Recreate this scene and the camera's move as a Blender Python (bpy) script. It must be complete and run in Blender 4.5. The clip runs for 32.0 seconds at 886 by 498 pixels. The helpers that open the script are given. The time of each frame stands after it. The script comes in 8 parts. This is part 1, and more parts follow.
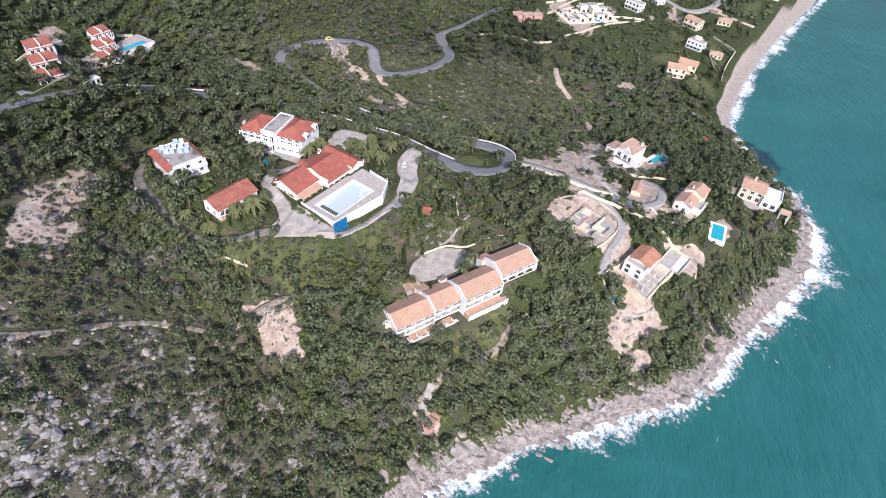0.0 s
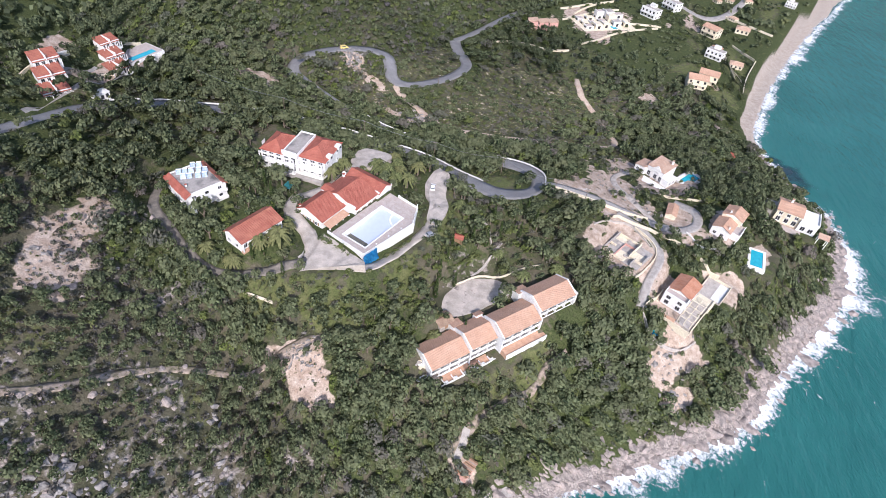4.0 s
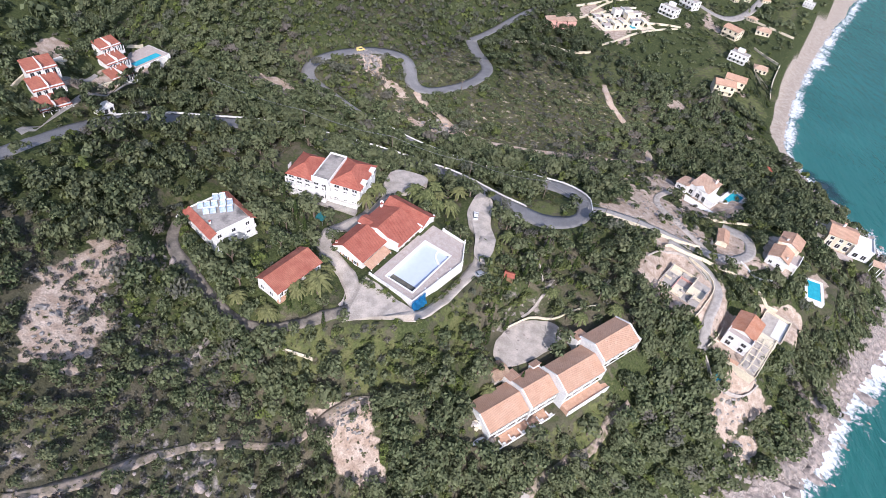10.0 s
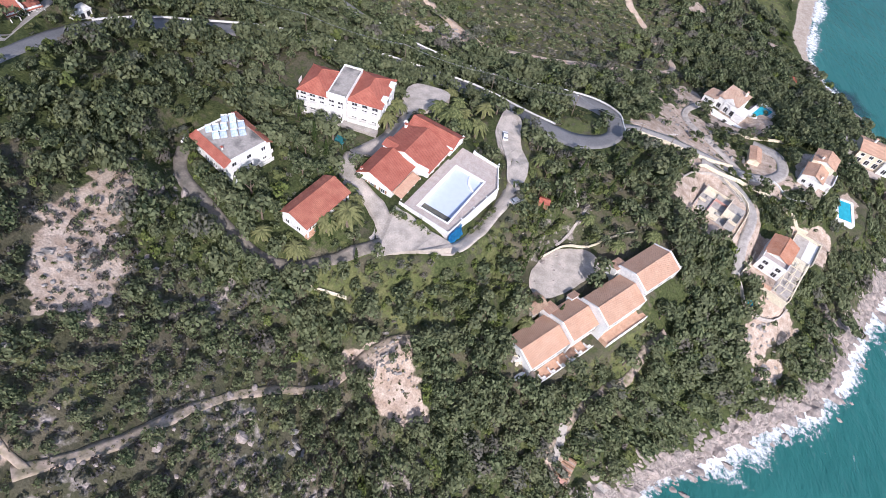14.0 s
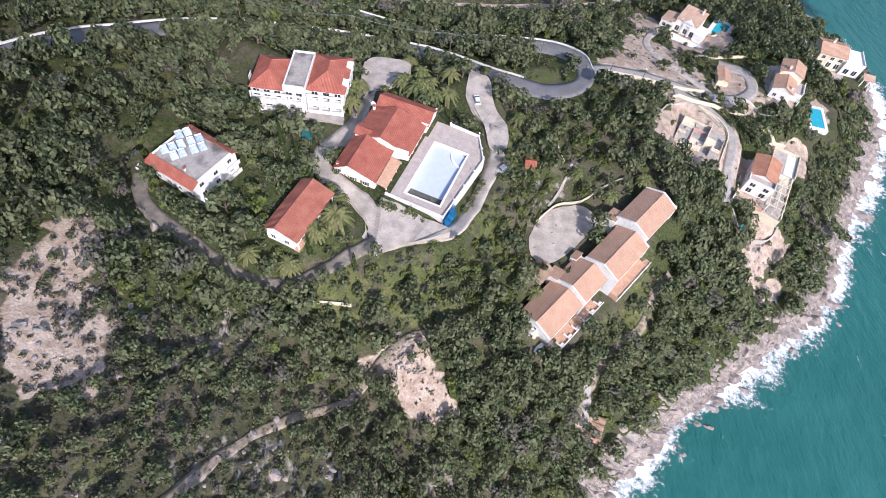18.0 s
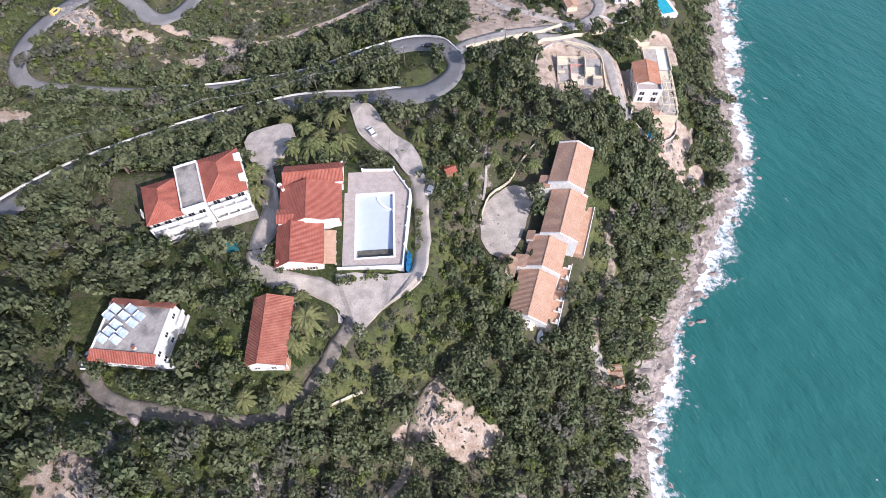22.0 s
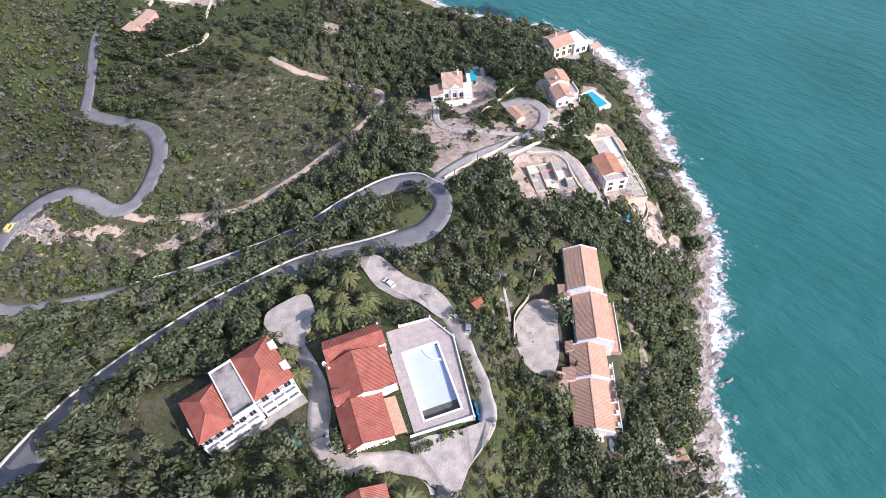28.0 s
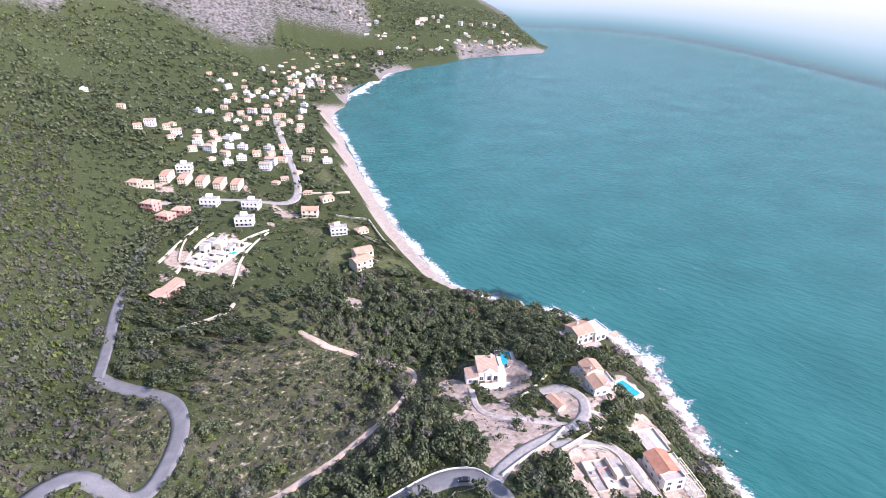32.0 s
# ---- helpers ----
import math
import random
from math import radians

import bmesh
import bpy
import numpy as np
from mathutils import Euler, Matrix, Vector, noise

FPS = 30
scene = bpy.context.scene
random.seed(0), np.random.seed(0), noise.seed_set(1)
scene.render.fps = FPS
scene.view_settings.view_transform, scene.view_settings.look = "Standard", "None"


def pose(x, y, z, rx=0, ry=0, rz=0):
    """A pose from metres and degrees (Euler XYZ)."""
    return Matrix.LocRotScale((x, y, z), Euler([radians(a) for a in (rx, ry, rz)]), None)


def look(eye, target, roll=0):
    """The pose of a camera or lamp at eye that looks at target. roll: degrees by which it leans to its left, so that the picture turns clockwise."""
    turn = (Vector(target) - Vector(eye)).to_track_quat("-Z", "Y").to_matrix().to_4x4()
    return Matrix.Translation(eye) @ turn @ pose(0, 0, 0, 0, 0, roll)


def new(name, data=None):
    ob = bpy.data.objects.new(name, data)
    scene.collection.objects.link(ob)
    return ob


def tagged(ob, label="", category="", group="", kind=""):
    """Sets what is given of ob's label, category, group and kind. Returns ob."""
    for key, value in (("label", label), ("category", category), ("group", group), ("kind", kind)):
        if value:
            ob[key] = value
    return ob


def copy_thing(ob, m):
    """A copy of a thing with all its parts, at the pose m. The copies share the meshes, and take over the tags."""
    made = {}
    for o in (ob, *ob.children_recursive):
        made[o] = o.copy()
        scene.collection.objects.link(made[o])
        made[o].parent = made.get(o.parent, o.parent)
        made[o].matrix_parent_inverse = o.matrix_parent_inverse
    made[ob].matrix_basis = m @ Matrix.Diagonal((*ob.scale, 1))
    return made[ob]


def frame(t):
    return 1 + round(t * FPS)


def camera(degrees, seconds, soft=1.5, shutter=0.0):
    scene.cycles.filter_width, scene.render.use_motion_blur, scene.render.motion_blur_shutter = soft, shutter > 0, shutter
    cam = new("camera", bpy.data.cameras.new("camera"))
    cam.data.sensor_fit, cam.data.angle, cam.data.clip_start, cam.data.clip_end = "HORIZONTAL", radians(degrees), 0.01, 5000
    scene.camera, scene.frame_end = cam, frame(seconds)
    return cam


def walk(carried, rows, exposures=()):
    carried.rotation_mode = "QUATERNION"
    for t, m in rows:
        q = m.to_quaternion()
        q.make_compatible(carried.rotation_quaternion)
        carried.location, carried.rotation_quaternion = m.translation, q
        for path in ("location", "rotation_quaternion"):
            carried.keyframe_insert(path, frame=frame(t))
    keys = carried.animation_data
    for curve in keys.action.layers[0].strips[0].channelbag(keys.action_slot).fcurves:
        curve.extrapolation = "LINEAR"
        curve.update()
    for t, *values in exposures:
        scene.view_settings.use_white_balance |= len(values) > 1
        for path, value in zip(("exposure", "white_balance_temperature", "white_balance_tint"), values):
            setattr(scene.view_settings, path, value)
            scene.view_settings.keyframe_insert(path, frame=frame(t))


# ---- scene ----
cam = camera(76.19, 32.0, soft=0.45)
# seconds, eye x y z, tilt, lean, heading
PATH = [
    (0.0, -40.21, -23.98, 188.73, 46.487, -4.918, 29.868),
    (0.5, -42.82, -22.97, 188.55, 46.424, -5.053, 30.187),
    (1.0, -45.42, -21.96, 188.38, 46.412, -5.167, 30.150),
    (1.5, -48.02, -20.94, 188.20, 46.393, -5.214, 30.085),
    (2.0, -50.61, -19.92, 188.03, 46.379, -5.289, 29.995),
    (2.5, -53.20, -18.89, 187.87, 46.347, -5.359, 29.950),
    (3.0, -55.78, -17.85, 187.70, 46.343, -5.451, 29.898),
    (3.5, -58.36, -16.80, 187.55, 46.310, -5.551, 29.849),
    (5.5, -68.70, -12.55, 186.96, 46.036, -5.904, 29.638),
    (6.0, -71.29, -11.45, 186.82, 45.965, -6.006, 29.588),
    (6.5, -73.90, -10.33, 186.67, 45.935, -6.073, 29.506),
    (7.0, -76.53, -9.19, 186.49, 45.892, -6.199, 29.476),
    (7.5, -79.16, -8.03, 186.27, 45.881, -6.280, 29.374),
    (8.0, -81.80, -6.90, 185.97, 45.868, -6.439, 29.328),
    (8.5, -84.43, -5.83, 185.57, 45.892, -6.550, 29.248),
    (9.0, -87.05, -4.86, 185.06, 45.959, -6.669, 29.139),
    (9.5, -89.66, -4.01, 184.41, 44.930, -6.792, 29.048),
    (10.0, -92.26, -3.29, 183.62, 45.058, -6.973, 28.924),
    (10.5, -94.85, -2.68, 182.70, 40.044, -7.149, 28.702),
    (11.0, -97.44, -2.14, 181.69, 40.275, -7.279, 28.597),
    (11.5, -100.01, -1.65, 180.62, 40.564, -7.450, 28.397),
    (12.0, -102.54, -1.20, 179.52, 34.856, -7.738, 28.182),
    (12.5, -105.00, -0.75, 178.45, 35.188, -7.912, 27.932),
    (13.0, -107.35, -0.29, 177.43, 35.479, -8.040, 27.518),
    (13.5, -109.56, 0.18, 176.50, 35.798, -8.141, 27.250),
    (14.0, -111.60, 0.66, 175.66, 36.180, -8.211, 27.109),
    (14.5, -113.46, 1.19, 174.95, 30.210, -8.233, 26.643),
    (16.5, -120.16, 3.86, 172.76, 31.358, -8.422, 26.424),
    (17.0, -121.66, 4.82, 172.54, 31.744, -8.034, 25.039),
    (17.5, -123.00, 6.08, 172.64, 31.865, -7.848, 25.056),
    (18.0, -124.23, 7.60, 173.02, 32.730, -5.687, 16.691),
    (18.5, -125.42, 9.30, 173.64, 32.649, -5.065, 15.168),
    (19.0, -126.62, 11.12, 174.45, 32.776, -3.367, 9.257),
    (19.5, -127.89, 13.00, 175.40, 32.459, -2.821, 8.012),
    (20.0, -129.25, 14.90, 176.44, 32.178, -2.207, 6.161),
    (20.5, -130.70, 16.77, 177.54, 31.786, -1.816, 4.928),
    (21.0, -132.22, 18.56, 178.65, 31.410, 0.648, -6.166),
    (21.5, -133.87, 20.27, 179.73, 31.009, 1.164, -8.588),
    (22.0, -135.65, 21.87, 180.74, 30.696, 1.383, -9.335),
    (22.5, -137.51, 23.40, 181.68, 30.377, 1.421, -9.461),
    (23.0, -139.40, 24.84, 182.58, 30.069, 1.556, -10.236),
    (23.5, -141.28, 26.23, 183.48, 29.715, 2.427, -14.863),
    (24.0, -143.12, 27.61, 184.39, 29.401, 2.631, -15.799),
    (24.5, -144.94, 29.05, 185.34, 28.813, 3.629, -21.451),
    (26.5, -152.35, 35.31, 189.31, 34.877, 3.789, -23.976),
    (27.0, -154.51, 37.18, 190.42, 36.737, 3.727, -24.118),
    (27.5, -156.99, 39.37, 191.63, 36.665, 3.588, -24.316),
    (28.0, -159.79, 41.85, 192.95, 38.397, 3.409, -24.577),
    (28.5, -162.88, 44.56, 194.38, 40.421, 3.039, -24.846),
    (29.0, -166.25, 47.43, 195.89, 42.353, 2.607, -25.121),
    (29.5, -169.84, 50.41, 197.46, 44.366, 2.226, -25.505),
    (30.0, -173.61, 53.45, 199.08, 47.734, 1.648, -25.809),
    (30.5, -177.51, 56.52, 200.71, 51.744, 1.055, -26.106),
    (31.0, -181.48, 59.60, 202.36, 55.734, 0.665, -26.497),
    (31.5, -185.50, 62.69, 204.01, 59.790, 0.224, -26.767),
    (32.0, -189.53, 65.78, 205.66, 63.379, -0.779, -26.625),
]
walk(cam, [(t, pose(x, y, z, rx, ry, rz)) for t, x, y, z, rx, ry, rz in PATH],
     exposures=[(0.0, 0.49, 6150, 18), (14.0, 0.53, 6200, 19), (24.0, 0.53, 6250, 20), (28.0, 0.63, 6200, 22), (30.0, 0.74, 6150, 24), (32.0, 0.98, 6050, 28)])
# ---- world and sun ----
SUN_TO = Vector((0.48, -0.64, 0.62)).normalized()
world = bpy.data.worlds.new("world")
scene.world = world
world.use_nodes = True
_wn = world.node_tree.nodes
_sky = _wn.new("ShaderNodeTexSky")
_sky.sky_type, _sky.sun_disc = "NISHITA", False
_sky.sun_elevation = math.asin(SUN_TO.z)
_sky.sun_rotation = math.atan2(SUN_TO.x, SUN_TO.y)
_sky.air_density, _sky.dust_density, _sky.altitude = 1.0, 1.5, 100
_wn["Background"].inputs["Strength"].default_value = 0.15
world.node_tree.links.new(_sky.outputs[0], _wn["Background"].inputs["Color"])
_sun = bpy.data.lights.new("sun", "SUN")
_sun.energy, _sun.angle, _sun.color = 3.4, radians(0.6), (1.0, 0.965, 0.92)
new("sun", _sun).matrix_world = look(SUN_TO * 800, (0, 0, 0))


# ---- materials ----
MATS = {}


def mat(name, a, b, size=1.0, rough=0.85, bump=0.0, fine=None, metal=0.0, spec=0.3, c=None, per_object=0.0, coord="Object", low=0.35, high=0.65, grain=1.0):
    """Two colours mixed by noise of the given size in metres, a fine grain over it, and relief."""
    m = bpy.data.materials.new(name)
    m.use_nodes = True
    n, l = m.node_tree.nodes, m.node_tree.links
    p = n["Principled BSDF"]
    p.inputs["Roughness"].default_value, p.inputs["Metallic"].default_value = rough, metal
    p.inputs["Specular IOR Level"].default_value = spec
    tc = n.new("ShaderNodeTexCoord")
    if coord == "World":
        src = n.new("ShaderNodeNewGeometry").outputs["Position"]
    else:
        src = tc.outputs[coord]
    t1, t2 = n.new("ShaderNodeTexNoise"), n.new("ShaderNodeTexNoise")
    t1.inputs["Scale"].default_value, t1.inputs["Detail"].default_value = 1 / size, 4
    t2.inputs["Scale"].default_value, t2.inputs["Detail"].default_value = (1 / fine if fine else 7 / size), 5
    for t in (t1, t2):
        l.new(src, t.inputs["Vector"])
    r1 = n.new("ShaderNodeMapRange")
    r1.inputs[1].default_value, r1.inputs[2].default_value = low, high
    l.new(t1.outputs["Fac"], r1.inputs[0])
    mix = n.new("ShaderNodeMix")
    mix.data_type = "RGBA"
    mix.inputs[6].default_value, mix.inputs[7].default_value = (*a, 1), (*b, 1)
    l.new(r1.outputs[0], mix.inputs[0])
    r2 = n.new("ShaderNodeMapRange")
    r2.inputs[1].default_value, r2.inputs[2].default_value, r2.inputs[3].default_value, r2.inputs[4].default_value = 0.25, 0.75, 1 - 0.22 * grain, 1 + 0.18 * grain
    l.new(t2.outputs["Fac"], r2.inputs[0])
    mul = n.new("ShaderNodeMix")
    mul.data_type, mul.blend_type = "RGBA", "MULTIPLY"
    mul.inputs[0].default_value = 1
    l.new(mix.outputs[2], mul.inputs[6])
    grey = n.new("ShaderNodeCombineColor")
    for k in range(3):
        l.new(r2.outputs[0], grey.inputs[k])
    l.new(grey.outputs[0], mul.inputs[7])
    out = mul.outputs[2]
    if per_object:
        info, hsv, rr = n.new("ShaderNodeObjectInfo"), n.new("ShaderNodeHueSaturation"), n.new("ShaderNodeMapRange")
        rr.inputs[3].default_value, rr.inputs[4].default_value = 1 - per_object, 1 + per_object
        l.new(info.outputs["Random"], rr.inputs[0])
        l.new(rr.outputs[0], hsv.inputs["Value"])
        l.new(out, hsv.inputs["Color"])
        out = hsv.outputs[0]
    l.new(out, p.inputs["Base Color"])
    if bump:
        bp = n.new("ShaderNodeBump")
        bp.inputs["Strength"].default_value, bp.inputs["Distance"].default_value = 0.8, bump
        l.new(t2.outputs["Fac"], bp.inputs["Height"])
        l.new(bp.outputs[0], p.inputs["Normal"])
    MATS[name] = m
    return m


def roof_mat(name, a, b, period=0.36):
    """Clay tiles: rounded rows down the slope (along the part's own y, so rows repeat along x), stained in patches."""
    m = mat(name, a, b, 2.2, 0.8, 0.0, fine=0.35, low=0.3, high=0.7)
    n, l = m.node_tree.nodes, m.node_tree.links
    p = n["Principled BSDF"]
    tc, sep = n.new("ShaderNodeTexCoord"), n.new("ShaderNodeSeparateXYZ")
    l.new(tc.outputs["UV"], sep.inputs[0])
    wob = []
    for axis, per in ((0, period), (1, 0.38)):
        k = n.new("ShaderNodeMath")
        k.operation = "MULTIPLY"
        k.inputs[1].default_value = 2 * math.pi / per
        l.new(sep.outputs[axis], k.inputs[0])
        s = n.new("ShaderNodeMath")
        s.operation = "SINE"
        l.new(k.outputs[0], s.inputs[0])
        wob.append(s)
    mx = n.new("ShaderNodeMath")
    mx.operation, mx.inputs[1].default_value = "MULTIPLY_ADD", 0.25
    l.new(wob[1].outputs[0], mx.inputs[0])
    l.new(wob[0].outputs[0], mx.inputs[2])
    bp = n.new("ShaderNodeBump")
    bp.inputs["Strength"].default_value, bp.inputs["Distance"].default_value = 0.7, 0.05
    l.new(mx.outputs[0], bp.inputs["Height"])
    l.new(bp.outputs[0], p.inputs["Normal"])
    old = p.inputs["Base Color"].links[0].from_socket
    rr = n.new("ShaderNodeMapRange")
    rr.inputs[1].default_value, rr.inputs[2].default_value, rr.inputs[3].default_value, rr.inputs[4].default_value = -1, 0.4, 0.80, 1.03
    l.new(wob[0].outputs[0], rr.inputs[0])
    grey, mul = n.new("ShaderNodeCombineColor"), n.new("ShaderNodeMix")
    for k in range(3):
        l.new(rr.outputs[0], grey.inputs[k])
    mul.data_type, mul.blend_type = "RGBA", "MULTIPLY"
    mul.inputs[0].default_value = 1
    l.new(old, mul.inputs[6])
    l.new(grey.outputs[0], mul.inputs[7])
    l.new(mul.outputs[2], p.inputs["Base Color"])
    return m


roof_mat("tile_red", (0.35, 0.102, 0.070), (0.45, 0.155, 0.108))
roof_mat("tile_red_weathered", (0.33, 0.105, 0.072), (0.46, 0.18, 0.12))
roof_mat("tile_tan", (0.51, 0.305, 0.205), (0.58, 0.37, 0.26))
roof_mat("tile_orange", (0.47, 0.20, 0.115), (0.56, 0.29, 0.19))
roof_mat("tile_brown", (0.27, 0.175, 0.12), (0.46, 0.33, 0.23))
roof_mat("tile_pink", (0.52, 0.33, 0.23), (0.60, 0.43, 0.32))
mat("plaster", (0.80, 0.79, 0.76), (0.72, 0.71, 0.68), 2.5, 0.9, 0.01, fine=0.4)
mat("plaster_cream", (0.74, 0.66, 0.50), (0.66, 0.58, 0.44), 2.5, 0.9, 0.01, fine=0.4)
mat("plaster_pink", (0.62, 0.36, 0.30), (0.56, 0.32, 0.27), 2.5, 0.9, 0.01, fine=0.4)
mat("flat_roof", (0.36, 0.33, 0.30), (0.13, 0.125, 0.12), 4.5, 0.95, 0.02, fine=0.5, low=0.42, high=0.62)
mat("paving", (0.42, 0.35, 0.31), (0.48, 0.42, 0.38), 1.5, 0.85, 0.01, fine=0.3)
mat("terracotta_floor", (0.50, 0.29, 0.19), (0.56, 0.36, 0.25), 1.2, 0.8, 0.01, fine=0.3)
mat("concrete", (0.43, 0.395, 0.355), (0.32, 0.295, 0.27), 2.0, 0.9, 0.02, fine=0.3)
mat("asphalt", (0.245, 0.24, 0.238), (0.19, 0.187, 0.187), 6.0, 0.85, 0.01, fine=0.4)
mat("gravel", (0.54, 0.475, 0.415), (0.37, 0.33, 0.285), 3.0, 0.95, 0.05, fine=0.35, coord="World")
# gravel darkened: the shade of trees over the lane is put into the colour
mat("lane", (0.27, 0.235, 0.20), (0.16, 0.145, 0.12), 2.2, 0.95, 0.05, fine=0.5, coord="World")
mat("earth", (0.44, 0.325, 0.245), (0.53, 0.43, 0.345), 4.0, 0.95, 0.12, fine=0.9, coord="World")
mat("earth_track", (0.38, 0.30, 0.25), (0.13, 0.13, 0.065), 1.6, 0.95, 0.1, fine=0.7, coord="World")
mat("earth_rut", (0.46, 0.365, 0.295), (0.24, 0.205, 0.135), 1.8, 0.95, 0.1, fine=0.7, coord="World")
mat("stone", (0.52, 0.47, 0.42), (0.40, 0.36, 0.32), 1.6, 0.9, 0.1, fine=0.35)
mat("pale_rock", (0.38, 0.35, 0.325), (0.15, 0.14, 0.13), 1.6, 0.9, 0.25, fine=0.4, coord="World")
mat("rock", (0.42, 0.355, 0.315), (0.20, 0.175, 0.16), 2.2, 0.9, 0.25, fine=0.5, coord="World")
mat("trunk", (0.16, 0.12, 0.09), (0.22, 0.18, 0.14), 0.5, 0.95, 0.03)
# flat near-black panels: the shade inside doors and openings is put into the colour
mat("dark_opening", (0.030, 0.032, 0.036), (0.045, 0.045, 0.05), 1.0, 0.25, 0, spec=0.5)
mat("glass", (0.05, 0.065, 0.075), (0.07, 0.08, 0.09), 1.0, 0.08, 0, spec=0.6)
mat("wood", (0.24, 0.14, 0.08), (0.30, 0.19, 0.11), 0.8, 0.7, 0.01)
mat("pool_paint", (0.485, 0.545, 0.68), (0.495, 0.555, 0.685), 9.0, 0.5, 0, grain=0.2)
mat("pool_water", (0.02, 0.36, 0.46), (0.03, 0.42, 0.52), 2.0, 0.06, 0.01, spec=0.5)
mat("pool_dirt", (0.10, 0.10, 0.085), (0.15, 0.14, 0.11), 1.2, 0.25, 0)
mat("blue_tarp", (0.02, 0.20, 0.45), (0.03, 0.28, 0.55), 0.7, 0.5, 0.05)
mat("green_cover", (0.02, 0.13, 0.14), (0.03, 0.17, 0.18), 0.8, 0.6, 0.03)
mat("white_paint", (0.82, 0.82, 0.82), (0.76, 0.76, 0.76), 1.0, 0.4, 0)
mat("car_white", (0.80, 0.80, 0.80), (0.77, 0.77, 0.78), 2.0, 0.25, 0, spec=0.5)
mat("car_silver", (0.42, 0.44, 0.47), (0.40, 0.42, 0.45), 2.0, 0.3, 0, metal=0.5)
mat("car_blue", (0.05, 0.08, 0.20), (0.06, 0.09, 0.22), 2.0, 0.25, 0, spec=0.5)
mat("car_black", (0.02, 0.02, 0.024), (0.028, 0.028, 0.03), 2.0, 0.2, 0, spec=0.5)
mat("car_yellow", (0.72, 0.56, 0.20), (0.68, 0.53, 0.19), 2.0, 0.3, 0, spec=0.5)
mat("rubber", (0.02, 0.02, 0.02), (0.03, 0.03, 0.03), 0.5, 0.9, 0)
mat("steel", (0.50, 0.51, 0.52), (0.40, 0.41, 0.42), 0.6, 0.4, 0, metal=0.8)
# collector glass paled: the sky's reflection is put into the base colour
mat("panel_blue", (0.30, 0.40, 0.52), (0.56, 0.62, 0.67), 0.9, 0.2, 0, spec=0.4, per_object=0.2)
mat("sand", (0.50, 0.42, 0.35), (0.58, 0.51, 0.44), 5.0, 0.95, 0.05, fine=0.8, coord="World")


def ground_mat():
    """Soil with grass, bare earth, rock and sand, mixed by the zone weights of the terrain and broken up by noise."""
    m = bpy.data.materials.new("ground")
    m.use_nodes = True
    n, l = m.node_tree.nodes, m.node_tree.links
    p = n["Principled BSDF"]
    p.inputs["Roughness"].default_value, p.inputs["Specular IOR Level"].default_value = 0.95, 0.15
    pos = n.new("ShaderNodeNewGeometry").outputs["Position"]

    def tex(size, detail=5):
        t = n.new("ShaderNodeTexNoise")
        t.inputs["Scale"].default_value, t.inputs["Detail"].default_value = 1 / size, detail
        l.new(pos, t.inputs["Vector"])
        return t.outputs["Fac"]

    def ramp(v, a, b):
        r = n.new("ShaderNodeMapRange")
        r.inputs[1].default_value, r.inputs[2].default_value = a, b
        l.new(v, r.inputs[0])
        return r.outputs[0]

    def mixc(f, a, b):
        k = n.new("ShaderNodeMix")
        k.data_type = "RGBA"
        l.new(f, k.inputs[0])
        for s, v in ((6, a), (7, b)):
            if isinstance(v, tuple):
                k.inputs[s].default_value = (*v, 1)
            else:
                l.new(v, k.inputs[s])
        return k.outputs[2]

    big, mid, fine = tex(14), tex(2.6), tex(0.7, 8)
    soil = mixc(ramp(big, 0.4, 0.6), (0.075, 0.075, 0.045), (0.13, 0.115, 0.080))
    grass = mixc(ramp(mid, 0.35, 0.65), (0.075, 0.100, 0.030), (0.145, 0.150, 0.065))
    earth = mixc(ramp(mid, 0.35, 0.65), (0.36, 0.27, 0.205), (0.54, 0.44, 0.36))
    rock = mixc(ramp(fine, 0.35, 0.65), (0.17, 0.15, 0.135), (0.42, 0.365, 0.33))
    sand = mixc(ramp(mid, 0.35, 0.65), (0.37, 0.305, 0.25), (0.46, 0.395, 0.33))
    crag = mixc(ramp(tex(7, 6), 0.38, 0.62), (0.085, 0.085, 0.070), (0.24, 0.22, 0.205))
    out = soil
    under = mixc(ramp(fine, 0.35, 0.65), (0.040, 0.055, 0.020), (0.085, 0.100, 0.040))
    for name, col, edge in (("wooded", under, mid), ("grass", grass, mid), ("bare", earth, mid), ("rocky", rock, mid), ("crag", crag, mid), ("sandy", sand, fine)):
        at = n.new("ShaderNodeAttribute")
        at.attribute_name = name
        add = n.new("ShaderNodeMath")
        add.operation = "ADD"
        l.new(at.outputs["Fac"], add.inputs[0])
        l.new(edge, add.inputs[1])
        out = mixc(ramp(add.outputs[0], 0.93, 1.08), out, col)
    grit = n.new("ShaderNodeMapRange")
    grit.inputs[1].default_value, grit.inputs[2].default_value, grit.inputs[3].default_value, grit.inputs[4].default_value = 0.3, 0.7, 0.72, 1.16
    l.new(tex(0.45, 6), grit.inputs[0])
    grey, mul = n.new("ShaderNodeCombineColor"), n.new("ShaderNodeMix")
    mul.data_type, mul.blend_type = "RGBA", "MULTIPLY"
    mul.inputs[0].default_value = 1
    for k in range(3):
        l.new(grit.outputs[0], grey.inputs[k])
    l.new(out, mul.inputs[6])
    l.new(grey.outputs[0], mul.inputs[7])
    l.new(mul.outputs[2], p.inputs["Base Color"])
    bp = n.new("ShaderNodeBump")
    bp.inputs["Strength"].default_value, bp.inputs["Distance"].default_value = 0.6, 0.45
    l.new(fine, bp.inputs["Height"])
    l.new(bp.outputs[0], p.inputs["Normal"])
    MATS["ground"] = m


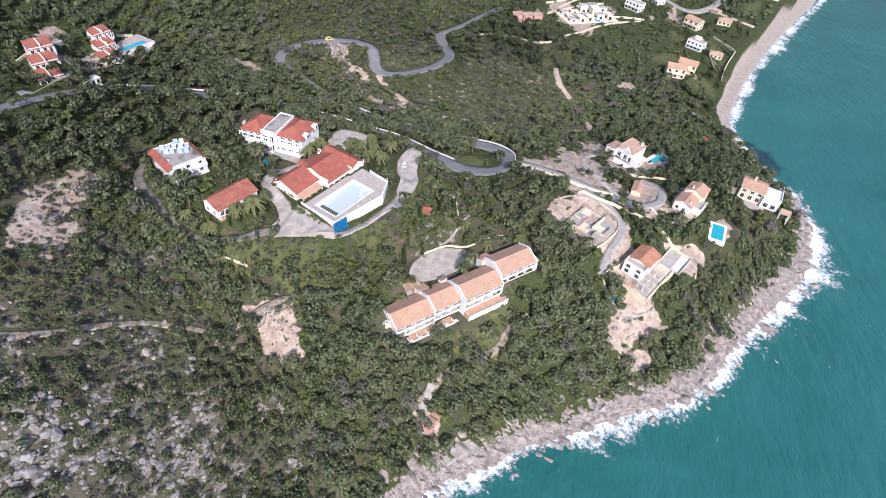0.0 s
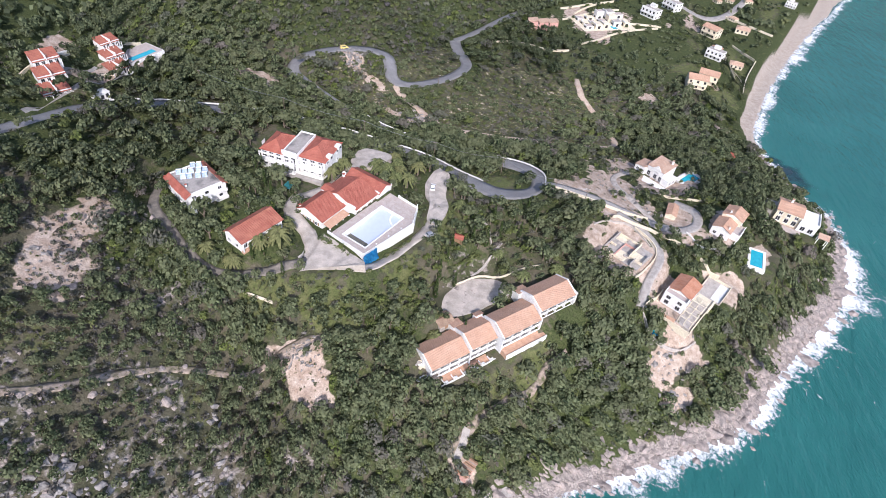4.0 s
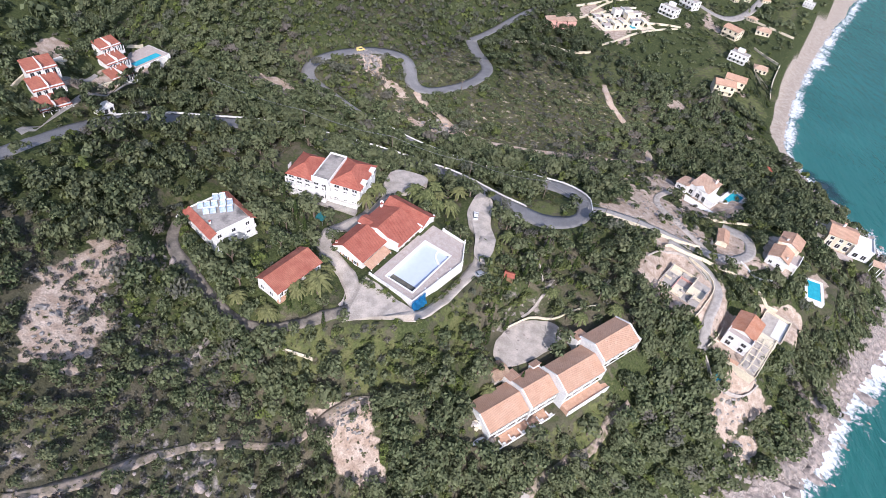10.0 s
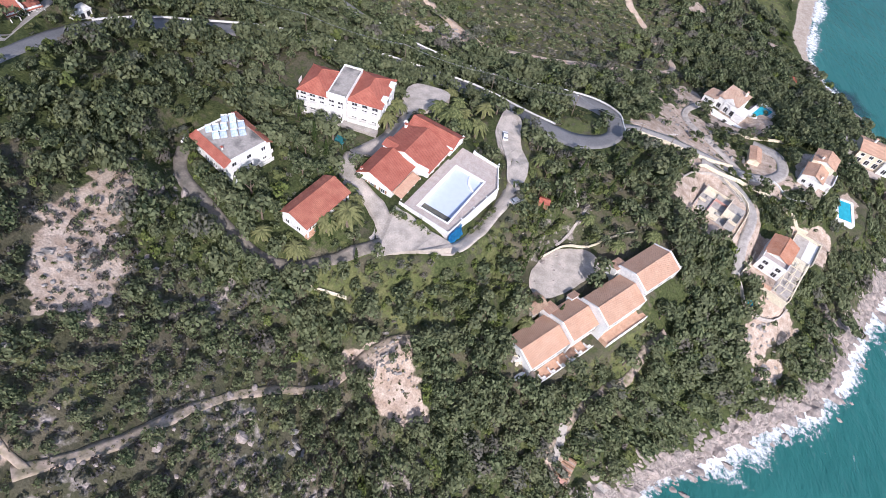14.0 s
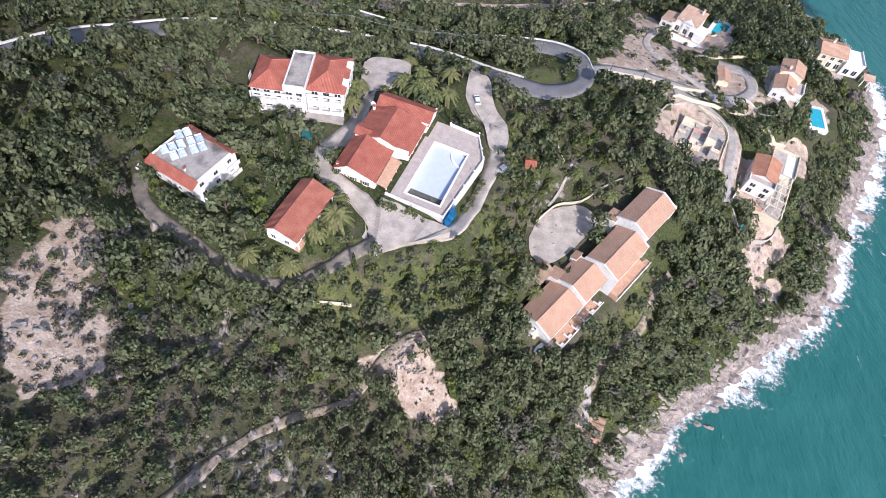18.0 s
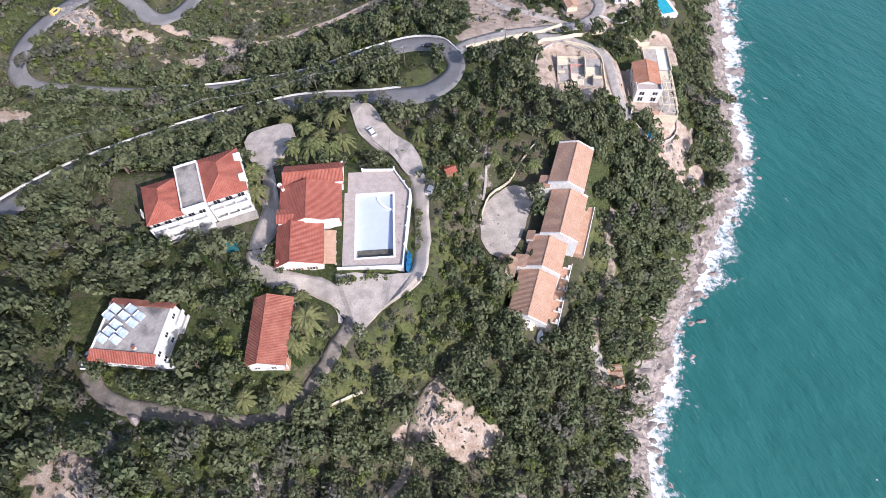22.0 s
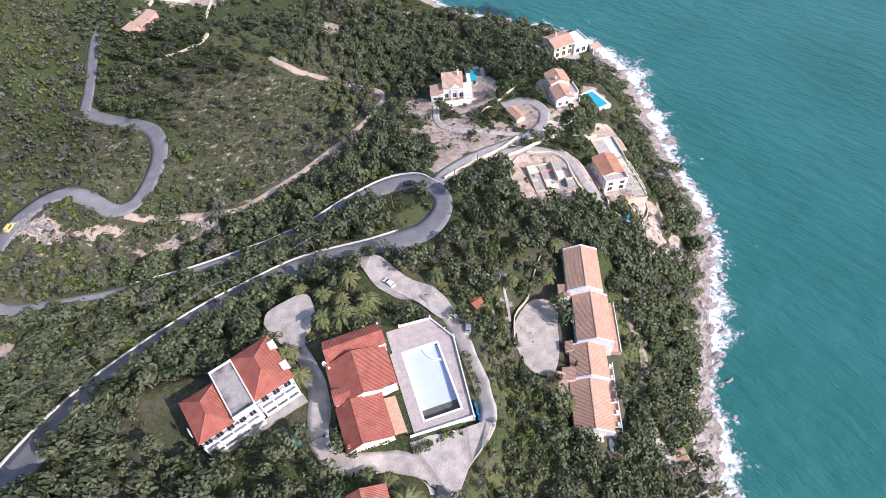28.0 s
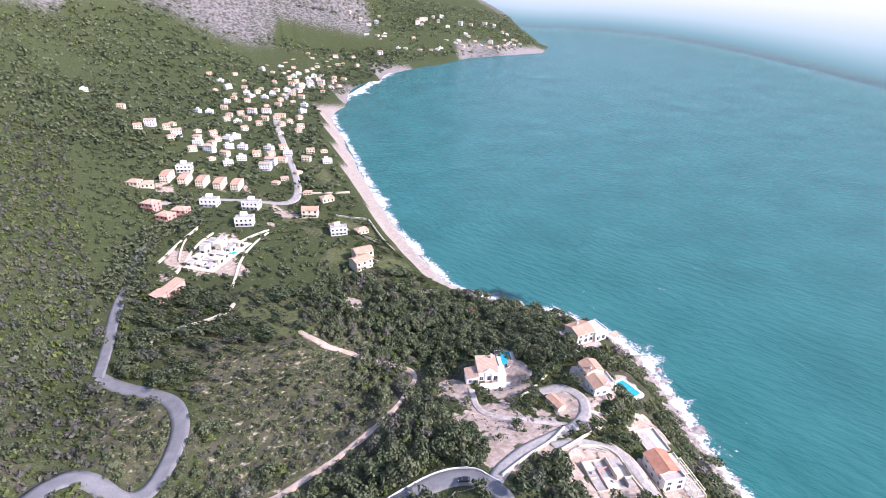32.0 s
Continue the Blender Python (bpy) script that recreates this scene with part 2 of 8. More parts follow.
def leaf_mat(name, dark, light, dry):
    """Leaves: each clump its own green, each tree its own tint, some light through them."""
    m = bpy.data.materials.new(name)
    m.use_nodes = True
    n, l = m.node_tree.nodes, m.node_tree.links
    p = n["Principled BSDF"]
    p.inputs["Roughness"].default_value, p.inputs["Specular IOR Level"].default_value = 0.75, 0.12
    geo, at = n.new("ShaderNodeNewGeometry"), n.new("ShaderNodeAttribute")
    at.attribute_name = "tint"
    a, b = n.new("ShaderNodeMix"), n.new("ShaderNodeMix")
    a.data_type = b.data_type = "RGBA"
    a.inputs[6].default_value, a.inputs[7].default_value = (*dark, 1), (*light, 1)
    b.inputs[7].default_value = (*dry, 1)
    l.new(geo.outputs["Random Per Island"], a.inputs[0])
    l.new(at.outputs["Fac"], b.inputs[0])
    l.new(a.outputs[2], b.inputs[6])
    l.new(b.outputs[2], p.inputs["Base Color"])
    tr, mx = n.new("ShaderNodeBsdfTranslucent"), n.new("ShaderNodeMixShader")
    l.new(b.outputs[2], tr.inputs["Color"])
    mx.inputs[0].default_value = 0.25
    l.new(p.outputs[0], mx.inputs[1])
    l.new(tr.outputs[0], mx.inputs[2])
    l.new(mx.outputs[0], n["Material Output"].inputs["Surface"])
    MATS[name] = m


CREST = -66   # degrees: the way the wave crests lie


def sea_mat():
    m = bpy.data.materials.new("sea")
    m.use_nodes = True
    n, l = m.node_tree.nodes, m.node_tree.links
    p = n["Principled BSDF"]
    p.inputs["Roughness"].default_value, p.inputs["IOR"].default_value = 0.26, 1.33
    pos = n.new("ShaderNodeNewGeometry").outputs["Position"]
    big, rot = n.new("ShaderNodeTexNoise"), n.new("ShaderNodeMapping")
    big.inputs["Scale"].default_value, big.inputs["Detail"].default_value = 1 / 55, 4
    l.new(pos, big.inputs["Vector"])
    r = n.new("ShaderNodeMapRange")
    r.inputs[1].default_value, r.inputs[2].default_value = 0.3, 0.7
    l.new(big.outputs["Fac"], r.inputs[0])
    k = n.new("ShaderNodeMix")
    k.data_type = "RGBA"
    k.inputs[6].default_value, k.inputs[7].default_value = (0.019, 0.120, 0.110, 1), (0.028, 0.151, 0.138, 1)
    l.new(r.outputs[0], k.inputs[0])
    l.new(k.outputs[2], p.inputs["Base Color"])
    turn = n.new("ShaderNodeMapping")
    turn.inputs["Rotation"].default_value, rot.inputs["Scale"].default_value = (0, 0, radians(-CREST)), (0.3, 0.7, 1)
    l.new(pos, turn.inputs["Vector"])
    l.new(turn.outputs[0], rot.inputs["Vector"])
    wv, fw = n.new("ShaderNodeTexNoise"), n.new("ShaderNodeTexNoise")
    wv.inputs["Scale"].default_value, wv.inputs["Detail"].default_value = 0.28, 5
    fw.inputs["Scale"].default_value, fw.inputs["Detail"].default_value = 1.6, 3
    l.new(rot.outputs[0], wv.inputs["Vector"])
    l.new(rot.outputs[0], fw.inputs["Vector"])
    b1, b2 = n.new("ShaderNodeBump"), n.new("ShaderNodeBump")
    b1.inputs["Strength"].default_value, b1.inputs["Distance"].default_value = 1.0, 1.5
    b2.inputs["Strength"].default_value, b2.inputs["Distance"].default_value = 0.8, 0.4
    l.new(wv.outputs["Fac"], b1.inputs["Height"])
    l.new(fw.outputs["Fac"], b2.inputs["Height"])
    l.new(b1.outputs[0], b2.inputs["Normal"])
    l.new(b2.outputs[0], p.inputs["Normal"])
    MATS["sea"] = m


def foam_mat():
    m = bpy.data.materials.new("foam")
    m.use_nodes = True
    n, l = m.node_tree.nodes, m.node_tree.links
    p = n["Principled BSDF"]
    p.inputs["Base Color"].default_value, p.inputs["Roughness"].default_value = (0.80, 0.84, 0.85, 1), 0.8
    pos, at = n.new("ShaderNodeNewGeometry").outputs["Position"], n.new("ShaderNodeAttribute")
    at.attribute_name = "foam"
    t, v = n.new("ShaderNodeTexNoise"), n.new("ShaderNodeTexNoise")
    t.inputs["Scale"].default_value, t.inputs["Detail"].default_value, t.inputs["Roughness"].default_value = 0.55, 7, 0.7
    v.inputs["Scale"].default_value, v.inputs["Detail"].default_value = 0.09, 3
    l.new(pos, t.inputs["Vector"])
    l.new(pos, v.inputs["Vector"])
    s1, s2 = n.new("ShaderNodeMath"), n.new("ShaderNodeMath")
    s1.operation, s2.operation = "ADD", "MULTIPLY_ADD"
    s2.inputs[1].default_value = 0.7
    l.new(t.outputs["Fac"], s1.inputs[0])
    l.new(at.outputs["Fac"], s1.inputs[1])
    l.new(v.outputs["Fac"], s2.inputs[0])
    l.new(s1.outputs[0], s2.inputs[2])
    r = n.new("ShaderNodeMapRange")
    r.inputs[1].default_value, r.inputs[2].default_value = 1.22, 1.5
    l.new(s2.outputs[0], r.inputs[0])
    l.new(r.outputs[0], p.inputs["Alpha"])
    MATS["foam"] = m


def haze_mat():
    """Haze painted as glow: sea-blue at the clear foot, paling upwards to the sky."""
    m = bpy.data.materials.new("haze")
    m.use_nodes = True
    n, l = m.node_tree.nodes, m.node_tree.links
    n.remove(n["Principled BSDF"])
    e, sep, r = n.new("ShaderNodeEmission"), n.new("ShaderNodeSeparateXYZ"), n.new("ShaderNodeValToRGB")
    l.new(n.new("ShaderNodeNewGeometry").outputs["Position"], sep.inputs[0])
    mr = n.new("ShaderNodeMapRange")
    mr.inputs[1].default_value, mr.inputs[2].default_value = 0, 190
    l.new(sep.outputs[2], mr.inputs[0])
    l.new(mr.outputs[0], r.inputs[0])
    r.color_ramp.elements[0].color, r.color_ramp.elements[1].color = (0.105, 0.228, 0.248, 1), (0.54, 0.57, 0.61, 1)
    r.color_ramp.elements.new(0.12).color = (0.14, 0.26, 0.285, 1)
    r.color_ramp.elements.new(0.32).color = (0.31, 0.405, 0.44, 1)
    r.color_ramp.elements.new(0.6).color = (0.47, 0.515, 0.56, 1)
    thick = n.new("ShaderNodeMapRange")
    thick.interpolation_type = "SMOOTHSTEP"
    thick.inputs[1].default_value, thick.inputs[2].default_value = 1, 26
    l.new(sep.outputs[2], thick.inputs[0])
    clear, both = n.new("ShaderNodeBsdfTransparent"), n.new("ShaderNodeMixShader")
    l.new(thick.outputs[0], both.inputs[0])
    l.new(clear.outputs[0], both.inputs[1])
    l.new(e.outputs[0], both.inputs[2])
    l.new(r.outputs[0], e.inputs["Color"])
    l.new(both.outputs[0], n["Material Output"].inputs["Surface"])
    MATS["haze"] = m


haze_mat()
def weed_mat():
    """Dark seagrass showing through the shallow water."""
    m = bpy.data.materials.new("seagrass")
    m.use_nodes = True
    n, l = m.node_tree.nodes, m.node_tree.links
    p = n["Principled BSDF"]
    p.inputs["Base Color"].default_value, p.inputs["Roughness"].default_value = (0.022, 0.045, 0.055, 1), 0.3
    at, t, s, r = n.new("ShaderNodeAttribute"), n.new("ShaderNodeTexNoise"), n.new("ShaderNodeMath"), n.new("ShaderNodeMapRange")
    at.attribute_name = "weed"
    t.inputs["Scale"].default_value, t.inputs["Detail"].default_value = 0.12, 5
    l.new(n.new("ShaderNodeNewGeometry").outputs["Position"], t.inputs["Vector"])
    l.new(at.outputs["Fac"], s.inputs[0])
    l.new(t.outputs["Fac"], s.inputs[1])
    r.inputs[1].default_value, r.inputs[2].default_value, r.inputs[4].default_value = 0.75, 1.35, 0.85
    l.new(s.outputs[0], r.inputs[0])
    l.new(r.outputs[0], p.inputs["Alpha"])
    MATS["seagrass"] = m


weed_mat()
ground_mat()
sea_mat()
foam_mat()
leaf_mat("leaf_oak", (0.020, 0.036, 0.017), (0.200, 0.232, 0.122), (0.172, 0.188, 0.102))
leaf_mat("leaf_bright", (0.074, 0.105, 0.030), (0.185, 0.220, 0.068), (0.17, 0.175, 0.09))
leaf_mat("leaf_grey", (0.075, 0.088, 0.060), (0.17, 0.178, 0.130), (0.19, 0.165, 0.145))
leaf_mat("leaf_twig", (0.075, 0.066, 0.062), (0.165, 0.150, 0.145), (0.10, 0.12, 0.065))
leaf_mat("leaf_palm", (0.04, 0.064, 0.022), (0.21, 0.24, 0.10), (0.22, 0.20, 0.09))
leaf_mat("leaf_tuft", (0.060, 0.080, 0.028), (0.155, 0.165, 0.075), (0.19, 0.165, 0.10))
leaf_mat("leaf_cypress", (0.03, 0.05, 0.016), (0.065, 0.09, 0.028), (0.09, 0.10, 0.04))


# ---- building blocks ----
def link_mesh(name, bm, material, parent=None, label=""):
    bmesh.ops.recalc_face_normals(bm, faces=bm.faces[:])
    me = bpy.data.meshes.new(name)
    bm.to_mesh(me)
    bm.free()
    for mm in (material if isinstance(material, (list, tuple)) else [material]):
        me.materials.append(MATS[mm])
    ob = new(name, me)
    if parent is not None:
        ob.parent = parent
    if label:
        tagged(ob, label)
    return ob


def part(name, bm, material, parent, label=""):
    return link_mesh(name, bm, material, parent, label)


def thing(name, label, category, m, group="", kind=""):
    ob = new(name)
    ob.empty_display_size = 0.5
    ob.matrix_world = m
    return tagged(ob, label, category, group, kind)


def add_box(bm, x0, y0, z0, x1, y1, z1):
    v = [bm.verts.new(p) for p in ((x0, y0, z0), (x1, y0, z0), (x1, y1, z0), (x0, y1, z0), (x0, y0, z1), (x1, y0, z1), (x1, y1, z1), (x0, y1, z1))]
    for f in ((0, 3, 2, 1), (4, 5, 6, 7), (0, 1, 5, 4), (1, 2, 6, 5), (2, 3, 7, 6), (3, 0, 4, 7)):
        bm.faces.new([v[i] for i in f])
    return bm


def box(x0, y0, z0, x1, y1, z1, bevel=0.0):
    bm = add_box(bmesh.new(), min(x0, x1), min(y0, y1), min(z0, z1), max(x0, x1), max(y0, y1), max(z0, z1))
    if bevel:
        bmesh.ops.bevel(bm, geom=bm.edges[:], offset=bevel, segments=1, affect="EDGES")
    return bm


def slab(corners, thick, rows_along):
    """A roof plane of that thickness over 3 or 4 corners, with tile rows that repeat along the given direction."""
    bm = bmesh.new()
    uv = bm.loops.layers.uv.new("UVMap")
    c = [Vector(p) for p in corners]
    nrm = (c[1] - c[0]).cross(c[2] - c[0]).normalized()
    if nrm.z < 0:
        nrm = -nrm
    top, low = [bm.verts.new(p) for p in c], [bm.verts.new(p - nrm * thick) for p in c]
    faces = [bm.faces.new(top), bm.faces.new(low[::-1])]
    for k in range(len(c)):
        j = (k + 1) % len(c)
        faces.append(bm.faces.new((top[k], low[k], low[j], top[j])))
    u = Vector(rows_along).normalized()
    v = nrm.cross(u)
    for f in faces:
        for lp in f.loops:
            lp[uv].uv = (lp.vert.co.dot(u), lp.vert.co.dot(v))
    return bm


def cyl(r, z0, z1, n=10, r2=None, x=0.0, y=0.0):
    bm = bmesh.new()
    r2 = r if r2 is None else r2
    a = [bm.verts.new((x + r * math.cos(2 * math.pi * k / n), y + r * math.sin(2 * math.pi * k / n), z0)) for k in range(n)]
    b = [bm.verts.new((x + r2 * math.cos(2 * math.pi * k / n), y + r2 * math.sin(2 * math.pi * k / n), z1)) for k in range(n)]
    for k in range(n):
        bm.faces.new((a[k], a[(k + 1) % n], b[(k + 1) % n], b[k]))
    bm.faces.new(a[::-1])
    bm.faces.new(b)
    return bm


def prism(poly, z0, z1):
    bm = bmesh.new()
    a, b = [bm.verts.new((*p, z0)) for p in poly], [bm.verts.new((*p, z1)) for p in poly]
    bm.faces.new(a[::-1])
    bm.faces.new(b)
    for k in range(len(poly)):
        j = (k + 1) % len(poly)
        bm.faces.new((a[k], a[j], b[j], b[k]))
    return bm


def window(parent, x, y, z, w, h, side, name="window", shutters=False, material="glass", frame_mat="white_paint"):
    """A window on a wall that faces side ('+x', '-x', '+y', '-y'): frame round a pane set back in it, with a sill."""
    out = {"+x": (1, 0), "-x": (-1, 0), "+y": (0, 1), "-y": (0, -1)}[side]
    al = (-out[1], out[0])

    def bx(bm, a0, a1, d0, d1, z0, z1):
        xs = (x + al[0] * a0 + out[0] * d0, x + al[0] * a1 + out[0] * d1)
        ys = (y + al[1] * a0 + out[1] * d0, y + al[1] * a1 + out[1] * d1)
        return add_box(bm, min(xs), min(ys), z0, max(xs), max(ys), z1)

    f = bmesh.new()
    for a0, a1, z0, z1 in ((-w / 2 - 0.08, -w / 2, z, z + h), (w / 2, w / 2 + 0.08, z, z + h), (-w / 2 - 0.08, w / 2 + 0.08, z + h, z + h + 0.08), (-w / 2 - 0.08, w / 2 + 0.08, z - 0.08, z), (-0.03, 0.03, z, z + h)):
        bx(f, a0, a1, -0.05, 0.10, z0, z1)
    fr = part(name, f, frame_mat, parent)
    part("pane", bx(bmesh.new(), -w / 2, w / 2, -0.05, 0.03, z, z + h), material, fr)
    part("sill", bx(bmesh.new(), -w / 2 - 0.14, w / 2 + 0.14, -0.03, 0.20, z - 0.16, z - 0.085), frame_mat, fr)
    if shutters:
        for s in (-1, 1):
            part("shutter", bx(bmesh.new(), s * (w / 2 + 0.10), s * (w / 2 + 0.10 + w * 0.45), 0.0, 0.07, z, z + h), "wood", fr)
    return fr


def gable(parent, x0, y0, x1, y1, eave, ridge, along, tile, ridge_at=None, over=0.35, thick=0.18, wall="plaster"):
    """A gable roof: two tiled slopes, a ridge cap, and the two triangular gable walls."""
    if along == "y":
        rx = (x0 + x1) / 2 if ridge_at is None else ridge_at
        for ex in (x0 - over, x1 + over):
            part("roof_slope", slab([(ex, y0 - over, eave), (ex, y1 + over, eave), (rx, y1 + over, ridge), (rx, y0 - over, ridge)], thick, (0, 1, 0)), tile, parent)
        part("ridge_cap", box(rx - 0.14, y0 - over, ridge - 0.06, rx + 0.14, y1 + over, ridge + 0.08, 0.04), tile, parent)
        for yy in (y0, y1):
            part("gable_wall", _tri([(x0, yy, eave - 0.3), (x1, yy, eave - 0.3), (rx, yy, ridge - 0.25)], (0, 0.12 if yy == y0 else -0.12, 0)), wall, parent)
    else:
        ry = (y0 + y1) / 2 if ridge_at is None else ridge_at
        for ey in (y0 - over, y1 + over):
            part("roof_slope", slab([(x0 - over, ey, eave), (x1 + over, ey, eave), (x1 + over, ry, ridge), (x0 - over, ry, ridge)], thick, (1, 0, 0)), tile, parent)
        part("ridge_cap", box(x0 - over, ry - 0.14, ridge - 0.06, x1 + over, ry + 0.14, ridge + 0.08, 0.04), tile, parent)
        for xx in (x0, x1):
            part("gable_wall", _tri([(xx, y0, eave - 0.3), (xx, y1, eave - 0.3), (xx, ry, ridge - 0.25)], (0.12 if xx == x0 else -0.12, 0, 0)), wall, parent)


def _tri(pts, ext):
    bm = bmesh.new()
    a, b = [bm.verts.new(p) for p in pts], [bm.verts.new(Vector(p) + Vector(ext)) for p in pts]
    bm.faces.new(a)
    bm.faces.new(b[::-1])
    for k in range(3):
        bm.faces.new((a[k], b[k], b[(k + 1) % 3], a[(k + 1) % 3]))
    return bm


def hip(parent, x0, y0, x1, y1, eave, top, tile, over=0.4, thick=0.18):
    x0, y0, x1, y1 = x0 - over, y0 - over, x1 + over, y1 + over
    cx, cy = (x0 + x1) / 2, (y0 + y1) / 2
    if x1 - x0 > y1 - y0:
        h = (y1 - y0) / 2
        a, b = (x0 + h, cy, top), (x1 - h, cy, top)
    else:
        h = (x1 - x0) / 2
        a, b = (cx, y0 + h, top), (cx, y1 - h, top)
    if x1 - x0 > y1 - y0:
        sl = [([(x0, y0, eave), (x1, y0, eave), b, a], (1, 0, 0)), ([(x0, y1, eave), (x1, y1, eave), b, a], (1, 0, 0)), ([(x0, y0, eave), (x0, y1, eave), a], (0, 1, 0)), ([(x1, y0, eave), (x1, y1, eave), b], (0, 1, 0))]
    else:
        sl = [([(x0, y0, eave), (x0, y1, eave), b, a], (0, 1, 0)), ([(x1, y0, eave), (x1, y1, eave), b, a], (0, 1, 0)), ([(x0, y0, eave), (x1, y0, eave), a], (1, 0, 0)), ([(x0, y1, eave), (x1, y1, eave), b], (1, 0, 0))]
    for c, u in sl:
        part("roof_slope", slab(c, thick, u), tile, parent)
    for p, q in [((x0, y0, eave), a), ((x1, y1, eave), b), ((x0, y1, eave), b if y1 - y0 >= x1 - x0 else a), ((x1, y0, eave), a if y1 - y0 >= x1 - x0 else b), (a, b)]:
        part("ridge_cap", bar(p, q, 0.13), tile, parent)


def bar(p, q, r, n=6):
    """A round bar from p to q."""
    bm = bmesh.new()
    p, q = Vector(p), Vector(q)
    d = (q - p).normalized()
    s = d.cross(Vector((0, 0, 1)) if abs(d.z) < 0.9 else Vector((1, 0, 0))).normalized()
    t = d.cross(s)
    ring = [[bm.verts.new(e + r * (math.cos(2 * math.pi * k / n) * s + math.sin(2 * math.pi * k / n) * t)) for k in range(n)] for e in (p, q)]
    for k in range(n):
        bm.faces.new((ring[0][k], ring[0][(k + 1) % n], ring[1][(k + 1) % n], ring[1][k]))
    bm.faces.new(ring[0][::-1])
    bm.faces.new(ring[1])
    return bm


# ---- terrain model ----
# water's edge from the south round the headland, along the beach to the far cape
COAST = [(-420, -900), (-210, -420), (-150, -180), (-118, -60), (-92, 5), (-68, 50), (-55, 72), (-49, 88), (-40, 98),
         (-30, 112), (-17, 127), (-3, 144), (4, 160), (9, 180), (15, 200), (22, 222), (27, 242), (27, 262),
         (20, 277), (6, 288), (-10, 296), (-26, 303), (-42, 314), (-46, 343), (-46, 382), (-44, 428), (-37, 474), (-24, 530),
         (-5, 615), (27, 637), (68, 671), (109, 711), (156, 733), (202, 748), (248, 756), (300, 763), (352, 769), (372, 800), (360, 980), (480, 1500), (900, 4600)]
# spot heights of the hills: x, y, z
SPOTS = [(-141, 113, 46.5), (-180, 122, 50), (-168, 84, 55), (-194, 84, 57), (-202, 38, 65), (-250, 100, 80), (-260, 118, 79),
         (-188, 3, 57), (-181, 46, 54), (-126, 52, 33), (-82, 98, 16), (-68, 136, 24), (-101, 131, 24), (-97, 84, 20),
         (-78, 71, 10), (-105, 180, 37), (-112, 160, 40), (-60, 195, 22), (-36, 178, 16), (-16, 209, 16), (-32, 218, 20),
         (-8, 246, 13), (-70, 234, 18), (-60, 283, 8), (-100, 248, 13), (-190, 250, 13), (-191, 163, 37), (-186, 204, 15), (-83, 345, 4),
         (-82, 420, 4), (-115, 450, 7), (-175, 415, 20), (-180, 325, 17), (-212, 212, 22), (-248, 190, 48), (-330, 300, 95), (-430, 430, 170),
         (-320, 60, 95), (-280, -60, 75), (-150, -60, 35), (-420, -200, 130), (-480, 100, 150), (-130, 620, 14), (-40, 700, 12),
         (-250, 640, 75), (-650, 800, 330)]


def coast_field(x, y):
    """Metres inland from the water's edge (out at sea: minus)."""
    x, y = np.asarray(x, float), np.asarray(y, float)
    best, inside = np.full(x.shape, 1e18), np.zeros(x.shape, bool)
    ring = COAST + [(-9000, 4600), (-9000, -900)]
    for k in range(len(ring)):
        (ax, ay), (bx, by) = ring[k], ring[(k + 1) % len(ring)]
        if k < len(COAST) - 1:
            s = np.clip(((x - ax) * (bx - ax) + (y - ay) * (by - ay)) / ((bx - ax) ** 2 + (by - ay) ** 2), 0, 1)
            best = np.minimum(best, (x - ax - s * (bx - ax)) ** 2 + (y - ay - s * (by - ay)) ** 2)
        with np.errstate(divide="ignore", invalid="ignore"):
            inside ^= ((ay > y) != (by > y)) & (x < (bx - ax) * (y - ay) / (by - ay) + ax)
    return np.sqrt(best) * np.where(inside, 1, -1)


def waves2(x, y, seed, size, octaves=4):
    """Smooth value noise, -1 to 1, with the given size in metres."""
    total, gain = 0.0, 0.5
    for o in range(octaves):
        grid = np.random.RandomState(seed + o).uniform(-1, 1, (64, 64))
        u, v = np.asarray(x, float) / size * 2 ** o, np.asarray(y, float) / size * 2 ** o
        i, j = np.floor(u).astype(int), np.floor(v).astype(int)
        a, b = u - i, v - j
        a, b = a * a * (3 - 2 * a), b * b * (3 - 2 * b)
        g = lambda p, q: grid[p % 64, q % 64]
        total = total + gain * ((g(i, j) * (1 - a) + g(i + 1, j) * a) * (1 - b) + (g(i, j + 1) * (1 - a) + g(i + 1, j + 1) * a) * b)
        gain *= 0.5
    return total


def hill_weights():
    pts = list(SPOTS)
    for (ax, ay), (bx, by) in zip(COAST[1:-4], COAST[2:-3]):
        n = max(1, int(math.hypot(bx - ax, by - ay) / 40))
        pts += [(ax + (bx - ax) * k / n, ay + (by - ay) * k / n, 1.0) for k in range(n)]
    p = np.array(pts, float)
    r = np.sqrt(((p[:, None, :2] - p[None, :, :2]) ** 2).sum(-1) + 12.0 ** 2)
    n = len(p)
    a = np.zeros((n + 1, n + 1))
    a[:n, :n], a[:n, n], a[n, :n] = r - np.eye(n) * 1.0, 1, 1
    return p, np.linalg.solve(a, np.r_[p[:, 2], 0])


HILL_P, HILL_W = hill_weights()
PADS = []   # level building grounds: x, y, half width, half depth, turn, z, soft edge


def cliff_side(x, y):
    """Metres behind the foot of the rock face above the village."""
    return ((x + 54) * -0.38 + (y - 738) * 0.925) * (1 - smooth(60, 150, np.asarray(x, float)))


def smooth(a, b, v):
    s = np.clip((v - a) / (b - a), 0, 1)
    return s * s * (3 - 2 * s)


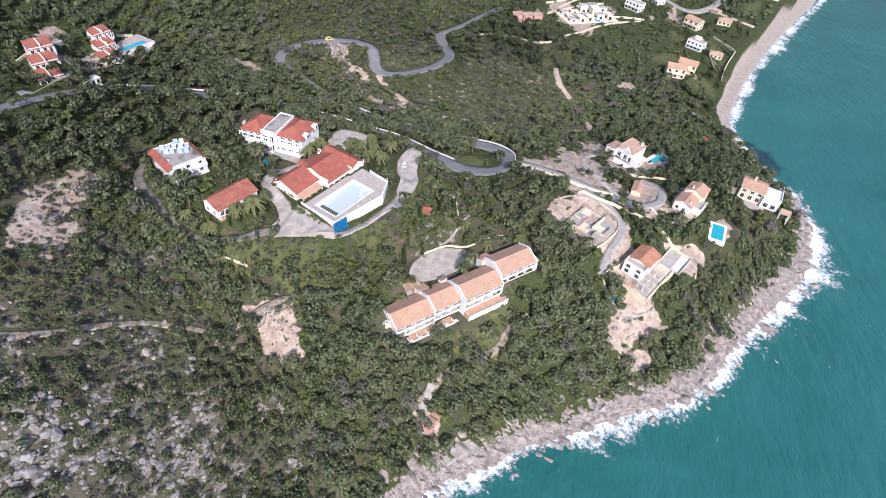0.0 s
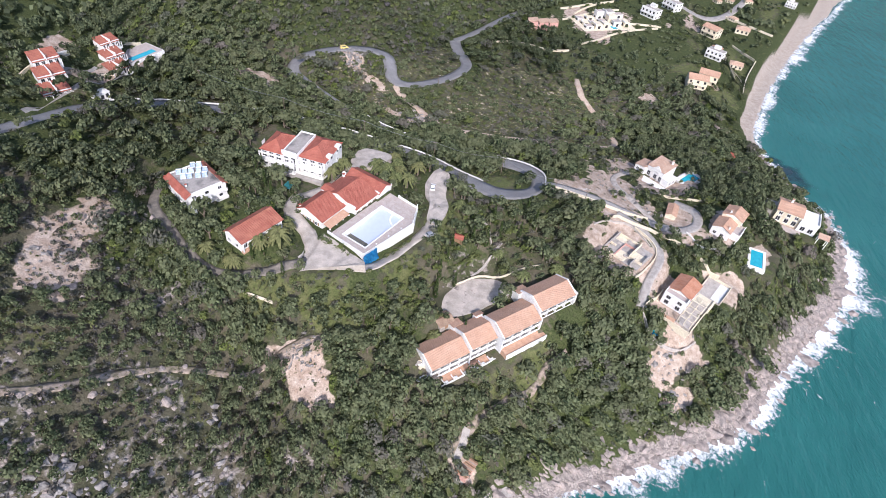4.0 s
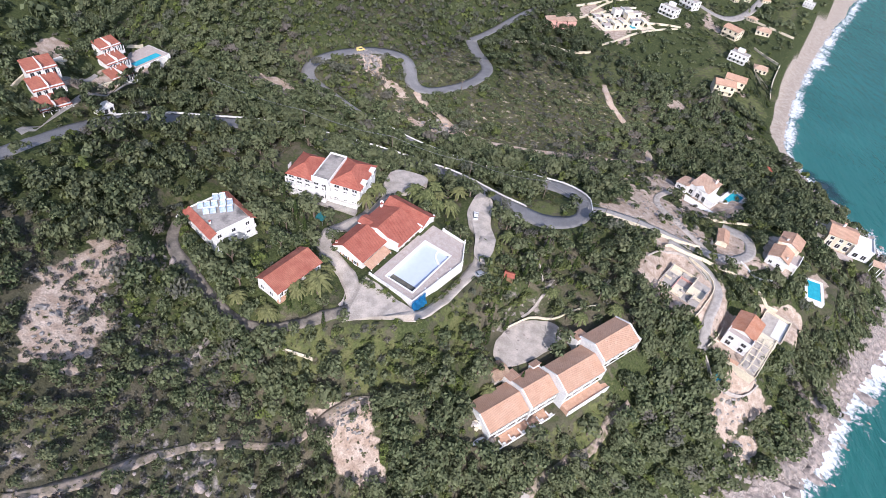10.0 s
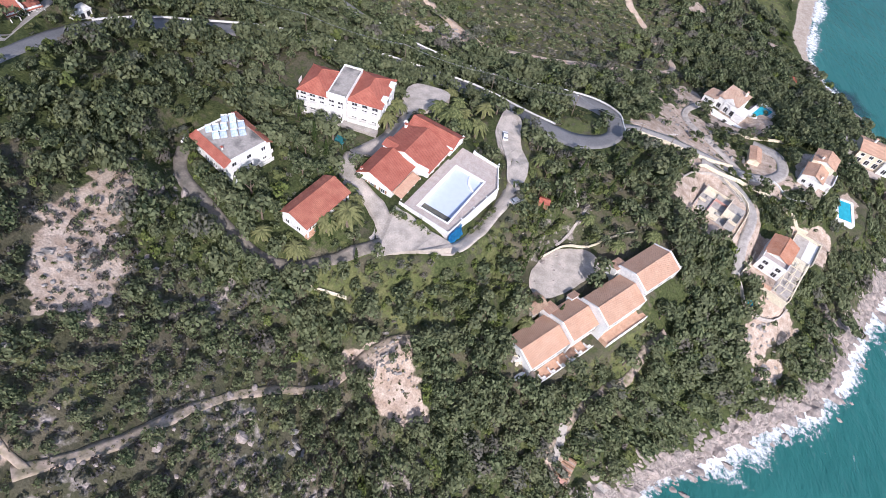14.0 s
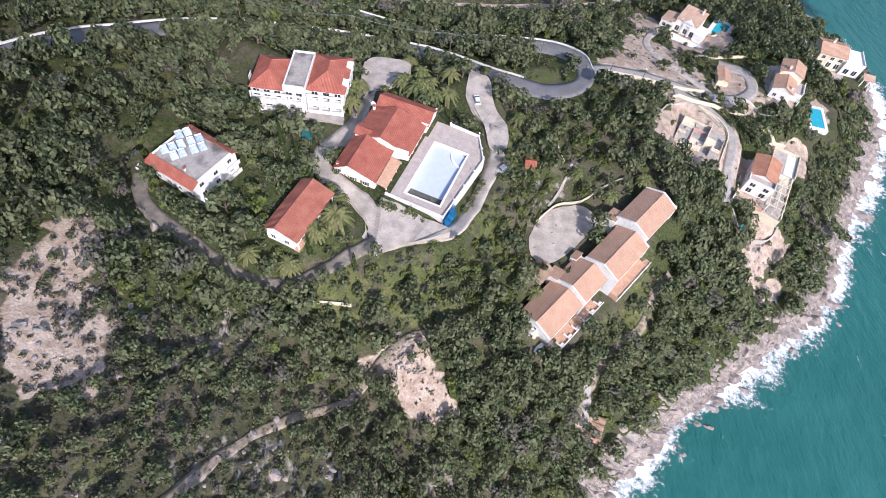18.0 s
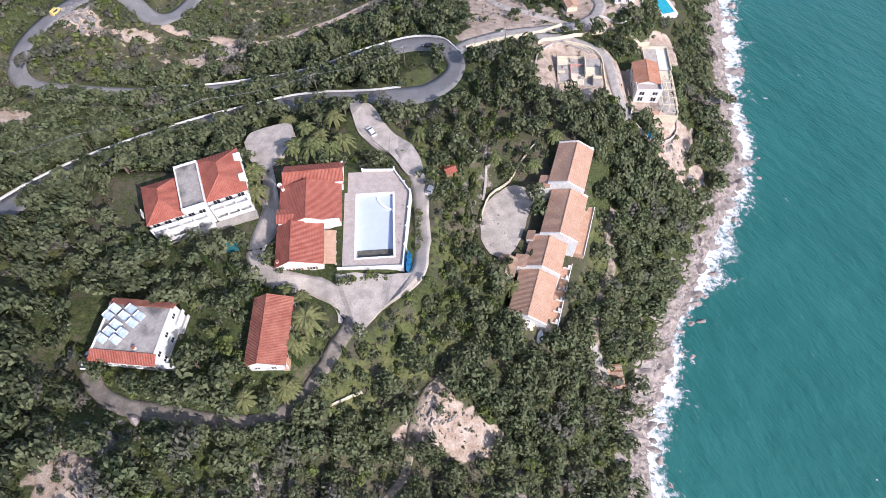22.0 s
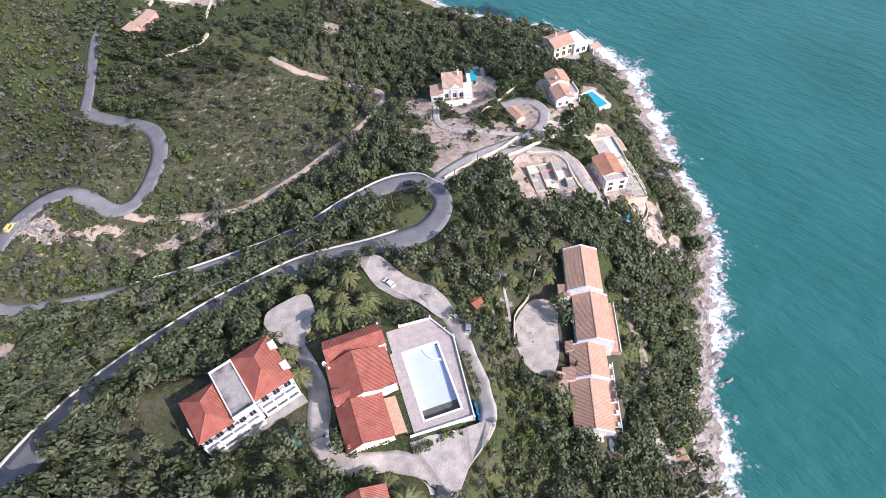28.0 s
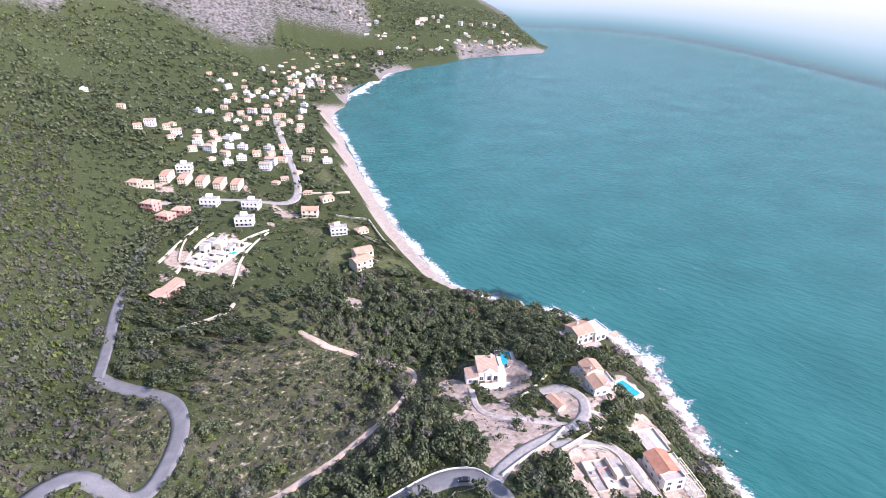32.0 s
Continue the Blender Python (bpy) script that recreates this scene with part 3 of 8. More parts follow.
def height(x, y):
    x, y = np.asarray(x, float), np.asarray(y, float)
    z = np.full(x.shape, HILL_W[-1])
    for (px, py, pz), w in zip(HILL_P, HILL_W):
        z = z + w * np.sqrt((x - px) ** 2 + (y - py) ** 2 + 144)
    d = coast_field(x, y)
    # the mountains behind the bay, the wooded slope above the road and the cape
    for mx, my, mr, mh in ((-900, 1500, 700, 560), (-420, 1750, 420, 430), (-1500, 700, 800, 500), (250, 1650, 420, 330), (-250, 2500, 900, 520), (205, 890, 100, 40), (70, 930, 140, 95)):
        q = ((x - mx) ** 2 + (y - my) ** 2) / mr ** 2
        z = np.where(q < 9, np.maximum(z, mh * np.exp(-q * 1.6) * (1 + 0.25 * waves2(x, y, 90, 260)) + 3), z)
    s = cliff_side(x, y)
    z = z + smooth(0, 130, s) * (110 + 70 * waves2(x, y, 93, 120)) + smooth(130, 900, s) * 260 + smooth(-20, 60, s) * waves2(x, y, 94, 38, 4) * 26
    far = smooth(250, 900, np.hypot(x + 120, y - 150))
    z = z + waves2(x, y, 11, 60) * 3.5 * (1 + 2 * far) * smooth(5, 60, d) + waves2(x, y, 12, 11, 3) * 0.7 * smooth(0, 6, d)
    # rocky shore, shelving into the sea; sand along the bay
    rocky = 1 - smooth(300, 330, y) * (1 - smooth(612, 640, y))
    shore = 0.25 + d * 0.16 * (1 + 3.2 * rocky) + rocky * (waves2(x, y, 13, 9, 3) * 1.3 + 0.5)
    z = np.where(d < 45, np.minimum(z, shore + np.maximum(d - 6, 0) * 0.8) * smooth(-1, 4, d) + (1 - smooth(-1, 4, d)) * np.minimum(shore, d * 0.35 + 0.2), z)
    z = np.where(d < -1, np.minimum(-0.5, d * 0.3), np.maximum(z, 0.15))
    for px, py, hx, hy, turn, pz, soft in PADS:
        c, s = math.cos(radians(turn)), math.sin(radians(turn))
        u, v = (x - px) * c + (y - py) * s, -(x - px) * s + (y - py) * c
        out = np.maximum(np.maximum(abs(u) - hx, abs(v) - hy), 0)
        k = 1 - smooth(0, soft, out)
        z = z * (1 - k) + pz * k
    return z


# ---- roads and paths: name, width, material, label, points ----
ROADS = [
    ("road", 5.7, "asphalt", "grey asphalt road winding round a hairpin bend between trees", [(-262, -20), (-250, 20), (-245, 45), (-243.5, 62), (-240, 80), (-229, 97), (-220, 110.5), (-211.8, 126), (-202.8, 141), (-191, 154.5), (-179, 163.3), (-162, 168.5), (-150, 168), (-139.5, 165.3), (-129.5, 163.7), (-119, 163), (-110.5, 166.5), (-107.5, 172), (-110, 179), (-115, 183), (-122, 185.3), (-130, 186.2), (-139, 186.2), (-149, 185.2), (-158.6, 185), (-178, 186), (-194, 185), (-207.4, 182.5), (-221, 181), (-229, 181.2), (-234, 187), (-236, 197), (-236, 207), (-234, 218), (-230, 230), (-223.3, 238.6), (-217, 237), (-210.3, 230), (-203.8, 230.5), (-197.4, 240), (-192, 252.4), (-192, 264), (-196.6, 271), (-205, 277), (-212, 283)]),
    ("upper_road", 4.2, "asphalt", "narrow grey road climbing through the woods to the village", [(-212, 283), (-207, 297), (-203.3, 310), (-198.4, 330), (-188, 360), (-170, 385), (-152, 397), (-150, 416), (-153, 432)]),
    ("driveway", 4.4, "gravel", "pale gravel driveway below the pool wall", [(-140, 157), (-135, 150), (-130.6, 143), (-128.6, 135), (-128.4, 126), (-128.4, 116.6), (-128.6, 106.8), (-130, 99), (-134.5, 94.5), (-141, 92.5), (-147, 91)]),
    ("courtyard", 4.8, "gravel", "pale gravel courtyard between the guest house and restaurant", [(-147, 91), (-157, 97), (-168, 99.5), (-172.2, 103.5), (-171.8, 109), (-169, 115.5), (-167.4, 121), (-167.4, 128), (-167.4, 135), (-166, 141)]),
    ("track", 3.8, "lane", "gravel lane down between trees, their shade painted into its colour", [(-147, 91), (-150, 85), (-153.5, 80.8), (-158.5, 74.9), (-163.9, 68.9), (-170.5, 64.8), (-176.8, 64), (-184.2, 65.2), (-191.3, 66.9), (-199.7, 68.2), (-204.6, 72), (-205.5, 77.5)]),
    ("dirt_track", 2.5, "earth_rut", "rutted dirt track across the scrubby hillside", [(-126, 73.5), (-131, 71), (-136.3, 63), (-139.7, 55.5), (-143.5, 48), (-150.1, 42.4), (-158.8, 37), (-165, 31.5), (-171.5, 21.3), (-175.5, 12.7), (-179.6, 6.6), (-184.8, -0.6)]),
    ("footpath", 1.3, "earth_rut", "narrow footpath up the stony slope", [(-183, 1), (-188, 1.5), (-193.5, 4), (-200, 11), (-206, 20)]),
    ("sea_path", 2.6, "earth_track", "narrow earthen path winding down to the sea", [(-58, 133), (-61.5, 124.3), (-63, 114.3), (-68.4, 104), (-73, 92.2), (-74.8, 82), (-77, 71.7)]),
    ("villa_road", 4.6, "concrete", "pale concrete access road to the villas", [(-107, 176), (-101, 180), (-90, 185), (-80, 188.5), (-66, 193), (-56, 197), (-47, 203), (-42, 211), (-45, 219), (-56, 220)]),
    ("villa_drive", 4.4, "concrete", "pale concrete drive down to the lower villa", [(-77, 185.5), (-67, 185.5), (-57, 183.5), (-51, 179), (-50.5, 168), (-47, 159)]),
    ("dirt_lane", 2.8, "earth", "straight sandy dirt lane through the scrub", [(-150, 318), (-143.8, 306), (-131, 288), (-117, 269), (-102.6, 247), (-111, 236), (-123, 228), (-143, 220.5), (-158, 217), (-172, 215.3), (-191.7, 220.8), (-203, 225), (-209, 229.4)]),
    ("villa_lane", 3.0, "gravel", "pale dusty lane to the white villa", [(-60, 197), (-73.7, 203.7), (-84.8, 209.8), (-87.5, 217), (-82.7, 229.7)]),
    ("hill_lane", 3.0, "concrete", "pale lane between the terraced houses", [(-249, 58), (-250, 75), (-249.7, 85), (-249, 98), (-248, 104)]),
    ("hill_lane", 2.4, "concrete", "pale lane between the terraced houses", [(-260, 79), (-261, 86.5), (-262, 93)]),
    ("village_street", 4.4, "concrete", "pale street through the village", [(-172, 419), (-162, 423), (-141, 436), (-118, 440), (-96, 444), (-82, 468), (-72, 520), (-60, 580), (-30, 640), (20, 690)]),
]
ROAD_LINES = []


def catmull(pts, step=2.0):
    p = [np.array(q, float) for q in pts]
    p = [2 * p[0] - p[1]] + p + [2 * p[-1] - p[-2]]
    out = []
    for a, b, c, d in zip(p, p[1:], p[2:], p[3:]):
        n = max(2, int(np.linalg.norm(c - b) / step))
        for k in range(n):
            t = k / n
            out.append(0.5 * (2 * b + (c - a) * t + (2 * a - 5 * b + 4 * c - d) * t * t + (3 * b - a - 3 * c + d) * t ** 3))
    return np.array(out + [p[-2]])


PADS += [(-157, 115.5, 9.5, 17, 0, 47.6, 6), (-141.5, 114, 9.5, 17, 0, 47.6, 5), (-183, 121, 14, 9.5, 4, 51, 6), (-195.5, 83.5, 8, 7.5, -8, 56.3, 5),
         (-168.5, 83.5, 5, 8.5, -5, 54.4, 4), (-76.5, 135.5, 6.5, 8, -22, 24.0, 4), (-81, 121.5, 6.5, 8, -22, 21.6, 3), (-86, 110.5, 9, 5, -22, 19.4, 3), (-91.5, 99.5, 9.5, 7.5, -22, 17.9, 3),
         (-102, 126, 9.5, 12.5, -12, 24.2, 5), (-147, 90, 6.5, 6.5, 0, 47.4, 5), (-35, 172, 8, 9, -8, 16.2, 4), (-22, 186, 6, 7, -8, 15.2, 5), (-64, 171, 9, 8, 0, 23.5, 6), (-29, 218.5, 8, 10, 0, 19.2, 4), (-10, 217, 6, 7, 0, 14.5, 5),
         (-4, 254, 11, 8, 12, 13.8, 5), (-69, 238, 9, 8, 8, 18.2, 5), (-55, 211, 4, 5, 10, 20.4, 4), (-258, 98, 5, 5, 0, 83, 9), (-259, 73, 5, 5, 0, 84, 9), (-253, 112, 5, 9, 0, 78, 5), (-137.5, 149, 5, 8, 28, 42.3, 5), (-130, 140, 3, 4, 20, 42.5, 3), (-141.3, 113, 4.6, 9.8, 0, 44.2, 1.6), (-84, 101.9, 4.2, 12.5, -22, 17.4, 2), (-74.4, 119, 3.0, 8.5, -22, 20.7, 2)]
_raw_height = height


def build_road_lines():
    for name, width, material, label, pts in ROADS:
        line = catmull(pts)
        z = _raw_height(line[:, 0], line[:, 1])
        for _ in range(40):
            z[1:-1] = (z[:-2] + 2 * z[1:-1] + z[2:]) / 4
        ROAD_LINES.append((name, width, material, label, line, z))


build_road_lines()


def near_road(x, y):
    """Distance to the nearest road's edge and the road's height there."""
    shape = np.shape(x)
    x, y = np.ravel(np.asarray(x, float)), np.ravel(np.asarray(y, float))
    best, level = np.full(x.size, 1e9), np.zeros(x.size)
    for _, width, _, _, line, z in ROAD_LINES:
        box_in = np.nonzero((x > line[:, 0].min() - 20) & (x < line[:, 0].max() + 20) & (y > line[:, 1].min() - 20) & (y < line[:, 1].max() + 20))[0]
        if not len(box_in):
            continue
        bx, by = x[box_in], y[box_in]
        bd, bz = np.full(len(box_in), 1e9), np.zeros(len(box_in))
        for k in range(len(line) - 1):
            a, b = line[k], line[k + 1]
            ab = b - a
            s = np.clip(((bx - a[0]) * ab[0] + (by - a[1]) * ab[1]) / (ab @ ab + 1e-9), 0, 1)
            d = np.hypot(bx - a[0] - s * ab[0], by - a[1] - s * ab[1])
            w = d < bd
            bd[w], bz[w] = d[w], (z[k] + s * (z[k + 1] - z[k]))[w]
        bd -= width / 2
        w = bd < best[box_in]
        best[box_in[w]], level[box_in[w]] = bd[w], bz[w]
    return best.reshape(shape), level.reshape(shape)


def lay(x, y):
    z = _raw_height(x, y)
    d, level = near_road(x, y)
    k = 1 - smooth(0.8, 5.0, d)
    return z * (1 - k) + level * k


def lines_of(a, b, step, lo, hi):
    mid = list(np.arange(a, b + 0.1, step))
    left, right, s = [], [], step
    while (left[-1] if left else a) > lo:
        s *= 1.17
        left.append((left[-1] if left else a) - s)
    s = step
    while (right[-1] if right else b) < hi:
        s *= 1.17
        right.append((right[-1] if right else b) + s)
    return np.array(left[::-1] + mid + right)


GX, GY = lines_of(-290, 46, 2.0, -4500, 4500), lines_of(-30, 330, 2.0, -2500, 4700)
GZ = None


def ground_z(x, y):
    """Height of the ground sheet as built."""
    x, y = np.asarray(x, float), np.asarray(y, float)
    i, j = np.clip(np.searchsorted(GX, x) - 1, 0, len(GX) - 2), np.clip(np.searchsorted(GY, y) - 1, 0, len(GY) - 2)
    a, b = (x - GX[i]) / (GX[i + 1] - GX[i]), (y - GY[j]) / (GY[j + 1] - GY[j])
    return (GZ[i, j] * (1 - a) + GZ[i + 1, j] * a) * (1 - b) + (GZ[i, j + 1] * (1 - a) + GZ[i + 1, j + 1] * a) * b


# bare earth: x, y, half sizes, turn
BARE = [(-204, 40, 8, 14, 25), (-196, 32, 4, 7, 40), (-208, 54, 5, 6, 0), (-124.5, 57.5, 7.6, 7.8, 20), (-132.5, 64, 11.5, 4.8, 57), (-189, 0, 5, 4, 0), (-68, 174, 17, 12, -10), (-52, 176, 9, 10, 0), (-90, 193, 12, 5, -20), (-45, 166, 7, 9, 0), (-82, 203, 20, 13, -30), (-98, 183, 10, 6, 20), (-88, 230, 9, 9, 0), (-71, 229, 13, 7, 0), (-56, 240, 7, 9, 0),
        (-28, 160, 11, 7, -30), (-30, 150, 5, 8, -20), (-22, 142, 3, 7, -30), (-20, 190, 9, 9, 0), (-37, 170, 12, 12, 0), (-50, 205, 8, 12, 0), (-30, 216, 9, 11, 0), (-12, 217, 6, 8, 0), (-227, 220, 6, 6, 0), (-187, 213, 8, 5, 0), (-199, 208, 7, 4, 0), (-212, 220, 5, 2.5, 0), (-278, 84, 5, 8, 0), (-228.5, 156, 5.5, 12, -20), (-138, 58, 5, 4, 50), (-130, 68.5, 6, 4.2, 45), (-257, 86, 6, 15, 0), (-249, 113, 6, 8, 0)]
BARE += [(-150, 362, 12, 18, -41), (-170, 360, 5, 16, -41), (-162, 440, 6, 8, 0), (-125, 470, 14, 10, 0), (-100, 420, 8, 14, 0), (-72, 71, 4, 4, 30), (-91, 88, 4, 3, 0), (-108, 318, 7, 5, 0), (-64, 316, 5, 3, 0), (-6, 251, 8, 5, 10), (-76, 348, 4, 2.5, 20), (-73, 408, 3, 2, 0), (-112, 396, 6, 2.5, 20), (-92, 330, 7, 2, 35)]
GRASS = [(-150, 72, 12, 7, 10), (-212, 100, 12, 7, -20), (-135, 83, 16, 7, 0), (-45, 214, 9, 5, 0), (-66, 118, 7, 16, -20), (-196, 14, 16, 8, 40), (-150, 24, 9, 16, 30), (-165, 25, 6, 14, -30), (-125, 168, 9, 4, 5), (-126, 140, 6, 14, 10), (-120, 110, 7, 12, 0), (-150, 330, 14, 10, 50), (-75, 340, 9, 8, 0), (-70, 395, 12, 14, 0)]
# sunny glade of grass and low shrubs below the guest house
GLADE = [(-137, 77, 20, 6.5, 18), (-152, 67, 7, 5, 0)]
# lawns and plots behind the beach
LAWN = [(-68, 394, 6, 9, 10), (-67, 428, 6, 10, 0), (-101, 404, 11, 5, 15), (-66, 352, 7, 6, 0), (-96, 349, 12, 4, 15), (-104, 437, 14, 3.5, 5), (-98, 378, 8, 5, -20), (-148, 412, 10, 5, 10), (-128, 452, 12, 4, 5), (-62, 480, 6, 9, 0)]
GRASS += GLADE + LAWN
# open scrub above the hairpin: low bushes on thin soil
FIELD = [(-150, 240, 36, 28, -15), (-150, 285, 30, 24, 0), (-212, 210, 20, 14, 0), (-205, 255, 12, 16, 0), (-155, 275, 26, 22, 0)]
ROCKY = [(-108, 134, 8, 14, 0), (-180, 45, 14, 10, 20), (-160, 20, 24, 12, -30), (-185, -14, 16, 10, 0), (-142, 4, 18, 10, 40), (-118, 40, 10, 8, 0), (-205, 62, 8, 6, 0), (-130, 20, 20, 12, -30), (-165, -8, 30, 12, -30), (-140, 44, 9, 5, 0)]


def ellipses(x, y, zones, soft=0.35):
    out = np.zeros(np.shape(x))
    for cx, cy, a, b, turn in zones:
        c, s = math.cos(radians(turn)), math.sin(radians(turn))
        u, v = ((x - cx) * c + (y - cy) * s) / a, (-(x - cx) * s + (y - cy) * c) / b
        out = np.maximum(out, 1 - smooth(1 - soft, 1 + soft, np.hypot(u, v) + waves2(x, y, 31, 8, 4) * 0.85))
    return out


def build_ground():
    global GZ
    X, Y = np.meshgrid(GX, GY, indexing="ij")
    GZ = lay(X, Y)
    nx, ny = X.shape
    me = bpy.data.meshes.new("ground")
    co = np.stack([X, Y, GZ], -1).reshape(-1, 3)
    i, j = np.meshgrid(np.arange(nx - 1), np.arange(ny - 1), indexing="ij")
    q = np.stack([i * ny + j, (i + 1) * ny + j, (i + 1) * ny + j + 1, i * ny + j + 1], -1).reshape(-1, 4)
    me.from_pydata(co, [], q)
    me.polygons.foreach_set("use_smooth", np.ones(len(q), bool))
    d = coast_field(X, Y)
    far = smooth(640, 800, Y)
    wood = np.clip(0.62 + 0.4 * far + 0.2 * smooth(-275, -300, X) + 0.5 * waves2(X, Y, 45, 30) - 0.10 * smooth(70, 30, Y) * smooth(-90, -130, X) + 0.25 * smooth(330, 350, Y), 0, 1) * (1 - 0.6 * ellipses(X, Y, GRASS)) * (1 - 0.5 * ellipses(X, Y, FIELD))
    slope = np.hypot(*np.gradient(GZ, GX, GY))
    sandy = smooth(306, 318, Y) * (1 - smooth(608, 622, Y)) * (1 - smooth(8, 10.5, d + waves2(X, Y, 41, 20) * 2))
    shore_rock = (1 - smooth(3, 8, d + waves2(X, Y, 42, 12) * 7)) * (1 - sandy) * (d > -30)
    crag = smooth(-10, 25, cliff_side(X, Y) + waves2(X, Y, 43, 70) * 40)
    rocky = np.maximum(shore_rock, 0.44 * ellipses(X, Y, ROCKY))
    scrub = 0.5 * ellipses(X, Y, FIELD)
    zones = {"wooded": wood, "grass": np.clip(0.28 * ellipses(X, Y, GRASS) + 0.34 - 0.16 * smooth(60, 30, Y) * smooth(-90, -130, X) + scrub * 0.3 - 0.25 * far - 0.15 * smooth(-275, -300, X), 0, 1), "bare": np.maximum(0.85 * ellipses(X, Y, BARE), 0.36 * ellipses(X, Y, FIELD)), "rocky": rocky, "crag": 0.85 * crag, "sandy": sandy}
    for name, w in zones.items():
        at = me.attributes.new(name, "FLOAT", "POINT")
        at.data.foreach_set("value", w.astype(np.float32).ravel())
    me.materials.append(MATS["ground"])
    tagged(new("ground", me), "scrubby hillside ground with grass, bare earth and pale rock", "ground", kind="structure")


def build_sea():
    me = bpy.data.meshes.new("water")
    me.from_pydata([(-1200, -4900, 0), (4900, -4900, 0), (4900, 4900, 0), (-1200, 4900, 0)], [], [(0, 1, 2, 3)])
    me.materials.append(MATS["sea"])
    tagged(new("water", me), "turquoise sea with small waves against the rocks", "sea", kind="structure")
    # surf along the water's edge
    line = catmull(COAST[3:-4], 2.5)
    d = np.gradient(line, axis=0)
    d /= np.linalg.norm(d, axis=1)[:, None]
    out = np.stack([d[:, 1], -d[:, 0]], -1)
    reach = [-4.0, -1.0, 1.5, 4.0, 7.0, 11.0, 18.0]
    weight = [0.55, 0.62, 0.60, 0.45, 0.30, 0.16, 0.0]
    far = smooth(690, 760, line[:, 1])[:, None]
    verts, fo = [], []
    wob = waves2(line[:, 0], line[:, 1], 51, 14, 3)
    beach = smooth(312, 322, line[:, 1]) * (1 - smooth(605, 620, line[:, 1]))
    for r, w in zip(reach, weight):
        verts.append(np.c_[line + out * (r * (1 + 0.5 * wob * (r > 0)))[:, None], np.full(len(line), 0.10 + 0.25 * (r < 2))])
        fo.append(np.full(len(line), w) + 0.16 * wob - 0.3 * far[:, 0] - beach * {-4.0: 0.55, -1.0: 0.3, 1.5: 0.05, 4.0: 0.0, 7.0: 0.08}.get(r, 0.2))
    n = len(line)
    faces = [(a * n + k, a * n + k + 1, (a + 1) * n + k + 1, (a + 1) * n + k) for a in range(len(reach) - 1) for k in range(n - 1)]
    me = bpy.data.meshes.new("surf")
    me.from_pydata(np.concatenate(verts), [], faces)
    me.attributes.new("foam", "FLOAT", "POINT").data.foreach_set("value", np.concatenate(fo).astype(np.float32))
    me.materials.append(MATS["foam"])
    tagged(new("surf", me), "white surf breaking along the rocks and beach", "surf", kind="stuff")


def build_streaks():
    """Thin torn streaks of foam drifting off the rocks."""
    rng = np.random.RandomState(33)
    line = catmull(COAST[5:20], 2.0)
    d = np.gradient(line, axis=0)
    d /= np.linalg.norm(d, axis=1)[:, None]
    verts, faces, fo = [], [], []
    for _ in range(34):
        k = rng.randint(len(line))
        p = line[k] + np.array([d[k, 1], -d[k, 0]]) * (8 + 70 * rng.uniform() ** 2.0)
        a, n = rng.normal(1.9, 0.5), rng.randint(4, 10)
        w = rng.uniform(0.5, 1.3)
        for s in range(n + 1):
            b = a + 0.5 * math.sin(s * 0.9 + k)
            p = p + 1.7 * np.array([math.cos(b), math.sin(b)])
            q = np.array([-math.sin(b), math.cos(b)]) * w
            base = len(verts)
            verts += [(*(p - q), 0.06), (*p, 0.06), (*(p + q), 0.06)]
            fo += [0.05, 0.34 * (1 - abs(2 * s / n - 1) ** 2) + 0.04, 0.05]
            if s:
                faces += [(base - 3, base - 2, base + 1, base), (base - 2, base - 1, base + 2, base + 1)]
    me = bpy.data.meshes.new("foam_streaks")
    me.from_pydata(verts, [], faces)
    me.attributes.new("foam", "FLOAT", "POINT").data.foreach_set("value", np.array(fo, np.float32))
    me.materials.append(MATS["foam"])
    tagged(new("foam_streaks", me), "sparse white foam streaks on the open water", "foam", kind="stuff")


def build_seagrass():
    n = 14
    bm = bmesh.new()
    me = bpy.data.meshes.new("seagrass")
    pts, w = [(-27.0, 312.0, 0.05)], [0.95]
    for ring in range(1, 6):
        for k in range(n):
            a, f = 2 * math.pi * k / n, ring / 5
            pts.append((-27 + 25 * f * math.cos(a), 312 + 24 * f * math.sin(a), 0.05))
            w.append(0.95 * (1 - f))
    faces = [(0, 1 + k, 1 + (k + 1) % n) for k in range(n)]
    faces += [(1 + (r - 1) * n + k, 1 + r * n + k, 1 + r * n + (k + 1) % n, 1 + (r - 1) * n + (k + 1) % n) for r in range(1, 5) for k in range(n)]
    bm.free()
    me.from_pydata(pts, [], faces)
    me.attributes.new("weed", "FLOAT", "POINT").data.foreach_set("value", np.array(w, np.float32))
    me.materials.append(MATS["seagrass"])
    tagged(new("seagrass", me), "dark seagrass patch under the shallow water of the cove", "seagrass", kind="stuff")


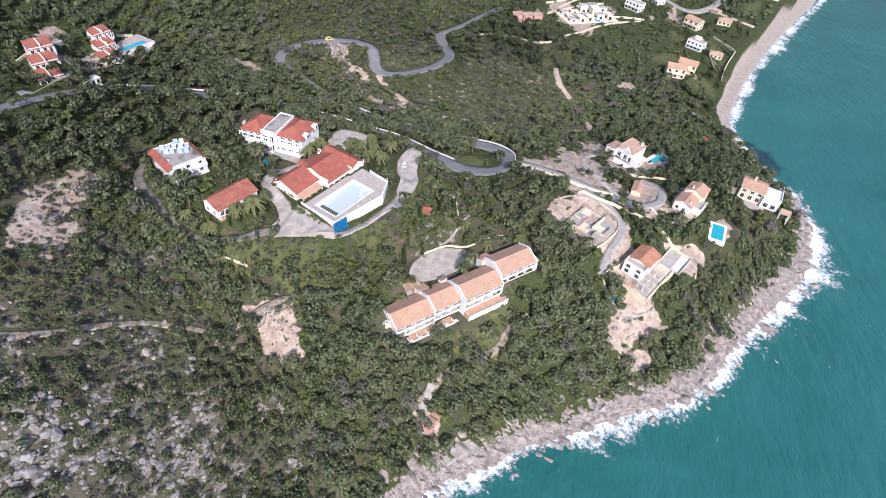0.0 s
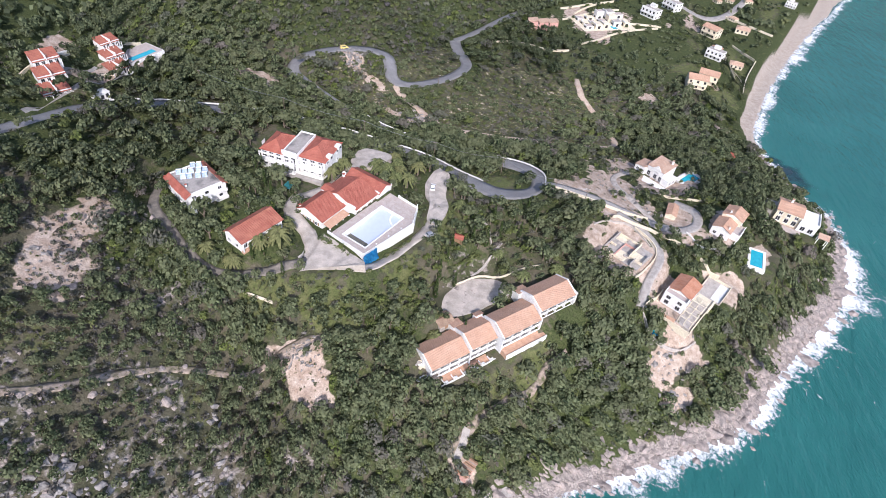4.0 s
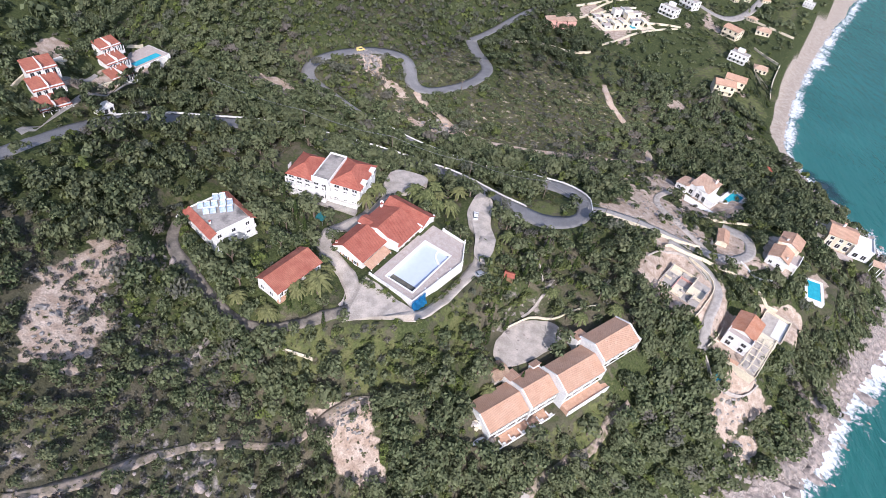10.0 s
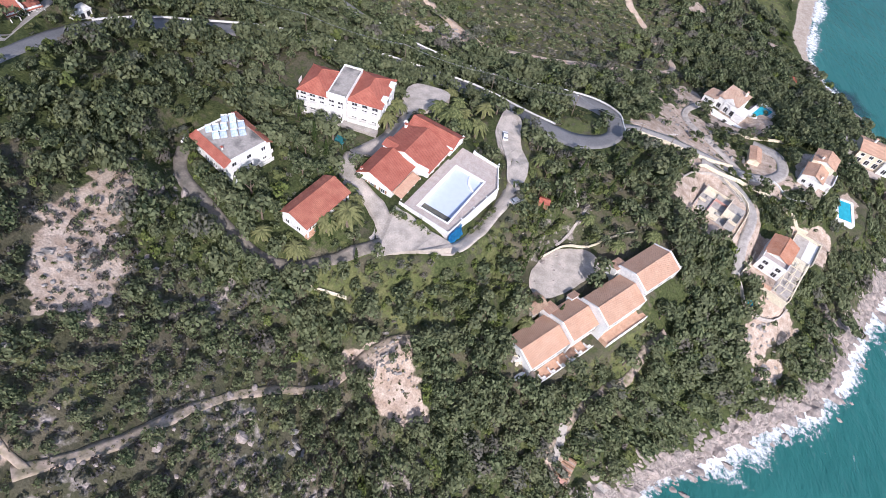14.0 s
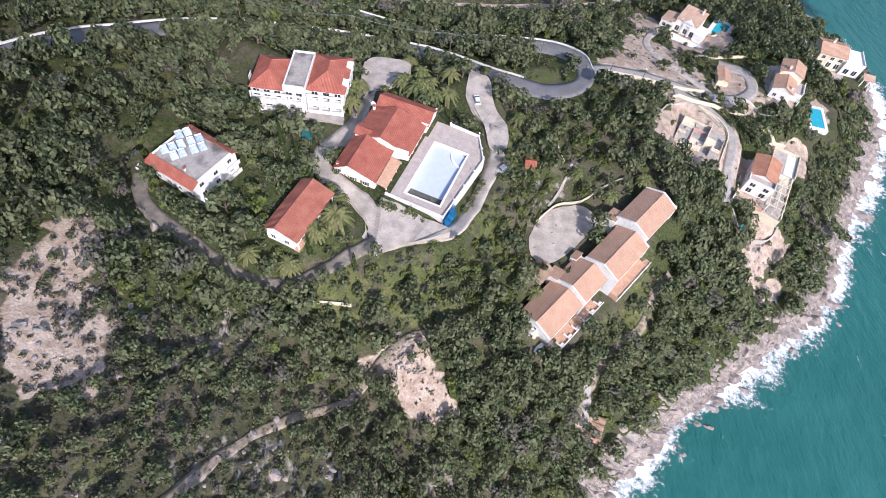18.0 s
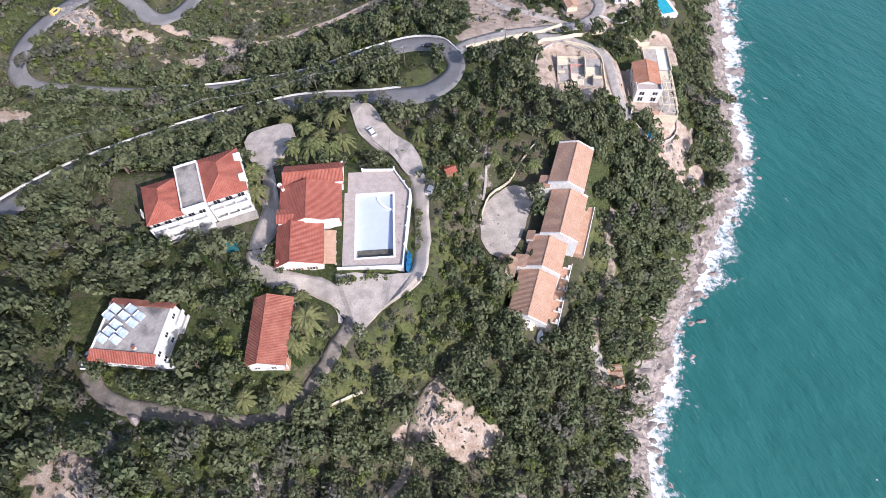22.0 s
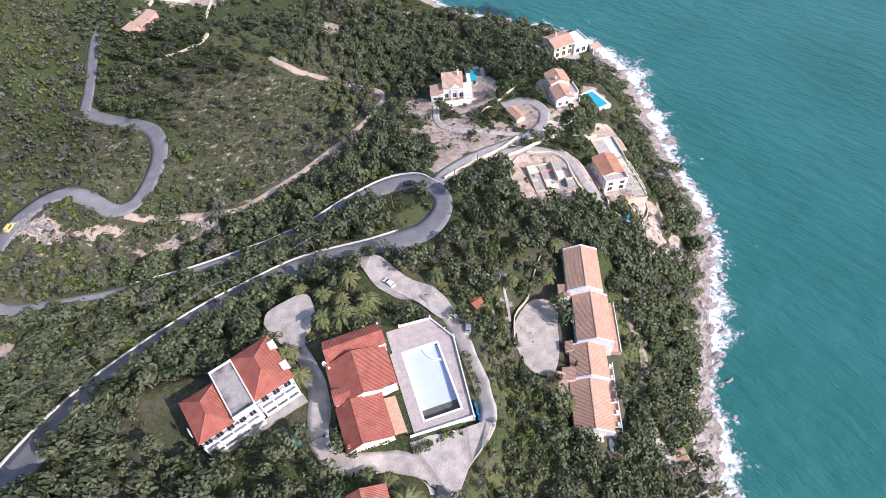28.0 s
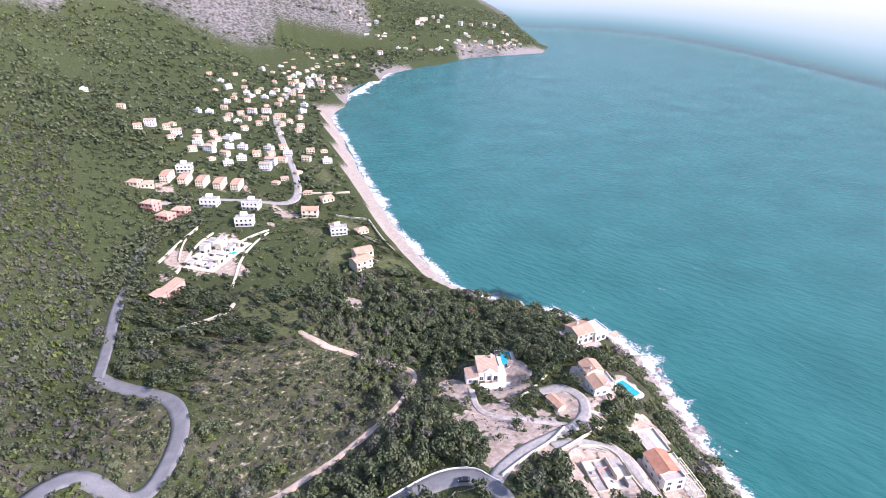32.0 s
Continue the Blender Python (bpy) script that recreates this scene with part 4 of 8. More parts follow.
def build_roads():
    for name, width, material, label, line, z in ROAD_LINES:
        d = np.gradient(line, axis=0)
        d /= np.linalg.norm(d, axis=1)[:, None]
        side = np.stack([d[:, 1], -d[:, 0]], -1)
        rough = {"asphalt": 0.0, "concrete": 0.03, "gravel": 0.14, "lane": 0.2}.get(material, 0.42)
        rows, cross = [], [-0.5, -0.25, 0, 0.25, 0.5]
        for k, c in enumerate(cross):
            edge = rough * width * waves2(line[:, 0], line[:, 1], 60 + k, 5, 3)[:, None] if abs(c) == 0.5 else 0
            rows.append(np.c_[line + side * (c * width + edge), z + 0.16 + 0.05 * (1 - 4 * c * c)])
        low = [np.c_[rows[0][:, :2], z - 0.6]], [np.c_[rows[-1][:, :2], z - 0.6]]
        rows = low[0] + rows + low[1]
        n = len(line)
        faces = [(a * n + k, a * n + k + 1, (a + 1) * n + k + 1, (a + 1) * n + k) for a in range(len(rows) - 1) for k in range(n - 1)]
        me = bpy.data.meshes.new(name)
        me.from_pydata(np.concatenate(rows), [], faces)
        me.polygons.foreach_set("use_smooth", np.ones(len(faces), bool))
        me.materials.append(MATS[material])
        tagged(new(name, me), label, "road" if "road" in name or "street" in name else "path", kind="structure")


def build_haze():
    """An added glowing sheet over the sea, standing in for haze towards the horizon."""
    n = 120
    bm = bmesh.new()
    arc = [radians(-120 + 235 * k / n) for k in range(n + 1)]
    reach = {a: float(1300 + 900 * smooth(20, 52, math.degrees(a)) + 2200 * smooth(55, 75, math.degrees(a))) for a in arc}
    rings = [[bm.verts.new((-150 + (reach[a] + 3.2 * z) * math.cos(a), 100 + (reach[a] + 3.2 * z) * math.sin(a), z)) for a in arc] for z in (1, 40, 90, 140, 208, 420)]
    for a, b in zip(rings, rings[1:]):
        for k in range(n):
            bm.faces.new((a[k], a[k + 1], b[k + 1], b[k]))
    tagged(link_mesh("backdrop", bm, "haze"), "glowing backdrop sheet over the sea, painted as pale haze", "backdrop", kind="structure")


build_ground()
build_haze()
build_sea()
build_seagrass()
build_streaks()
build_roads()


# ---- the hotel grounds ----
def rail_arch(parent, x0, x1, y, z0, z1, name="arch_wall", thick=0.25, side="x"):
    """A wall strip with a round-headed opening, along x (or along y) from x0 to x1."""
    bm = bmesh.new()
    w, r = x1 - x0, (x1 - x0) * 0.36
    top = z1 - 0.25
    spring = top - r
    cx = (x0 + x1) / 2
    arc = [(cx + r * math.cos(math.pi * k / 8), spring + r * math.sin(math.pi * k / 8)) for k in range(9)]
    outer = [(x1, spring), (x1, z1), (x1, z1), (cx + r, z1), (cx, z1), (cx - r, z1), (x0, z1), (x0, z1), (x0, spring)]
    quads = [[(cx + r, z0), (x1, z0), (x1, spring), (cx + r, spring)], [(x0, z0), (cx - r, z0), (cx - r, spring), (x0, spring)]]
    for k in range(8):
        quads.append([arc[k], outer[k], outer[k + 1], arc[k + 1]])
    for q in quads:
        pts = []
        for p in q:
            if p not in pts:
                pts.append(p)
        if len(pts) < 3:
            continue
        for off in (0, thick):
            bm.faces.new([bm.verts.new((p[0], y + off, p[1]) if side == "x" else (y + off, p[0], p[1])) for p in pts])
        n = len(pts)
        for k in range(n):
            p, q2 = pts[k], pts[(k + 1) % n]
            v = [(p[0], y, p[1]), (q2[0], y, q2[1]), (q2[0], y + thick, q2[1]), (p[0], y + thick, p[1])]
            if side != "x":
                v = [(b, a, c) for a, b, c in v]
            bm.faces.new([bm.verts.new(c) for c in v])
    bmesh.ops.remove_doubles(bm, verts=bm.verts[:], dist=0.001)
    return part(name, bm, "plaster", parent)


def chimney(parent, x, y, z0, z1, w=0.6, cap="tile_red"):
    c = part("chimney", box(x - w / 2, y - w / 2, z0, x + w / 2, y + w / 2, z1, 0.03), "plaster", parent)
    part("chimney_cap", box(x - w / 2 - 0.12, y - w / 2 - 0.12, z1, x + w / 2 + 0.12, y + w / 2 + 0.12, z1 + 0.14, 0.03), cap, c)
    return c


def restaurant():
    h = thing("restaurant", "white restaurant with three stepped red tiled gable roofs", "building", pose(0, 0, 0))
    g, e = 47.6, 51.2
    part("wall", box(-164.6, 123.4, g, -149.3, 131.3, e), "plaster", h)
    part("wall", box(-165.2, 112.0, g, -149.8, 123.4, e), "plaster", h)
    part("wall", box(-165.5, 100.6, g, -154.3, 112.0, e), "plaster", h)
    gable(h, -164.6, 124.3, -149.3, 131.3, e + 0.1, e + 2.2, "x", "tile_red")
    gable(h, -165.2, 112.5, -149.8, 124.0, e + 0.3, e + 3.3, "y", "tile_red", ridge_at=-158.0)
    gable(h, -165.5, 100.8, -154.3, 111.8, e, e + 2.6, "y", "tile_red", ridge_at=-161.6)
    d = part("dormer", box(-165.3, 112.4, e, -161.5, 116.3, e + 1.6), "plaster", h, "small white dormer with its own red tiled roof")
    for ya, yb in ((112.1, 114.35), (116.6, 114.35)):
        part("dormer_roof", slab([(-165.6, ya, e + 1.5), (-161.2, ya, e + 1.5), (-161.2, yb, e + 2.3), (-165.6, yb, e + 2.3)], 0.12, (1, 0, 0)), "tile_red", d)
    # white coping along the party walls
    for x0, y0, x1, y1, z in ((-159.0, 124.0, -149.4, 124.4, e + 0.9), (-161.0, 111.9, -149.9, 112.35, e + 1.6), (-149.7, 124.2, -149.2, 131.6, e + 0.5)):
        part("coping", box(x0, y0, z - 1.0, x1, y1, z, 0.04), "plaster", h, "white plastered parapet")
    part("terrace_roof", slab([(-154.0, 100.8, 50.6), (-154.0, 110.6, 50.6), (-151.1, 110.6, 50.0), (-151.1, 100.8, 50.0)], 0.12, (0, 1, 0)), "terracotta_floor", h, "flat ochre terrace roof")
    for y in (101, 104.2, 107.4, 110.4):
        part("column", box(-151.4, y - 0.15, g, -151.1, y + 0.15, 49.9), "plaster", h)
    for y in (126, 129):
        window(h, -149.3, y, g + 1.0, 1.4, 1.3, "+x")
    for y in (113.5, 116.5, 119.5, 122.2):
        window(h, -149.8, y, g + 0.3, 1.6, 2.1, "+x", name="glass_door", frame_mat="wood")
    for x in (-163.5, -160.5, -157):
        window(h, x, 100.6, g + 1.0, 1.2, 1.3, "-y", shutters=True)
    for y in (103, 106, 109, 115, 120, 126, 129):
        window(h, -165.5 if y < 112 else (-165.2 if y < 123.4 else -164.6), y, g + 1.1, 1.0, 1.1, "-x")
    chimney(h, -164.6, 123.2, e, e + 2.0, 0.7)
    chimney(h, -164.9, 101.6, e, e + 1.2, 0.6)


def pool_deck():
    """Paved terrace with the painted pool let into it."""
    dk = thing("pool_terrace", "pinkish paved terrace round a pool behind a white wall", "terrace", pose(0, 0, 0))
    g, z = 44.5, 47.9
    px0, px1, py0, py1 = -146.2, -136.4, 102.8, 123.0
    ox0, ox1, oy0, oy1 = px0 - 0.55, px1 + 0.55, py0 - 0.55, py1 + 0.55
    # paving fields round the pool
    for poly in ([(-149.8, 100.0), (ox0, 100.0), (ox0, 131.2), (-149.0, 131.2), (-149.0, 124), (-149.8, 124)],
                 [(ox1, 99.6), (-134.2, 99.6), (-131.6, 122.8), (ox1, 122.8)],
                 [(ox0, 100.0), (ox1, 99.6), (ox1, oy0), (ox0, oy0)], [(ox0, oy1), (ox1, oy1), (ox1, 130.7), (ox0, 131.2)],
                 [(ox1, 122.8), (-131.6, 122.8), (ox1, 130.7)]):
        part("paving", prism(poly, g, z), "paving", dk, "pinkish grey paving")
    for x0, y0, x1, y1 in ((ox0, oy0, ox1, py0), (ox0, py1, ox1, oy1), (ox0, py0, px0, py1), (px1, py0, ox1, py1)):
        part("coping", box(x0, y0, z - 2.4, x1, y1, z + 0.06, 0.03), "white_paint", dk, "white pool coping")
    part("pool_floor", slab([(px0, py0, z - 2.0), (px1, py0, z - 2.0), (px1, py1, z - 0.75), (px0, py1, z - 0.75)], 0.15, (1, 0, 0)), "pool_paint", dk, "pale blue painted pool floor")
    part("stagnant_water", box(px0 + 0.02, py0 + 0.02, z - 2.0, px1 - 0.02, py0 + 3.5, z - 1.80), "pool_dirt", dk, "dark dirty water at the deep end")
    bm = bmesh.new()
    pts = [(px1 - 0.02, py1 - 5.2), (px1 - 1.5, py1 - 4.6), (px1 - 3.0, py1 - 3.4), (px1 - 4.0, py1 - 1.8), (px1 - 4.3, py1 - 0.02)]
    for (ax, ay), (bx, by) in zip(pts, pts[1:]):
        d = Vector((by - ay, ax - bx)).normalized() * 0.28
        v = [(ax - d.x, ay - d.y), (ax + d.x, ay + d.y), (bx + d.x, by + d.y), (bx - d.x, by - d.y)]
        lo, hi = [bm.verts.new((*p, z - 1.4)) for p in v], [bm.verts.new((*p, z - 0.45)) for p in v]
        bm.faces.new(hi)
        for k in range(4):
            bm.faces.new((lo[k], lo[(k + 1) % 4], hi[(k + 1) % 4], hi[k]))
    part("pool_step", bm, "white_paint", dk, "curved white step in the shallow end")
    rim = [(-144.9, 131.6), (-135.8, 131.0), (-131.4, 122.9), (-134.0, 99.4), (-151.0, 99.8)]
    for (ax, ay), (bx, by) in zip(rim, rim[1:]):
        d = Vector((by - ay, ax - bx)).normalized() * 0.16
        v = [(ax - d.x, ay - d.y), (ax + d.x, ay + d.y), (bx + d.x, by + d.y), (bx - d.x, by - d.y)]
        part("parapet", prism(v, 44.0, z + 0.75), "plaster", dk, "low white parapet")
    for x, y in rim[:-1]:
        part("pier", box(x - 0.25, y - 0.25, 44.0, x + 0.25, y + 0.25, z + 0.95, 0.03), "plaster", dk)
    t = thing("tarpaulin", "crumpled blue tarpaulin hanging over the pool wall", "tarpaulin", pose(-133.3, 99.2, 45.6, 0, 0, -6.3))
    bm = bmesh.new()
    n = 11
    rows = [[bm.verts.new((0.15 + 0.9 * (1 - j / (n - 1)) ** 2 + 0.16 * math.sin(i * 1.9 + j * 0.7), -0.8 + 6.2 * i / (n - 1) + 0.1 * math.sin(j * 1.3), -1.2 + 4.35 * j / (n - 1) + 0.1 * math.sin(i * 2.3))) for j in range(n)] for i in range(n)]
    for i in range(n - 1):
        for j in range(n - 1):
            bm.faces.new((rows[i][j], rows[i + 1][j], rows[i + 1][j + 1], rows[i][j + 1]))
    bmesh.ops.solidify(bm, geom=bm.faces[:], thickness=0.04)
    part("sheet", bm, "blue_tarp", t)


def guest_house():
    """The large white block with two hipped roofs either side of a flat roof."""
    h = thing("guest_house", "large white guest house with two red hipped roofs and balconies", "building", pose(-183.3, 120.8, 52.0, 0, 0, 10.5))
    e = 6.0
    part("wall", box(-11.4, -6.4, -0.5, -3.0, 5.0, e), "plaster", h)
    part("wall", box(1.8, -5.0, -0.5, 11.6, 8.2, e), "plaster", h)
    part("wall", box(-3.4, -6.4, -0.5, 2.2, 7.4, e + 0.7), "plaster", h)
    hip(h, -11.4, -6.4, -3.4, 5.0, e, e + 2.6, "tile_red")
    hip(h, 2.2, -5.0, 11.6, 8.2, e, e + 2.6, "tile_red")
    part("flat_roof", box(-3.1, -6.2, e + 0.7, 1.9, 7.2, e + 0.78), "flat_roof", h, "stained grey flat roof")
    for x0, y0, x1, y1 in ((-3.38, -6.6, -3.1, 7.6), (1.9, -6.6, 2.18, 7.6), (-3.1, 7.2, 1.9, 7.6), (-3.1, -6.6, 1.9, -6.2)):
        part("parapet", box(x0, y0, e + 0.5, x1, y1, e + 1.25, 0.05), "plaster", h, "white parapet")
    for k in range(3):
        rail_arch(h, -3.2 + k * 1.75, -1.45 + k * 1.75, -6.9, e + 0.2, e + 2.1, "roof_arch")
    for lvl in (0.2, 3.3):
        b = part("balcony", box(-11.2, -8.2, lvl - 0.2, 1.8, -6.3, lvl), "plaster", h, "white balcony")
        part("balustrade", box(-11.2, -8.3, lvl, 1.8, -8.15, lvl + 1.1), "plaster", b)
        part("arcade_lintel", box(-11.2, -8.28, lvl + 2.3, 1.8, -8.0, lvl + 2.9), "plaster", b)
        for k in range(5):
            part("pillar", box(-11.2 + 3.15 * k, -8.25, lvl, -10.85 + 3.15 * k, -7.95, lvl + 2.9), "plaster", b)
        b = part("balcony", box(2.6, -7.0, lvl - 0.2, 11.6, -5.0, lvl), "plaster", h, "white balcony")
        part("balustrade", box(2.6, -7.1, lvl, 11.6, -6.95, lvl + 1.1), "plaster", b)
        part("arcade_lintel", box(2.6, -7.08, lvl + 2.3, 11.6, -6.8, lvl + 2.9), "plaster", b)
        for k in range(4):
            part("pillar", box(2.6 + 2.85 * k, -7.05, lvl, 2.95 + 2.85 * k, -6.8, lvl + 2.9), "plaster", b)
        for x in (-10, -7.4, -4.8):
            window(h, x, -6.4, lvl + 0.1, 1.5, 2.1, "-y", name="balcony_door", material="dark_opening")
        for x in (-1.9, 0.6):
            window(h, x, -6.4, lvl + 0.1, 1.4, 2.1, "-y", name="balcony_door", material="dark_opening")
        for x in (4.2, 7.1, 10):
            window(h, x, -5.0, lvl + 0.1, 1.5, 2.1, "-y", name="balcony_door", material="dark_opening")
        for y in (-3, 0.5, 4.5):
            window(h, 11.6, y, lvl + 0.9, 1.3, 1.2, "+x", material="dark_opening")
        for y in (-5, -1, 3):
            window(h, -11.4, y, lvl + 0.9, 1.2, 1.2, "-x", shutters=True)
        for x in (-10, -6, 4, 9):
            window(h, x, 5.0 if x < 0 else 8.2, lvl + 0.9, 1.2, 1.2, "+y", shutters=True)
    for x, y, s in ((11.6, -1.6, 1), (11.6, 5.2, 1), (-11.4, -3, -1)):
        c = part("roof_bay", box(x - 0.8, y - 1.0, e - 0.4, x + s * 0.9 + (0.0 if s > 0 else 0.0), y + 1.0, e + 1.0), "plaster", h, "small white arched roof bay")
        # a dark plate on the bay, coloured as its shaded inside
        part("bay_opening", box(x + s * 0.88, y - 0.5, e - 0.1, x + s * 0.95, y + 0.5, e + 0.7), "dark_opening", c)
    part("terrace_slab", box(-11.6, -8.9, -1.2, 11.8, -7.0, -0.02), "concrete", h)


def solar_house():
    h = thing("solar_house", "white house with a grey flat roof full of solar water heaters", "building", pose(-195.6, 83.6, 56.3, 0, 0, -9))
    e = 6.2
    part("wall", box(-7.2, -6.8, -0.6, 7.2, 6.8, e - 0.72), "plaster", h)
    part("upper_wall", box(-6.88, -5.25, e - 0.72, 7.2, 5.6, e), "plaster", h)
    part("flat_roof", box(-6.9, -5.2, e, 6.9, 5.6, e + 0.08), "flat_roof", h, "grey stained flat roof")
    for x0, y0, x1, y1 in ((-7.3, -5.3, -6.9, 5.7), (6.9, -5.3, 7.3, 5.7)):
        part("parapet", box(x0, y0, e - 0.2, x1, y1, e + 0.4, 0.04), "plaster", h, "white parapet")
    part("tiled_eave", slab([(-7.5, -7.6, e - 0.8), (7.5, -7.6, e - 0.8), (7.5, -5.2, e + 0.45), (-7.5, -5.2, e + 0.45)], 0.16, (1, 0, 0)), "tile_red", h, "sloping strip of red tiles")
    part("tiled_eave", slab([(-7.5, 7.5, e - 0.7), (7.5, 7.5, e - 0.7), (7.5, 5.6, e + 0.45), (-7.5, 5.6, e + 0.45)], 0.16, (1, 0, 0)), "tile_red_weathered", h, "sloping strip of weathered red tiles")
    part("tiled_eave", slab([(-7.9, -7.4, e - 0.6), (-7.9, 7.0, e - 0.6), (-7.2, 7.0, e + 0.2), (-7.2, -7.4, e + 0.2)], 0.14, (0, 1, 0)), "tile_red", h)
    for lvl in (0.4, 3.4):
        for y in (-4.5, 0, 4.5):
            window(h, 7.2, y, lvl + 0.7, 1.2, 1.2, "+x", material="dark_opening")
            window(h, -7.2, y, lvl + 0.7, 1.1, 1.1, "-x", material="dark_opening")
        for x in (-5, -1.6, 1.8, 5.2):
            window(h, x, -6.8, lvl + 0.5, 1.3, 1.5, "-y", material="dark_opening")
        b = part("balcony", box(7.2, 2.2, lvl - 0.25, 8.5, 6.6, lvl), "plaster", h, "white balcony")
        part("balustrade", box(8.38, 2.2, lvl, 8.5, 6.6, lvl + 0.95), "plaster", b)
    part("outside_stair", prism([(7.2, -6.6), (9.6, -6.6), (9.6, -5.4), (7.2, -5.4)], -0.6, 1.6), "plaster", h)
    chimney(h, 2.5, -4.4, e, e + 1.0, 0.5)
    # solar water heaters: two tilted collectors under a white tank, on a frame
    first = None
    spots = [(-6.1, 2.5), (-5.2, 4.3), (-5.3, -2.9), (-4.4, -1.2), (-3.5, 0.6), (-2.4, 2.7), (-1.5, 4.5), (-2.2, -2.9), (-1.3, -1.2), (0.0, 1.2), (1.0, 3.0)]
    base = Matrix.Translation((0, 0, 0)) @ h.matrix_world
    for k, (x, y) in enumerate(spots):
        m = base @ pose(x, y, e + 0.08, 0, 0, 63)
        if first is None:
            s = first = thing("solar_heater", "solar water heater with glazed collector and white tank", "solar heater", m, "solar heaters on the flat roof")
            part("collector", slab([(-0.86, -0.85, 0.22), (0.86, -0.85, 0.22), (0.86, 0.75, 1.0), (-0.86, 0.75, 1.0)], 0.09, (1, 0, 0)), "panel_blue", s)
            bm = bar((-0.75, 0.98, 1.12), (0.75, 0.98, 1.12), 0.2, 12)
            part("tank", bm, "white_paint", s, "white cylindrical tank")
            for px in (-0.75, 0.75):
                part("stand", bar((px, -0.8, 0), (px, -0.8, 0.25), 0.03), "steel", s)
                part("stand", bar((px, 0.98, 0), (px, 0.98, 1.0), 0.03), "steel", s)
            part("collector_frame", box(-0.9, -0.02, 0.55, 0.9, 0.02, 0.63), "steel", s)
        else:
            copy_thing(first, m)


def small_house():
    h = thing("cottage", "long low white cottage with a weathered red tiled roof", "building", pose(-168.3, 83.4, 54.4, 0, 0, -5))
    part("wall", box(-4.0, -7.7, -0.6, 3.2, 7.7, 4.05), "plaster", h)
    gable(h, -4.2, -7.8, 4.3, 7.8, 4.1, 6.2, "y", "tile_red_weathered", ridge_at=-1.0)
    for k in range(5):
        y0 = -7.6 + k * 3.05
        rail_arch(h, y0, y0 + 3.0, 4.0, 0, 3.7, "verandah_arch", side="y")
    part("verandah_floor", box(3.2, -7.7, -0.6, 4.3, 7.7, 0.12), "terracotta_floor", h)
    for y in (-6, -3, 0, 3, 6):
        window(h, 3.2, y, 0.7, 1.2, 1.7, "+x", material="dark_opening")
        window(h, -4.0, y, 1.4, 0.9, 0.9, "-x", material="dark_opening")
    for x in (-2.2, 1.4):
        window(h, x, -7.7, 1.0, 1.1, 1.3, "-y", material="dark_opening")
        window(h, x, 7.7, 1.0, 1.1, 1.3, "+y", material="dark_opening")


